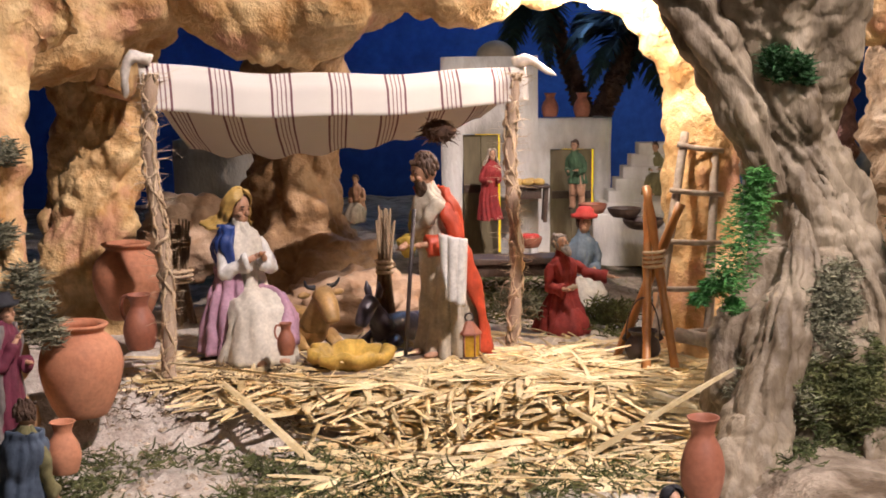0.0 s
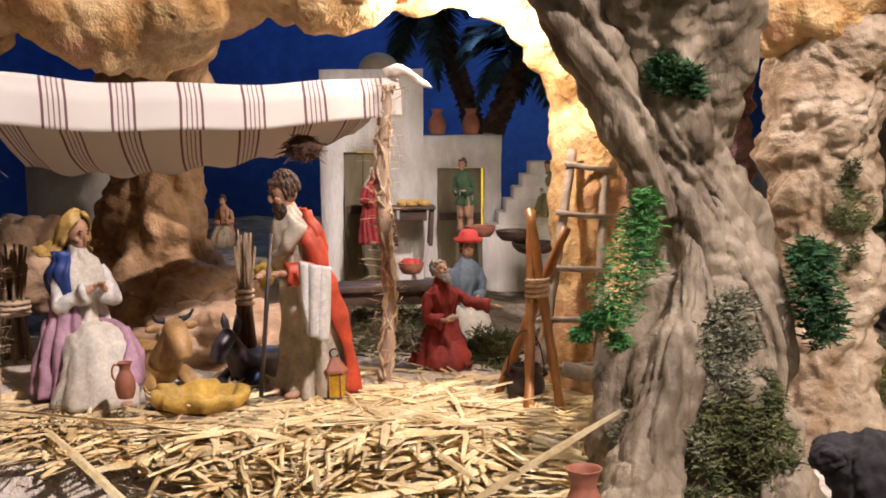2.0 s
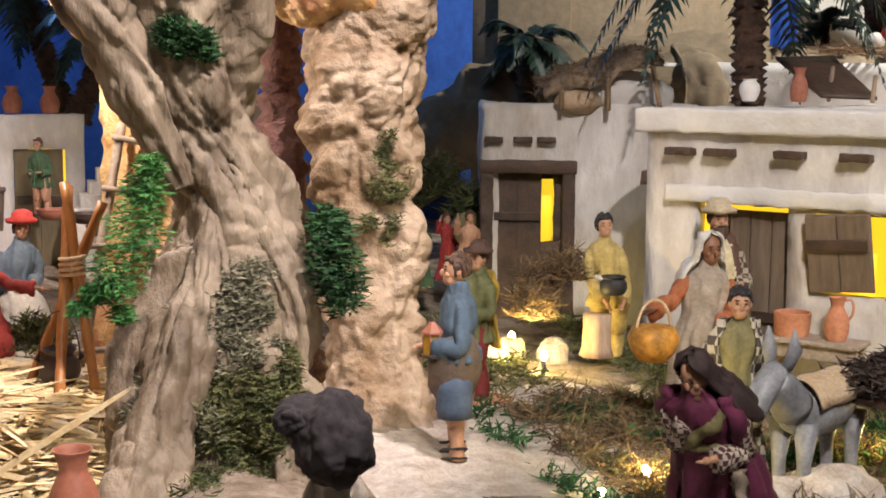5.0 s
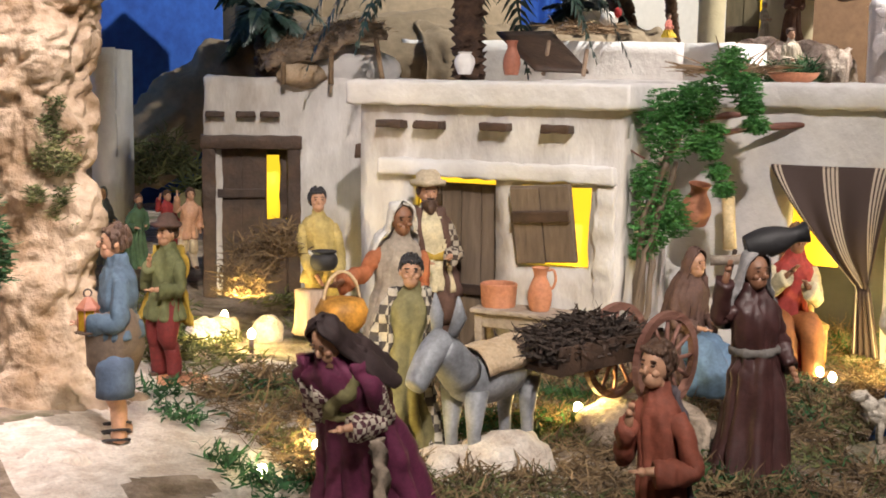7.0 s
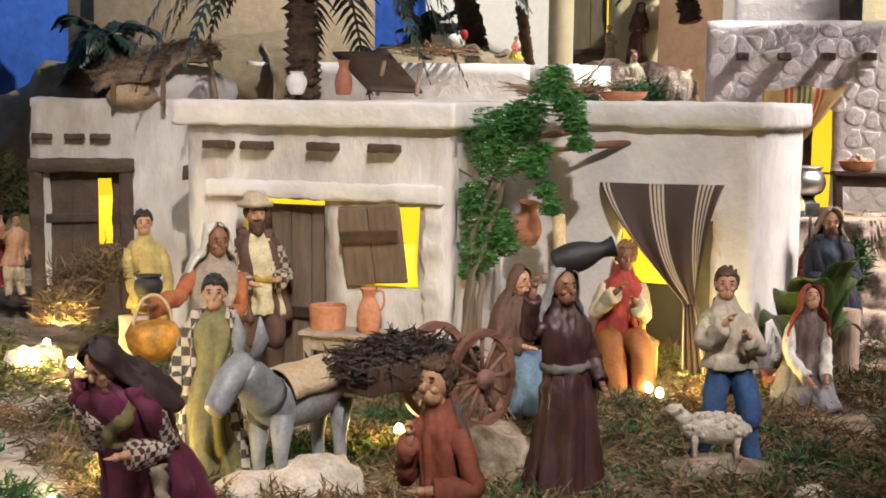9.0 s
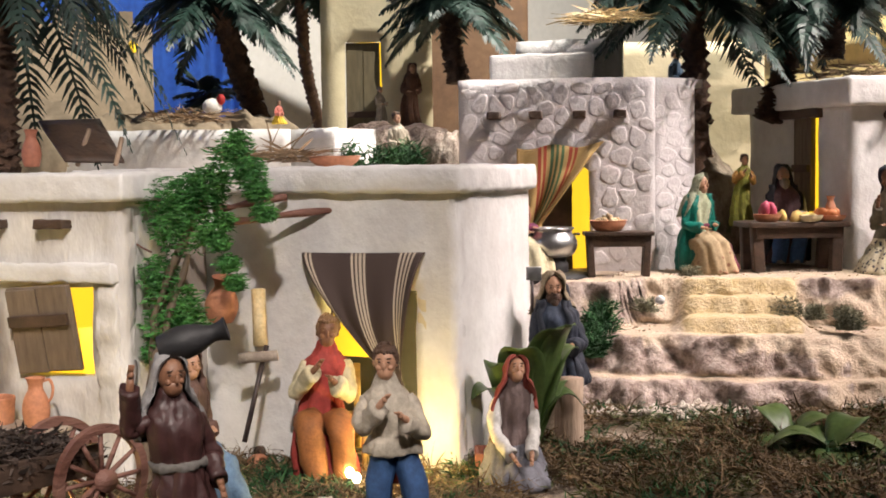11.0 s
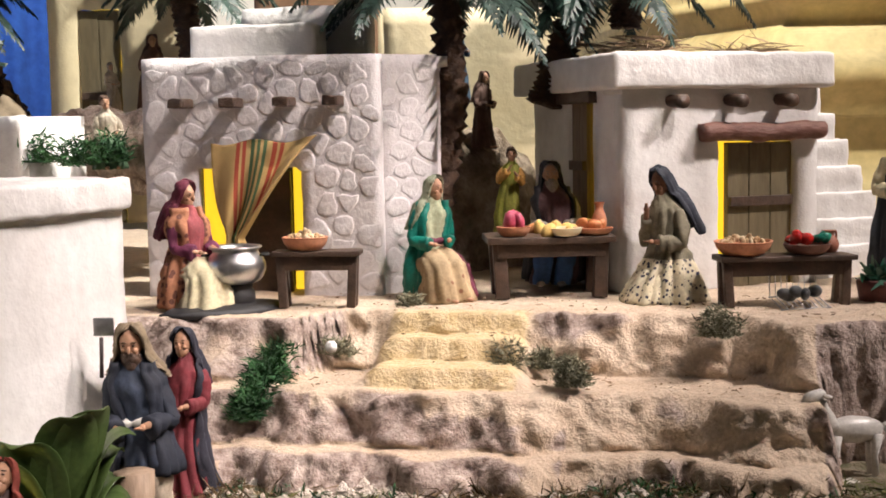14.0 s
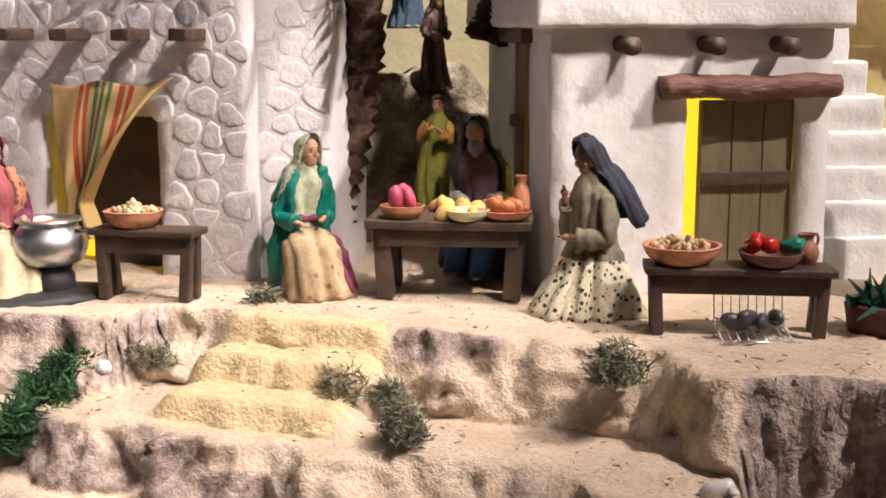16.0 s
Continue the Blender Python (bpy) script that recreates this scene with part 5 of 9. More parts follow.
        for i in range(7):
            head((-0.036 + 0.012 * i, -0.036 + 0.004 * abs(i - 3), 0.052 + rng.uniform(-0.006, 0.004)), (0.009, 0.012, 0.011), 5, 7, 5)
    else:
        head((0, 0.010, 0.024), (0.050, 0.050, 0.050), 5, 14, 9)
        # veil: open at the face, falling over the shoulders
        rows = []
        for i, (z, r, oy, span) in enumerate(spline([(0.084, 0.010, 0.01, 180), (0.078, 0.040, 0.004, 165), (0.05, 0.059, 0.002, 138), (0.0, 0.066, 0.010, 126), (-0.05, 0.074, 0.020, 122), (-0.09, 0.100, 0.026, 112), (-0.09 - veil_len * 0.5, 0.124, 0.032, 100), (-0.09 - veil_len, 0.134, 0.046, 86)], 26)):
            w = min(1, max(0, (i - 8) / 8))
            out, inn = [], []
            for j in range(37):
                a = radians(90 - span + 2 * span * j / 36)
                f = 1 + (0.02 + 0.07 * w) * sharp(a, 13, ph) + 0.015 * math.sin(i * 1.3 + a * 3)
                for lst, g, dz in ((out, f, 0), (inn, f * 0.93, -0.003)):
                    lst.append(hm @ Vector((r * g * math.cos(a) * (1 - 0.05 * w), oy + r * g * 0.92 * math.sin(a), z + dz)))
            rows.append(out + inn[::-1])
        loft(bm, rows, 3)
    if hat:
        for row in loft(bm, [elliptic(0, 0, z, r, r, 24, 0.03, ph, 5) for z, r in ((0, 0.055), (0.004, 0.082), (0.012, 0.085), (0.016, 0.056), (0.045, 0.050), (0.06, 0.032), (0.064, 0.005))], 8):
            for v in row:
                v.co = hm @ (v.co + Vector((0, 0.008, 0.046)))
    for mi, spec in ((1, (cloak_span[0], cloak_span[1], 0.34 if pose_kind == "legs" else 0.02, top - 0.03, cloak_w) if cloak else None), (10, over[1:] if over else None)):
        if not spec:
            continue
        a0, a1, z0, z1, cw = spec
        rows = []
        for z in np.linspace(z0, z1, 34):
            rx, ry = float(np.interp(z, data[:, 0], data[:, 1])), float(np.interp(z, data[:, 0], data[:, 2]))
            rx, ry = max(rx, 0.075), max(ry, 0.055)
            out, inn = [], []
            fl = 0.05 + 0.14 * (1 - z / top)
            for j in range(43):
                a = radians(a0 + (a1 - a0) * j / 42 + 5 * math.sin(z * 16 + seed))
                f = cw + fl * sharp(a, 11, ph + z * 1.5) + 0.02 * math.sin(z * 30 + j * 0.6)
                for lst, g in ((out, f), (inn, f - 0.08)):
                    lst.append((rx * wide * g * math.cos(a), bend(z) + ry * wide * g * math.sin(a) + 0.004, z - low(z)))
            rows.append(out + inn[::-1])
        loft(bm, rows, mi)
    bm.normal_update()
    bare = {v for f in bm.faces if f.material_index in (2, 5) for v in f.verts}
    off = Vector((seed * 2.3, seed, 0))
    moves = []
    for v in bm.verts:
        if v in bare:
            moves.append(noise.noise_vector(v.co * 40 + off) * 0.0025)
            continue
        q = Vector((v.co.x * 13, v.co.y * 13, v.co.z * 4.5 + v.co.x * 5)) + off
        q += noise.noise_vector(q * 0.6) * 0.5
        moves.append(v.normal * (ridge(q, 1.0) * 0.0115 + ridge(q, 2.5) * 0.0065) + noise.noise_vector(v.co * 14 + off) * 0.005)
    for v, mv in zip(bm.verts, moves):
        v.co += mv
    # the weight rests on one hip and the shoulders turn a little
    side = 1 if seed % 2 else -1
    for v in bm.verts:
        z = min(1.0, max(0.0, v.co.z))
        tw = radians(9 * side) * (z - 0.45)
        v.co = Vector((v.co.x * math.cos(tw) - v.co.y * math.sin(tw) + side * 0.022 * math.sin(z * 5.2), v.co.x * math.sin(tw) + v.co.y * math.cos(tw), v.co.z)) * h
    ob = obj(name, bm, mats)
    ob.matrix_world = pose(*base, 0, 0, yaw)
    return tagged(ob, label, "figurine", group)


def moss_on(name, label, ob, spots, mat, per=5, length=0.010, width=0.0007, seed=1, category="lichen", up=0.2, kink=0.9):
    """Short growth rooted on a surface near the given points (point, radius)."""
    rng = random.Random(seed)
    pts, faces = [], []
    me = ob.data
    for at, r in spots:
        c = Vector(at)
        for v in me.vertices:
            d = (v.co - c).length
            if d > r * 1.5:
                continue
            k = 1 - d / (r * 1.5) + 0.55 * noise.noise(v.co * 55)
            if k < 0.25:
                continue
            for _ in range(per):
                p = v.co + Vector((rng.gauss(0, 0.002), rng.gauss(0, 0.002), rng.gauss(0, 0.002))) + v.normal * rng.uniform(-0.001, 0.006) * k
                blades(pts, faces, p, 1, 0.0005, length * rng.uniform(0.5, 1.1), width, rng, up, kink)
    return tagged(raw_mesh(name, pts, faces, mat), label, category, kind="stuff")


def jar(name, label, base, r, h, profile="belly", mat="clay", handle=False, yaw=0, group="", tilt=0, category="jar"):
    shapes = {
        "belly": [(0.5, 0), (0.62, 0.03), (0.82, 0.22), (0.98, 0.45), (1.0, 0.6), (0.9, 0.76), (0.66, 0.88), (0.58, 0.92), (0.62, 0.95), (0.70, 0.98), (0.69, 1.0), (0.56, 1.0), (0.5, 0.95), (0.54, 0.9), (0.5, 0.8)],
        "jug": [(0.72, 0), (0.78, 0.02), (0.95, 0.2), (1.0, 0.38), (0.85, 0.58), (0.58, 0.74), (0.52, 0.82), (0.62, 0.94), (0.74, 1.0), (0.66, 1.0), (0.5, 0.9), (0.44, 0.8)],
        "bowl": [(0.55, 0), (0.7, 0.08), (0.92, 0.5), (1.0, 0.9), (1.03, 0.97), (0.99, 1.0), (0.93, 0.97), (0.86, 0.6), (0.6, 0.25), (0.1, 0.2)],
        "basin": [(0.85, 0), (0.9, 0.04), (0.97, 0.7), (1.0, 0.97), (0.96, 1.0), (0.91, 0.96), (0.86, 0.3), (0.1, 0.25)],
        "pot": [(0.6, 0), (0.75, 0.03), (0.95, 0.25), (1.0, 0.45), (0.95, 0.68), (0.8, 0.82), (0.78, 0.86), (0.9, 0.93), (0.92, 1.0), (0.86, 1.0), (0.74, 0.9), (0.6, 0.7), (0.1, 0.6)],
    }
    t = thing(name, label, category, group, pose(*base, tilt, 0, yaw))
    bm = bmesh.new()
    lathe(bm, [(a * r, b * h) for a, b in spline(shapes[profile], 34)], 36)
    for v in bm.verts:
        v.co += noise.noise_vector(v.co * 30 + Vector((r * 90, 0, 0))) * r * 0.03
    part("body", bm, M[mat], t)
    if handle:
        bm = bmesh.new()
        tube(bm, spline([(r * 0.6, 0, h * 0.93), (r * 1.05, 0, h * 0.95), (r * 1.25, 0, h * 0.78), (r * 1.15, 0, h * 0.6), (r * 0.9, 0, h * 0.5)], 14), r * 0.11, 8)
        part("handle", bm, M[mat], t)
    return t


def blades(bm_pts, faces, at, n, r, length, width, rng, up=0.6, kink=0.5):
    """Adds n bent blades round a point to raw vertex and face lists."""
    for _ in range(n):
        a, d = rng.uniform(0, 2 * math.pi), math.sqrt(rng.random()) * r
        p = Vector(at) + Vector((math.cos(a) * d, math.sin(a) * d, rng.uniform(0, r * 0.25)))
        w = Vector((rng.gauss(0, 1), rng.gauss(0, 1), abs(rng.gauss(0, 1)) * up + 0.1)).normalized()
        l = length * rng.uniform(0.5, 1.3)
        side = w.cross(Vector((rng.gauss(0, 1), rng.gauss(0, 1), rng.gauss(0, 1)))).normalized() * width * rng.uniform(0.6, 1.3)
        k = len(bm_pts)
        q = p + w * l * 0.5
        w2 = (w + Vector((rng.gauss(0, kink), rng.gauss(0, kink), rng.gauss(-0.15, kink * 0.6)))).normalized()
        e = q + w2 * l * 0.5
        bm_pts.extend([p - side * 0.6, p + side * 0.6, q - side, q + side, e - side * 0.3, e + side * 0.3])
        faces.extend([(k, k + 1, k + 3, k + 2), (k + 2, k + 3, k + 5, k + 4)])


def raw_mesh(name, pts, faces, mat, parent=None):
    me = bpy.data.meshes.new(name)
    me.from_pydata([tuple(p) for p in pts], [], faces)
    me.materials.append(M[mat] if isinstance(mat, str) else mat)
    ob = new(name, me)
    if parent:
        ob.parent = parent
    return ob


def tuft(name, label, spots, mat, n=120, length=0.012, width=0.0008, seed=1, up=0.7, kink=0.6, kind="stuff", category="moss", flat=False):
    """A mossy growth of many blades; spots: (point, radius)."""
    rng = random.Random(seed)
    pts, faces = [], []
    for at, r in spots:
        if flat:
            blades(pts, faces, at, int(n), r, length, width, rng, up, kink)
            continue
        for _ in range(int(n * 1.5)):
            d = Vector((rng.gauss(0, 1), rng.gauss(0, 1), rng.gauss(0, 1))).normalized() * r * rng.random() ** 0.45
            d.z = max(d.z, -r * 0.3) if up > 0.5 else d.z
            blades(pts, faces, Vector(at) + d, 1, 0.001, length, width, rng, up, kink)
    return tagged(raw_mesh(name, pts, faces, mat), label, category, kind=kind)


def palm_tree(label, base, top, r0, r1, fronds, length, seed, mat="palm_trunk", droop=0.9, crown=True):
    t = thing("palm_tree", label, "palm tree", "palms")
    rng = random.Random(seed)
    b, e = Vector(base), Vector(top)
    mid = (b + e) / 2 + Vector((rng.uniform(-1, 1), rng.uniform(-1, 1), 0)) * (e - b).length * 0.05
    rows = 64
    path = spline([b, mid, e], rows)
    bm = bmesh.new()
    rad = [np.interp(i, [0, rows - 1], [r0, r1]) * (1.24 if i % 2 else 0.84) for i in range(rows)]
    tube(bm, path, rad, 14)
    for v in bm.verts:
        v.co += noise.noise_vector(v.co * 140) * r0 * 0.38
    part("trunk", bm, M[mat], t)
    if not crown:
        return t
    for f in range(fronds):
        a = 2 * math.pi * f / fronds + rng.uniform(-0.25, 0.25)
        rise = rng.uniform(-0.45, 1.0)
        l = length * rng.uniform(0.8, 1.1)
        out = Vector((math.cos(a), math.sin(a), 0))
        pts, faces = [], []
        prev = None
        steps = 20
        spine = []
        for i in range(steps):
            u = i / (steps - 1)
            spine.append(e + out * l * u * (1 - 0.25 * u * max(0, rise)) + Vector((0, 0, l * (rise * u - droop * u * u))))
        side0 = Vector((-out.y, out.x, 0))
        for i in range(steps - 1):
            k = len(pts)
            w = 0.004 * (1 - i / steps) + 0.001
            pts.extend([spine[i] - side0 * w, spine[i] + side0 * w, spine[i + 1] + side0 * w * 0.9, spine[i + 1] - side0 * w * 0.9])
            faces.append((k, k + 1, k + 2, k + 3))
            if i < 2:
                continue
            d = (spine[i + 1] - spine[i]).normalized()
            for s in (-1, 1):
                for sub in (0.0, 0.5):
                    p = spine[i].lerp(spine[i + 1], sub)
                    ll = l * 0.34 * math.sin(math.pi * min(1, (i + 1.5) / steps) ** 0.8) * rng.uniform(0.85, 1.1) + 0.004
                    dirv = (side0 * s * 0.75 + d * 0.65 + Vector((0, 0, -0.22 + rng.uniform(-0.25, 0.25)))).normalized()
                    tip = p + dirv * ll
                    wv = d * 0.0046
                    k = len(pts)
                    m1 = p.lerp(tip, 0.45) + Vector((0, 0, 0.004))
                    pts.extend([p - wv * 0.5, p + wv * 0.5, m1 + wv, m1 - wv, tip])
                    faces.extend([(k, k + 1, k + 2, k + 3), (k + 3, k + 2, k + 4)])
        raw_mesh("frond", pts, faces, "palm", t)
    return t


def table(name, label, m, w, d, h, mat="wood_dark", leg=0.014, category="table", thick=0.008, leg_mat=None):
    """Local x = width, y = depth; m places the middle of the floor under it."""
    t = thing(name, label, category, at=m)
    bm = bmesh.new()
    slab(bm, -w / 2, w / 2, -d / 2, d / 2, h - thick, h, 0, 0.0012)
    roughen(bm, 0.02, 0.0008, 50, w * 90)
    part("tabletop", bm, M[mat], t)
    bm = bmesh.new()
    slab(bm, -w / 2 + 0.012, w / 2 - 0.012, -d / 2 + 0.006, -d / 2 + 0.011, h - thick - 0.016, h - thick, 0, 0.0008)
    part("apron", bm, M[mat], t)
    for x in (-1, 1):
        for y in (-1, 1):
            bm = bmesh.new()
            box(bm, pose(x * (w / 2 - leg), y * (d / 2 - leg), (h - thick) / 2, y * 3, x * 3, 0), (leg, leg, h - thick), 0, 0.0012)
            part("leg", bm, M[leg_mat or mat], t)
    return t


def sheep(label, base, l, yaw, seed=1, name="sheep"):
    mats = [surface("fleece", (0.46, 0.41, 0.33), (0.66, 0.61, 0.52), 0.95, 90, 1.0, 260, bump_size=0.003) if "fleece" not in M else M["fleece"]]
    M["fleece"] = mats[0]
    t = thing(name, label, "sheep", "sheep", pose(*base, 0, 0, yaw))
    rng = random.Random(seed)
    bm = bmesh.new()
    ball(bm, (0, 0, 0.42), (0.46, 0.20, 0.20), 0, 24, 16)
    for v in bm.verts:
        v.co += v.normal * 0.05 * noise.noise(v.co * 9 + Vector((seed, 0, 0)))
    for i in range(70):
        a, b = rng.uniform(0, 6.28), rng.uniform(-0.4, 1.4)
        ball(bm, (0.44 * math.cos(a) * math.cos(b), 0.2 * math.sin(a) * math.cos(b), 0.42 + 0.2 * math.sin(b)), rng.uniform(0.035, 0.055), 0, 7, 5)
    bmesh.ops.scale(bm, vec=(l, l, l), verts=bm.verts)
    part("body", bm, M["fleece"], t)
    bm = bmesh.new()
    tube(bm, [(0.36, 0, 0.5), (0.48, 0, 0.62)], [0.12, 0.09], 12)
    ball(bm, (0.54, 0, 0.66), (0.13, 0.075, 0.08), 0)
    for s in (-1, 1):
        ball(bm, (0.46, s * 0.10, 0.70), (0.03, 0.06, 0.02), 0, 8, 6)
    bmesh.ops.scale(bm, vec=(l, l, l), verts=bm.verts)
    part("head", bm, M["fleece"], t)
    for x in (-0.28, 0.26):
        for y in (-0.1, 0.1):
            bm = bmesh.new()
            tube(bm, [(x, y, 0.35), (x + 0.01, y, 0.18), (x, y, 0)], [0.055, 0.035, 0.04], 8)
            bmesh.ops.scale(bm, vec=(l, l, l), verts=bm.verts)
            part("leg", bm, M["fleece"], t)
    return t


def lamb_statue():
    """A slender glazed lamb on a small base."""
    bm = bmesh.new()
    ball(bm, (0, 0, 0.052), (0.030, 0.012, 0.013), 0, 18, 12)
    tube(bm, spline([(0.022, 0, 0.054), (0.032, 0, 0.070), (0.034, 0, 0.082)], 8), np.linspace(0.0095, 0.0065, 8), 12)
    ball(bm, (0.040, 0, 0.085), (0.0125, 0.006, 0.007), 0, 12, 8, pose(0, 0, 0, 0, 18, 0))
    for s in (-1, 1):
        ball(bm, (0.031, s * 0.009, 0.087), (0.004, 0.007, 0.002), 0, 8, 6)
    for x in (-0.020, 0.020):
        for y in (-0.006, 0.006):
            tube(bm, [(x, y, 0.048), (x + 0.002, y, 0.026), (x, y, 0.004)], [0.0060, 0.0034, 0.0030], 8)
    tube(bm, [(-0.030, 0, 0.056), (-0.036, 0, 0.046)], [0.004, 0.003], 8)
    ball(bm, (0, 0, 0.002), (0.036, 0.018, 0.004), 0, 18, 8)
    for v in bm.verts:
        v.co += noise.noise_vector(v.co * 160) * 0.0012
    ob = tagged(obj("lamb", bm, cloth("glazed_white", (0.62, 0.60, 0.56), 0.3, 0.1)), "slender white glazed lamb figure on a small base", "lamb", "sheep")
    ob.matrix_world = pose(2.165, 0.800, -0.056, 0, 0, 150)


def sheet_mesh(name, grid, mat, parent=None, thick=0.0012, uv=None, label=""):
    """A cloth from a grid of points, with thickness; uv(i, j) gives metres across and down."""
    bm = bmesh.new()
    lay = bm.loops.layers.uv.new("UVMap")
    nv, nu = len(grid), len(grid[0])
    rows = [[bm.verts.new(p) for p in r] for r in grid]
    back = []
    for i in range(nv):
        r = []
        for j in range(nu):
            a = Vector(grid[min(i + 1, nv - 1)][j]) - Vector(grid[max(i - 1, 0)][j])
            b = Vector(grid[i][min(j + 1, nu - 1)]) - Vector(grid[i][max(j - 1, 0)])
            nn = a.cross(b)
            r.append(bm.verts.new(Vector(grid[i][j]) + (nn.normalized() if nn.length > 1e-9 else Vector((0, 1, 0))) * thick))
        back.append(r)
    idx = {}
    for i in range(nv):
        for j in range(nu):
            idx[rows[i][j]] = idx[back[i][j]] = (i, j)

    def face(vs):
        f = bm.faces.new(vs)
        for lp in f.loops:
            i, j = idx[lp.vert]
            lp[lay].uv = uv(i, j) if uv else (j / (nu - 1), i / (nv - 1))

    for i in range(nv - 1):
        for j in range(nu - 1):
            face((rows[i][j], rows[i + 1][j], rows[i + 1][j + 1], rows[i][j + 1]))
            face((back[i][j], back[i][j + 1], back[i + 1][j + 1], back[i + 1][j]))
    for i in range(nv - 1):
        face((rows[i][0], back[i][0], back[i + 1][0], rows[i + 1][0]))
        face((rows[i][-1], rows[i + 1][-1], back[i + 1][-1], back[i][-1]))
    for j in range(nu - 1):
        face((rows[0][j], rows[0][j + 1], back[0][j + 1], back[0][j]))
        face((rows[-1][j], back[-1][j], back[-1][j + 1], rows[-1][j + 1]))
    return obj(name, bm, mat, parent, label)


def led(base, group="ground lights"):
    t = thing("led_light", "small warm lit bulb on a short stem", "light", group, pose(base[0], base[1], base[2] + 0.012))
    bm = bmesh.new()
    ball(bm, (0, 0, 0.009), (0.0042, 0.0042, 0.0055), 0, 12, 8)
    part("bulb", bm, M["lamp_glass"], t)
    bm = bmesh.new()
    tube(bm, [(0, 0, -0.018), (0, 0, 0.004)], [0.003, 0.0028], 8)
    part("socket", bm, M["iron"], t)


def gz(x, y):
    return ground_z(x, y) + lumps(x, y)



# ---- the stable: awning, figures, animals, straw ----
AWN_A, AWN_B = Vector((-0.292, 1.225, 0.312)), Vector((0.090, 1.375, 0.306))
M["awning"] = striped("striped_awning_cloth", (0.80, 0.75, 0.68),
                      [(0.012, 0.0145, (0.20, 0.09, 0.10)), (0.018, 0.0196, (0.30, 0.18, 0.18)), (0.0225, 0.0241, (0.30, 0.18, 0.18)), (0.027, 0.0286, (0.30, 0.18, 0.18)), (0.032, 0.0345, (0.20, 0.09, 0.10))], 0.0605)


def awning():
    t = thing("awning", "striped cream cloth awning with frayed edge on twig posts", "awning")
    along = (AWN_B - AWN_A)
    back = Vector((-along.y, along.x, 0)).normalized()
    nu, grid = 60, []
    length = along.length
    bl, br = Vector((-0.282, 1.402, 0.219)), Vector((0.047, 1.537, 0.242))
    rows = 34
    for i in range(rows):
        r = []
        for j in range(nu):
            u = j / (nu - 1)
            bar = AWN_A.lerp(AWN_B, u) + Vector((0, 0, -0.010 * math.sin(math.pi * u) + 0.0012 * math.sin(u * 17)))
            if i < 12:
                k = 1 - i / 11
                p = bar - back * (0.006 + 0.006 * k + 0.0012 * math.sin(u * 31 + k)) * min(1, k * 3) + Vector((0, 0, -k * (0.046 - 0.008 * u)))
            else:
                k = (i - 11) / (rows - 12)
                rear = bl.lerp(br, u) + Vector((0, 0, -0.020 * math.sin(math.pi * u ** 0.8)))
                p = bar.lerp(rear, k) + Vector((0, 0, -0.018 * math.sin(math.pi * k) * (0.4 + math.sin(math.pi * u))))
                p += Vector((0, 0, 0.003 * math.sin(u * 40) * k))
            p += noise.noise_vector(p * 18) * 0.0018
            r.append(p)
        grid.append(r)
    sheet_mesh("cloth", grid, M["awning"], t, 0.001, lambda i, j: (j / (nu - 1) * length * 1.0 + 0.005, i * 0.006))
    # tied corners
    for c, s in ((AWN_A, -1), (AWN_B, 1)):
        bm = bmesh.new()
        pts = spline([c + Vector((-0.012 * s, 0, 0.002)), c + Vector((0.004 * s, -0.006, 0.006)), c + Vector((0.018 * s if s > 0 else -0.012, -0.006, -0.002 if s > 0 else -0.012)), c + Vector((0.034 * s if s > 0 else -0.012, -0.004, -0.012 if s > 0 else -0.034))], 16)
        tube(bm, pts, np.interp(range(16), [0, 5, 8, 12, 15], [0.006, 0.006, 0.0045, 0.004, 0.001]), 16)
        for v in bm.verts:
            v.co += noise.noise_vector(v.co * 110) * 0.0025
        part("tied_corner", bm, cloth("awning_plain", (0.74, 0.68, 0.60)), t)
    # frayed threads
    rng = random.Random(4)
    pts, faces = [], []
    for _ in range(260):
        u = rng.random()
        p = AWN_A.lerp(AWN_B, u) - back * 0.008 + Vector((0, 0, -0.046 + 0.008 * u - 0.008 * math.sin(math.pi * u)))
        blades(pts, faces, p, 1, 0.002, rng.uniform(0.003, 0.012), 0.0002, rng, -0.6, 0.5)
    raw_mesh("frayed_threads", pts, faces, "rope", t)
    for base, top, sd in (((-0.271, 1.207, 0.0), AWN_A + Vector((0.012, -0.006, -0.012)), 1), ((0.074, 1.342, -0.005), AWN_B + Vector((-0.010, -0.008, -0.010)), 2)):
        bm = bmesh.new()
        b = Vector(base)
        path = spline([b, b.lerp(top, 0.35) + Vector((0.004, 0, 0)), b.lerp(top, 0.7) - Vector((0.005, 0, 0)), top], 40)
        tube(bm, path, [0.0062 + 0.0011 * math.sin(i * 0.9 + sd) for i in range(40)], 12)
        for v in bm.verts:
            v.co += noise.noise_vector(v.co * 80) * 0.0015
        post = part("post", bm, M["stick"], t)
        for n_wrap, q in enumerate((0, 0.9, 1.9, 2.6, 3.5, 4.4, 5.6)):
            bm = bmesh.new()
            turn = (0.16 + 0.10 * math.sin(q * 2.3)) * (1 if n_wrap % 3 else -1)
            hel = []
            for i in range(121):
                a = i * turn + q + 1.6 * noise.noise(Vector((i * 0.06, q, sd)))
                rr = 0.0068 + 0.0022 * noise.noise(Vector((i * 0.13, q * 3, sd)))
                hel.append(Vector(path[min(39, int(i * 39 / 120))]) + Vector((math.cos(a) * rr, math.sin(a) * rr, (i * 39 / 120 % 1) * (top.z - b.z) / 39)))
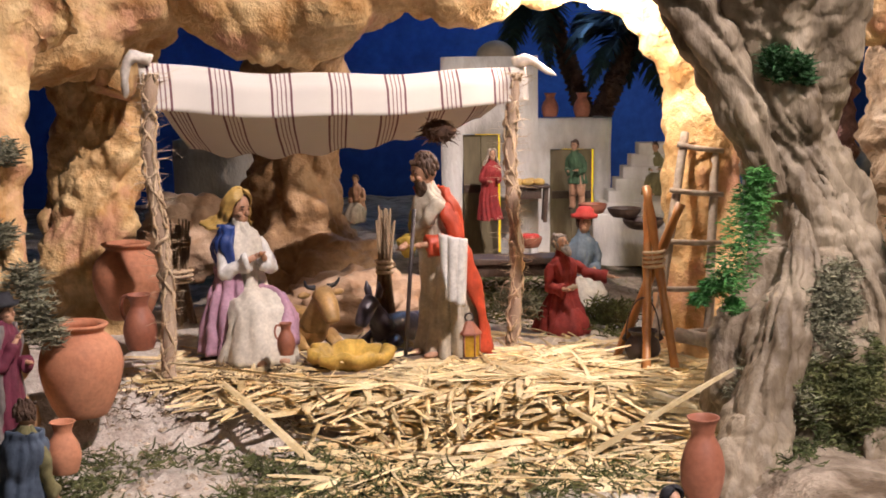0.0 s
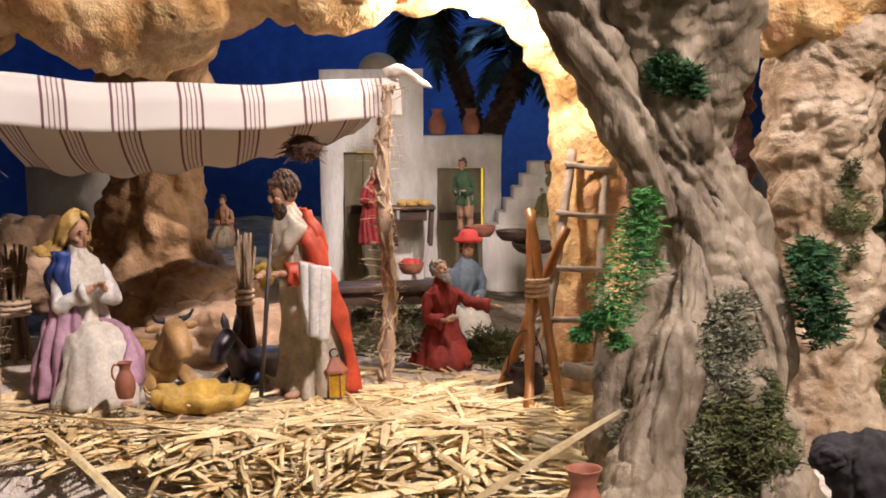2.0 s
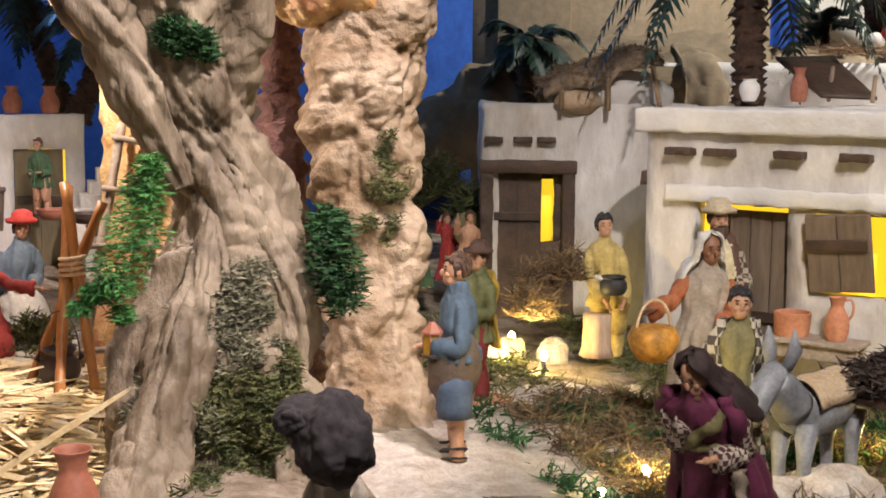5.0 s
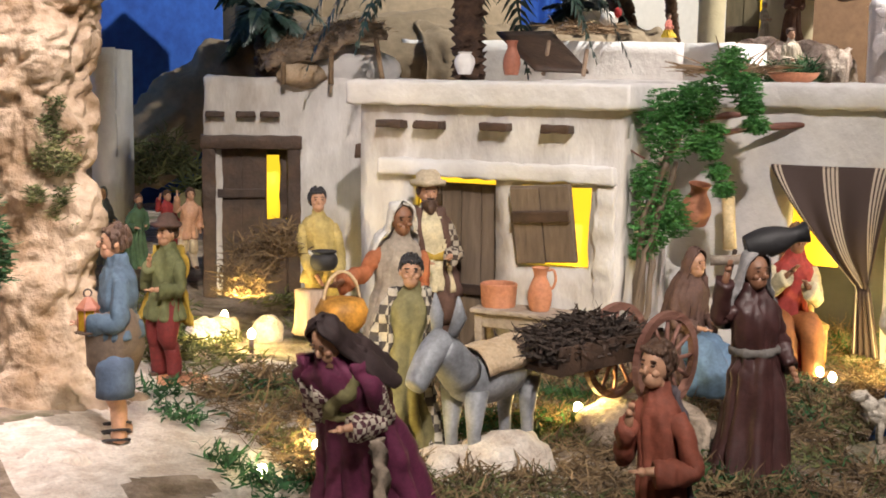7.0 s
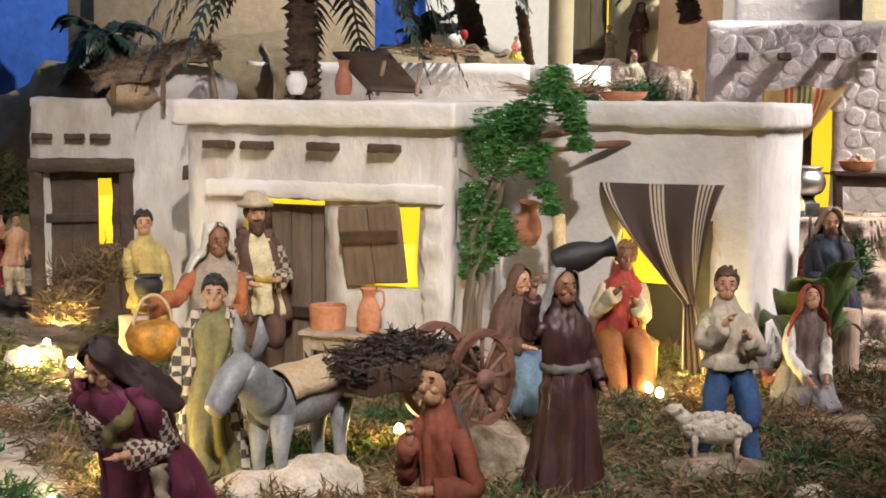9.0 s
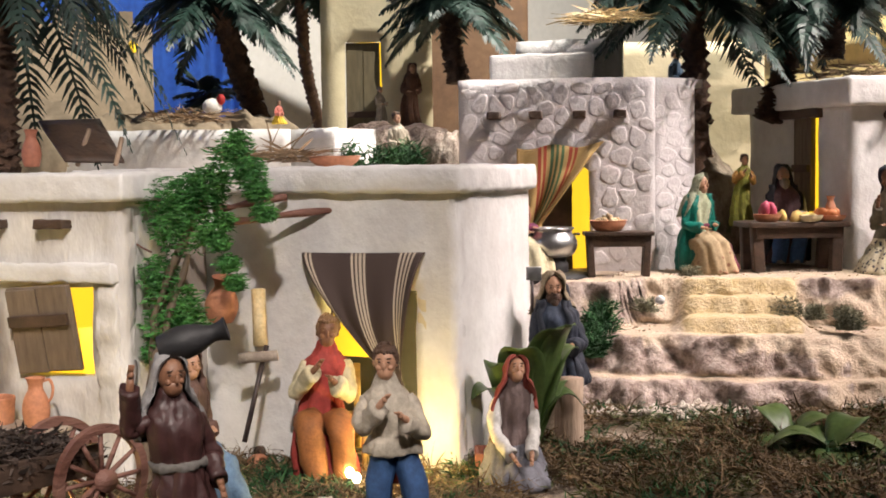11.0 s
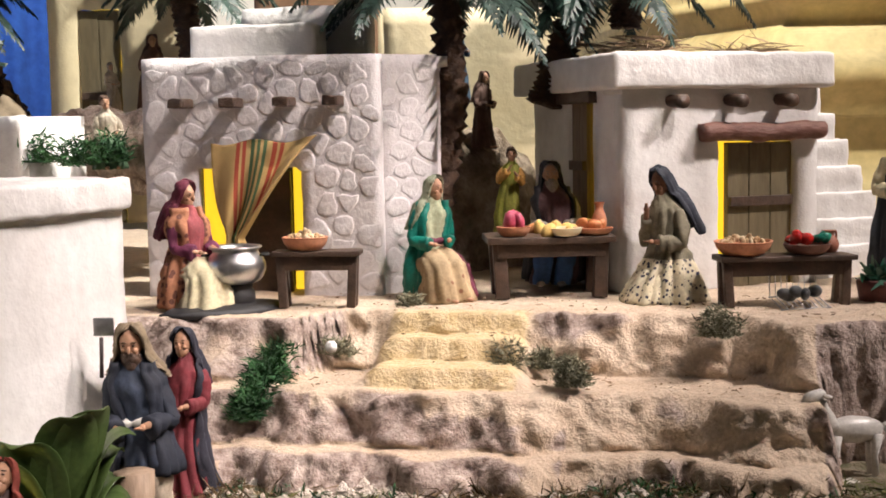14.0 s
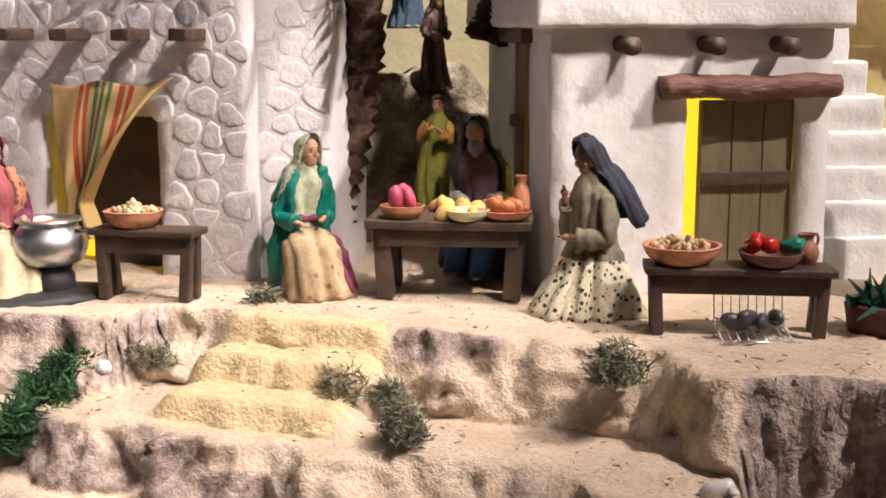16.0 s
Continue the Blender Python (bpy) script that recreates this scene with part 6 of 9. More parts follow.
            tube(bm, [p + noise.noise_vector(p * 150 + Vector((q, 0, 0))) * 0.002 for p in hel], [0.0012 + 0.0006 * math.sin(i * 0.9 + q) for i in range(121)], 5)
            part("raffia_strand", bm, M["rope"], post)
        pts, faces = [], []
        r2 = random.Random(sd)
        for i in range(40):
            blades(pts, faces, path[i], 12, 0.009, 0.024, 0.0003, r2, 0.0, 0.9)
        raw_mesh("fringe", pts, faces, "rope", post)


awning()

LILAC, BLUE_D = cloth("lilac", (0.42, 0.24, 0.32), 0.55), cloth("deep_blue", (0.02, 0.05, 0.20), 0.5)
WHITE_C, IVORY = cloth("white_cloth", (0.70, 0.68, 0.64), 0.6, 0.08), cloth("ivory", (0.62, 0.57, 0.48), 0.6, 0.1)
RED_C, GREY_C, BEIGE_C = cloth("orange_red", (0.50, 0.065, 0.025), 0.5), cloth("grey_beige", (0.46, 0.40, 0.31), 0.6), cloth("beige_cloth", (0.50, 0.42, 0.32))
GOLD_C, BROWN_C, WINE, NAVY = cloth("gold", (0.52, 0.34, 0.10), 0.5), cloth("brown_cloth", (0.11, 0.06, 0.045)), cloth("wine", (0.13, 0.018, 0.04)), cloth("navy", (0.022, 0.03, 0.06))
GREEN_C, OLIVE, TEAL, DENIM = cloth("green_cloth", (0.06, 0.12, 0.06)), cloth("olive", (0.20, 0.18, 0.08)), cloth("teal", (0.0, 0.16, 0.12), 0.5), cloth("denim", (0.035, 0.09, 0.22))
PURPLE, BLACK_C, RUST, PINK = cloth("purple_red", (0.13, 0.02, 0.06)), cloth("black_cloth", (0.015, 0.015, 0.02)), cloth("rust", (0.36, 0.12, 0.05)), cloth("pink", (0.55, 0.18, 0.14))
CREAM_C, BRICK_C = cloth("cream_cloth", (0.62, 0.55, 0.36)), cloth("brick", (0.28, 0.03, 0.025))

figure("figurine", "kneeling figurine in white dress with lilac and blue cloak", (-0.211, 1.296, 0.010), 0.212, 36, IVORY, "sit", cloak=BLUE_D, scarf=GOLD_C, hair="hair", arms="pray", sleeve=WHITE_C, lap=IVORY, seed=3, nod=18, turn=14, veil_len=0.03, wide=1.0, cloak_span=(62, 232), cloak_w=1.36, over=(LILAC, 150, 240, 0.02, 0.43, 1.56), lap_drape=(LILAC, 0.22, 0.86, -25, 70))
figure("figurine", "standing bearded figurine in grey robe and red cloak", (0.004, 1.290, 0.010), 0.218, -46, GREY_C, "stand", cloak=RED_C, arms="hold", sleeve=cloth("mustard", (0.42, 0.28, 0.04)), sleeve2=RED_C, beard=True, seed=5, nod=20, turn=-24, lean=0.12, cloak_span=(8, 172), cloak_w=1.40, sash=GREY_C, wide=1.0)
grid = []
for i in range(22):
    v = i / 21
    r = []
    for j in range(26):
        u = j / 25
        x = -0.002 + (0.024 - 0.006 * v) * u + 0.004 * v
        y = 1.233 - 0.006 * math.sin(math.pi * u) - 0.004 * math.sin(u * 16 + v * 2) * (0.4 + v) + 0.006 * u
        r.append(Vector((x, y, 0.142 - 0.066 * v - 0.010 * u * u * v - 0.006 * (1 - v) * u)))
    grid.append(r)
tagged(sheet_mesh("draped_cloth", grid, WHITE_C, None, 0.003), "white cloth draped over the figurine's forearm", "cloth")
bm = bmesh.new()
tube(bm, [(-0.038, 1.208, 0.025), (-0.028, 1.228, 0.167)], 0.0022, 8)
tagged(obj("walking_staff", bm, M["iron"]), "thin dark walking staff standing on the straw", "staff")
tagged(obj("base_board", boulder((0.004, 1.288, 0.003), 0.06, 0.06, 2, 3, (1.3, 0.8, 0.14)), M["wood"]), "flat brown base under the standing figurine", "base")
tagged(obj("base_board", boulder((-0.19, 1.275, 0.002), 0.06, 0.06, 3, 3, (1.3, 0.8, 0.16)), M["wood"]), "flat brown base under the kneeling figurine", "base")


def lantern(at, h, label):
    t = thing("lantern", label, "lantern", at=pose(*at))
    bm = bmesh.new()
    lathe(bm, [(0.30 * h, 0), (0.32 * h, 0.04 * h), (0.26 * h, 0.06 * h)], 6)
    part("base", bm, M["wood_dark"], t, smooth=False)
    bm = bmesh.new()
    lathe(bm, [(0.22 * h, 0.06 * h), (0.22 * h, 0.55 * h)], 6)
    part("glass", bm, cloth("amber_glass", (0.55, 0.32, 0.03), 0.2), t, smooth=False)
    bm = bmesh.new()
    lathe(bm, [(0.28 * h, 0.55 * h), (0.27 * h, 0.6 * h), (0.10 * h, 0.8 * h), (0.06 * h, 0.84 * h)], 6)
    part("cap", bm, M["clay_dark"] if h > 0.02 else M["iron"], t, smooth=False)
    bm = bmesh.new()
    tube(bm, [(0.09 * h * math.cos(a), 0, 0.92 * h + 0.09 * h * math.sin(a)) for a in np.linspace(0, 6.28, 14)], 0.02 * h, 6)
    part("ring", bm, M["iron"], t)
    for k in range(6):
        a = math.pi * k / 3
        bm = bmesh.new()
        tube(bm, [(0.235 * h * math.cos(a), 0.235 * h * math.sin(a), 0.05 * h), (0.235 * h * math.cos(a), 0.235 * h * math.sin(a), 0.56 * h)], 0.018 * h, 5)
        part("corner_post", bm, M["clay_dark"], t)


lantern((0.026, 1.258, 0.010), 0.046, "little brown lantern with amber glass at the figurine's feet")


def manger():
    t = thing("manger", "shallow golden manger with a crumpled yellow cloth rim", "manger", at=pose(-0.093, 1.228, 0.006))
    bm = bmesh.new()
    n = 60
    rings = []
    for r, z, f in ((0.026, 0.0, 0), (0.034, 0.006, 0.03), (0.041, 0.014, 0.05), (0.042, 0.021, 0.07), (0.037, 0.022, 0.06), (0.027, 0.012, 0.03), (0.012, 0.008, 0)):
        rings.append([(r * (1 + f * math.cos(9 * a + 1) + f * 0.6 * math.cos(14 * a)) * math.cos(a), r * 0.8 * (1 + f * math.cos(9 * a)) * math.sin(a), z + f * 0.03 * math.cos(7 * a)) for a in np.linspace(0, 2 * math.pi, n, endpoint=False)])
    loft(bm, rings)
    for v in bm.verts:
        v.co += noise.noise_vector(v.co * 60) * 0.005 + noise.noise_vector(v.co * 170) * 0.0025
    part("base", boulder((0, 0, -0.002), 0.05, 0.08, 6, 3, (1.25, 0.9, 0.16)), M["wood"], t)
    part("cloth_lining", bm, cloth("manger_yellow", (0.62, 0.40, 0.09), 0.45), t)


manger()


def lying_animal(name, label, at, l, yaw, mat, horns=False):
    t = thing(name, label, name, at=pose(*at, 0, 0, yaw))
    bm = bmesh.new()
    ball(bm, (-0.25, 0, 0.22), (0.5, 0.24, 0.22), 0, 20, 14)
    ball(bm, (-0.6, 0.03, 0.2), (0.24, 0.24, 0.2), 0)
    for s in (-1, 1):
        tube(bm, [(0.05, s * 0.2, 0.15), (0.3, s * 0.22, 0.06), (0.12, s * 0.22, 0.04)], [0.09, 0.06, 0.045], 10)
    bmesh.ops.scale(bm, vec=(l, l, l), verts=bm.verts)
    part("body", bm, mat, t)
    bm = bmesh.new()
    tube(bm, spline([(0.08, 0, 0.28), (0.25, 0, 0.5), (0.33, 0, 0.62)], 8), [0.17, 0.16, 0.145, 0.135, 0.125, 0.12, 0.115, 0.11], 14)
    tube(bm, spline([(0.30, 0, 0.66), (0.42, 0, 0.58), (0.52, 0, 0.44), (0.55, 0, 0.38)], 10), np.interp(range(10), [0, 4, 8, 9], [0.12, 0.105, 0.075, 0.05]), 14)
    bmesh.ops.scale(bm, vec=(l, l, l), verts=bm.verts)
    hd = part("head", bm, mat, t)
    for s in (-1, 1):
        bm = bmesh.new()
        if horns:
            tube(bm, spline([(0.28, s * 0.08, 0.73), (0.28, s * 0.17, 0.75), (0.31, s * 0.21, 0.82)], 8), np.linspace(0.034, 0.010, 8), 8)
        else:
            tube(bm, [(0.27, s * 0.07, 0.72), (0.27, s * 0.10, 0.82), (0.29, s * 0.10, 0.92)], [0.045, 0.05, 0.008], 8)
        bmesh.ops.scale(bm, vec=(l, l, l), verts=bm.verts)
        part("horn" if horns else "ear", bm, M["black"] if horns else mat, hd)
        if horns:
            bm = bmesh.new()
            ball(bm, (0.27 * l, s * 0.2 * l, 0.66 * l), (0.03 * l, 0.08 * l, 0.04 * l), 0, 8, 6)
            part("ear", bm, mat, hd)
    return t


lying_animal("cow", "small tan cow lying behind the manger", (-0.146, 1.352, 0.0), 0.100, -58, cloth("ox_tan", (0.45, 0.27, 0.10), 0.45), True)
lying_animal("donkey", "small dark grey donkey lying behind the manger", (-0.062, 1.352, 0.0), 0.085, -125, cloth("donkey_dark", (0.05, 0.04, 0.05), 0.35))


def stick_bundle(label, at, h, n, r, seed, mat="twig", lean=(0, 0)):
    t = thing("stick_bundle", label, "stick bundle", at=pose(*at))
    rng = random.Random(seed)
    for _ in range(n):
        a, d = rng.uniform(0, 6.28), rng.uniform(0, r)
        x, y = d * math.cos(a), d * math.sin(a)
        hh = h * rng.uniform(0.8, 1.08)
        bm = bmesh.new()
        tube(bm, [(x * 1.5, y * 1.5, 0), (x * 0.75, y * 0.75, hh * 0.5), (x * 1.5 + rng.gauss(0, 0.003), y * 1.5, hh)], [0.0022, 0.002, 0.0013], 6)
        part("stick", bm, M[mat], t)
    bm = bmesh.new()
    for z in (0.42, 0.47, 0.52):
        lathe(bm, [(r * 1.05, h * z), (r * 1.15, h * z + 0.002), (r * 1.05, h * z + 0.004)], 14)
    part("tie", bm, M["rope"], t)


stick_bundle("bundle of thin dry sticks tied with raffia", (-0.065, 1.376, 0.031), 0.115, 22, 0.009, 3)
stick_bundle("bundle of dry reeds leaning in the cave", (-0.299, 1.395, 0.023), 0.11, 26, 0.016, 5)

jar("clay_jar", "large terracotta jar with a round belly", (-0.325, 1.098, -0.002), 0.0365, 0.084, "belly", "clay", group="jars")
jar("clay_jar", "large terracotta jar behind the awning post", (-0.333, 1.307, 0.046), 0.036, 0.080, "belly", "clay", group="jars")
jar("clay_jug", "tall dark terracotta jug beside the large jars", (-0.299, 1.214, 0.033), 0.0165, 0.054, "jug", "clay_dark", True, 160, group="jars")
jar("clay_jug", "small brown jug next to the kneeling figurine", (-0.153, 1.194, 0.030), 0.0088, 0.031, "jug", "clay_dark", True, 200, group="jars")
jar("clay_jug", "tall red clay jug at the foot of the tree", (0.208, 0.981, -0.043), 0.018, 0.066, "jug", "clay_dark", False, 20, group="jars")
jar("clay_jug", "pinkish clay jug in front of the cave", (-0.309, 0.985, -0.018), 0.014, 0.042, "jug", "clay", group="jars")


def tripod():
    t = thing("tripod", "three brown canes tied together over a cooking pot", "tripod")
    top = Vector((0.222, 1.309, 0.100))
    for foot, end, sd in (((0.206, 1.250, -0.008), (0.222, 1.352, 0.172), 1), ((0.238, 1.262, -0.008), (0.218, 1.340, 0.176), 2), ((0.180, 1.300, -0.007), (0.251, 1.316, 0.160), 3)):
        bm = bmesh.new()
        a, b = Vector(foot), Vector(end)
        tube(bm, [a.lerp(b, i / 12) for i in range(13)], [0.0048 + 0.0006 * math.sin(i * 1.9 + sd) for i in range(13)], 12)
        c = part("cane", bm, M["cane"], t)
        bm = bmesh.new()
        d = (b - a).normalized()
        tube(bm, [b - d * 0.0002, b + d * 0.0006], 0.0044, 12)
        part("cut_end", bm, M["rope"], c)
    bm = bmesh.new()
    tube(bm, [top + Vector((math.cos(a) * 0.011, math.sin(a) * 0.010, 0.0008 * a - 0.008)) for a in np.linspace(0, 25, 120)], 0.0017, 6)
    part("lashing", bm, M["rope"], t)


tripod()


def kettle():
    at = Vector((0.208, 1.288, 0.014))
    t = thing("cooking_pot", "dark iron cooking pot hanging from the tripod", "cooking pot", at=Matrix.Translation(at))
    bm = bmesh.new()
    r, h = 0.0185, 0.034
    lathe(bm, [(a * r, b * h - h * 0.5) for a, b in spline([(0.2, 0), (0.7, 0.06), (0.98, 0.32), (1.0, 0.5), (0.9, 0.68), (0.7, 0.78), (0.66, 0.86), (0.8, 0.95), (0.82, 1.0), (0.76, 1.0), (0.6, 0.86), (0.1, 0.7)], 26)], 30)
    part("body", bm, M["iron"], t)
    bm = bmesh.new()
    tube(bm, [(0.018 * math.cos(a), 0, 0.006 + 0.045 * math.sin(a)) for a in np.linspace(0, math.pi, 18)], 0.0008, 6)
    part("wire_handle", bm, M["iron"], t)
    for s in (-1, 1):
        bm = bmesh.new()
        tube(bm, [(s * 0.017, 0, 0.006), (s * 0.0205, 0, 0.008), (s * 0.018, 0, 0.012)], 0.0018, 6)
        part("lug", bm, M["iron"], t)


kettle()


def ladder():
    t = thing("ladder", "rough wooden ladder with bound rungs leaning on the rock", "ladder")
    a0, a1 = Vector((0.228, 1.335, 0.004)), Vector((0.279, 1.443, 0.228))
    b0, b1 = Vector((0.290, 1.352, 0.004)), Vector((0.314, 1.443, 0.222))
    for a, b in ((a0, a1), (b0, b1)):
        bm = bmesh.new()
        tube(bm, [a.lerp(b, i / 14) + noise.noise_vector(a + Vector((i, 0, 0))) * 0.0015 for i in range(15)], 0.0050, 10)
        part("rail", bm, M["ladder"], t)
    for k in (0.06, 0.28, 0.52, 0.74, 0.94):
        bm = bmesh.new()
        p, q = a0.lerp(a1, 1 - k + 0.0), b0.lerp(b1, 1 - k)
        d = (q - p) * 0.22
        off = Vector((0, -0.007, 0))
        tube(bm, [p - d + off, p.lerp(q, 0.5) + off + Vector((0, 0, -0.001)), q + d + off], [0.0030, 0.0033, 0.0029], 9)
        part("rung", bm, M["ladder"], t)


ladder()
bm = bmesh.new()
tube(bm, [(0.251, 1.333, 0.016), (0.299, 1.332, 0.007)], 0.008, 10)
tagged(obj("log", bm, M["ladder"]), "short grey log lying at the foot of the ladder", "log")

# the lit bulb on its wire under the arch
t = thing("light_bulb", "bright white bulb on a thin wire under the rock arch", "light", at=Matrix.Translation((0.176, 1.445, 0.380)))
bm = bmesh.new()
ball(bm, (0, 0, 0), (0.010, 0.010, 0.012), 0)
part("bulb", bm, M["lamp_white"], t)
bm = bmesh.new()
tube(bm, [(0, 0, 0.012), (0, 0, 0.05)], 0.003, 8)
part("socket", bm, M["black"], t)
bm = bmesh.new()
tube(bm, spline([(0.004, 0, 0.02), (-0.03, 0, 0.0), (-0.07, 0.01, 0.004), (-0.11, 0.01, 0.03)], 20), 0.0006, 5)
part("wire", bm, M["black"], t)

# bystanders near the cave
figure("figurine", "kneeling bearded figurine in brick-red tunic with woven belt", (0.136, 1.432, 0.003), 0.150, 25, BRICK_C, "kneel", hair="hair_grey", beard=True, arms="outl", belt=BEIGE_C, seed=7, nod=-20, turn=10)
figure("figurine", "seated figurine in blue with a red hat", (0.176, 1.572, -0.010), 0.165, 10, cloth("pale_blue", (0.20, 0.27, 0.36)), "sit", hat=cloth("red_hat", (0.50, 0.05, 0.04)), arms="hold", lap=WHITE_C, seed=8)
figure("figurine", "standing figurine in green tunic before a far door", (0.204, 1.909, 0.089), 0.108, -30, GREEN_C, "legs", arms="hold", lap=M["skin"], seed=9)
figure("figurine", "far figurine in red and blue by a table", (0.071, 1.848, 0.083), 0.105, 20, cloth("red_cloth", (0.30, 0.03, 0.03)), "stand", scarf=BEIGE_C, arms="hold", seed=10)
figure("figurine", "bare-shouldered figurine sitting on the rock", (-0.116, 1.689, 0.101), 0.078, -20, M["skin"], "sit", arms="hold", lap=BEIGE_C, seed=11)
t = thing("fur_bundle", "brown fur bundle hanging under the awning", "bundle")
part("core", boulder((-0.003, 1.357, 0.237), 0.013, 0.2, 9, 3, (1.2, 0.8, 0.9)), cloth("brown_fur", (0.12, 0.065, 0.04), 0.9, 0.5), t)
pts, faces = [], []
rng = random.Random(19)
for _ in range(420):
    d = Vector((rng.gauss(0, 1.3), rng.gauss(0, 0.8), rng.gauss(0, 0.8))).normalized() * 0.014 * rng.random() ** 0.4
    blades(pts, faces, Vector((-0.003, 1.357, 0.237)) + d, 1, 0.001, 0.014, 0.0007, rng, -0.3, 0.6)
raw_mesh("fur", pts, faces, cloth("brown_fur", (0.12, 0.065, 0.04), 0.9, 0.5), t)
figure("figurine", "far figurine seated on a wall beside white steps", (0.331, 1.942, 0.110), 0.098, -20, OLIVE, "sit", arms="hold", seed=13)
figure("figurine", "dark-haired figurine in maroon and grey at the cave edge", (-0.357, 0.997, -0.004), 0.128, 75, WINE, "stand", cloak=cloth("grey_cloth", (0.16, 0.14, 0.13)), arms="chin", hat=BLACK_C, seed=14)
figure("figurine", "child figurine in blue vest seen from behind", (-0.292, 0.842, -0.05), 0.132, 165, OLIVE, "legs", cloak=cloth("slate_blue", (0.08, 0.11, 0.16)), hair="hair", arms="down", lap=BROWN_C, seed=15, cloak_span=(-80, 260))
figure("figurine", "bent figurine in black hood near the front edge", (0.148, 0.80, -0.06), 0.115, 30, BLACK_C, "kneel", scarf=BLACK_C, arms="hold", seed=16)
figure("figurine", "pale-coated figurine near the front edge", (0.352, 0.838, -0.065), 0.128, 150, cloth("pale_coat", (0.50, 0.45, 0.37)), "stand", hair="black", arms="down", seed=17, lean=0.12)
bm = boulder((0.350, 0.819, 0.063), 0.0235, 0.10, 4, 5, (1, 1, 1.15))
bm2 = boulder((0.337, 0.830, 0.074), 0.0175, 0.10, 6, 5, (1.1, 1, 0.8))
cap = bpy.data.meshes.new("cap")
bm2.to_mesh(cap)
bm2.free()
bm.from_mesh(cap)
for v in bm.verts:
    q = Vector((v.co.x * 420, v.co.y * 420, v.co.z * 120))
    v.co += noise.noise_vector(v.co * 110) * 0.0012 + noise.noise_vector(q) * 0.0008
tagged(obj("figurine", bm, cloth("dark_fur", (0.035, 0.03, 0.033), 0.9, 0.5)), "dark-haired figurine seen from behind at the front edge", "figurine", "painted figurines")
sheep("white lamb standing at the front edge", (-0.235, 0.90, -0.055), 0.045, 10, 3)


# far table, counters and stores behind the stable
table("table", "dark far table with food on it", pose(*(0.128, 1.867, 0.077), 0, 0, 0), 0.062, 0.04, 0.055, leg=0.006, thick=0.004)
bm = bmesh.new()
for k, (x, y) in enumerate(((-0.014, 0), (0.004, 0.004), (0.016, -0.002), (-0.002, -0.006))):
    ball(bm, Vector((0.128, 1.867, 0.077)) + Vector((x, y, 0.059)), (0.009, 0.009, 0.006), 0, 10, 7)
tagged(obj("bread", bm, GOLD_C), "brown loaves on the far table", "bread")
table("counter", "dark low counter behind the awning post", pose(*(0.101, 1.635, 0.009), 0, 0, 4), 0.16, 0.05, 0.050, leg=0.012, category="counter")
jar("bowl", "clay bowl of red fruit on the counter", Vector((0.115, 1.644, 0.069)) + Vector((0, 0, 0.0)), 0.016, 0.014, "bowl", "clay_dark", category="bowl")
bm = bmesh.new()
for k in range(9):
    a = k * 2.4
    ball(bm, Vector((0.115, 1.644, 0.069)) + Vector((0.008 * math.cos(a), 0.008 * math.sin(a), 0.013)), 0.0055, 0, 9, 6)
tagged(obj("fruit", bm, cloth("fruit_red", (0.45, 0.03, 0.02), 0.35)), "heap of red fruit in the bowl", "fruit")
for at, w, mm in (((0.217, 1.809, 0.095), 0.035, "clay_dark"), ((0.260, 1.788, 0.091), 0.04, "wood_dark"), ((0.285, 1.766, 0.077), 0.05, "wood_dark")):
    jar("basket", "shallow dark basket of goods on the far stall", at, w * 0.6, 0.014, "bowl", mm, category="basket", group="baskets")


def small_house(label, m, w, d, h, mat, door=None, dome=None, parapet=False):
    t = thing("small_house", label, "house", "far houses", at=m)
    bm = bmesh.new()
    wall_with_holes(bm, w, h, [(door[0], door[1], 0.0, door[2])] if door else [], 0.012)
    roughen(bm, 0.03, 0.0022, 22, w * 77)
    part("front_wall", bm, M[mat], t)
    for mm, ln in ((pose(w, 0.003, 0, 0, 0, 90), d), (pose(0, d, 0, 0, 0, -90), d - 0.003)):
        bm = bmesh.new()
        wall_with_holes(bm, ln, h - 0.001, [], 0.012, m=mm)
        part("side_wall", bm, M[mat], t)
    bm = bmesh.new()
    slab(bm, 0.001, w - 0.001, 0.003, d, h - 0.012, h - 0.003)
    part("roof", bm, M[mat], t)
    if door:
        plank_door(t, Matrix(), door[0] + 0.001, door[1] - 0.003, 0.0, door[2] - 0.001, "door", 0.008, (0.6,))
        # glowing slab behind the door in place of lamplight
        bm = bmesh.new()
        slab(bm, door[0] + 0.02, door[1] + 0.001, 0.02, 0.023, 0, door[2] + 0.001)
        part("interior_glow", bm, M["lit"], t)
    if dome:
        bm = bmesh.new()
        x, r = dome
        lathe(bm, [(r * math.cos(a), h + r * 0.9 * math.sin(a)) for a in np.linspace(0, 1.5, 10)], 24, (x, d * 0.4, -0.002))
        part("dome", bm, M["beige"], t)
    return t


small_house("tall far white house with a domed roof", frame_of((-0.001, 1.913, 0.048)[:2], (1, 0.0), 0.0), 0.147, 0.12, 0.322, "white_old", (0.032, 0.09, 0.205), (0.085, 0.03))
small_house("low far white house with a plank door", frame_of((0.127, 1.968, 0.040)[:2], (1, 0.02), 0.0), 0.138, 0.12, 0.226, "white_old", (0.042, 0.112, 0.178))
small_house("white block house behind the cave", frame_of((-0.393, 1.835, 0.063)[:2], (1, 0.05), 0.0), 0.115, 0.1, 0.205, "white_old")
small_house("narrow white house seen past the pillar", frame_of((0.482, 2.010, 0.041)[:2], (0.94, -0.32), 0.0), 0.075, 0.1, 0.252, "white_old", (0.02, 0.05, 0.16))
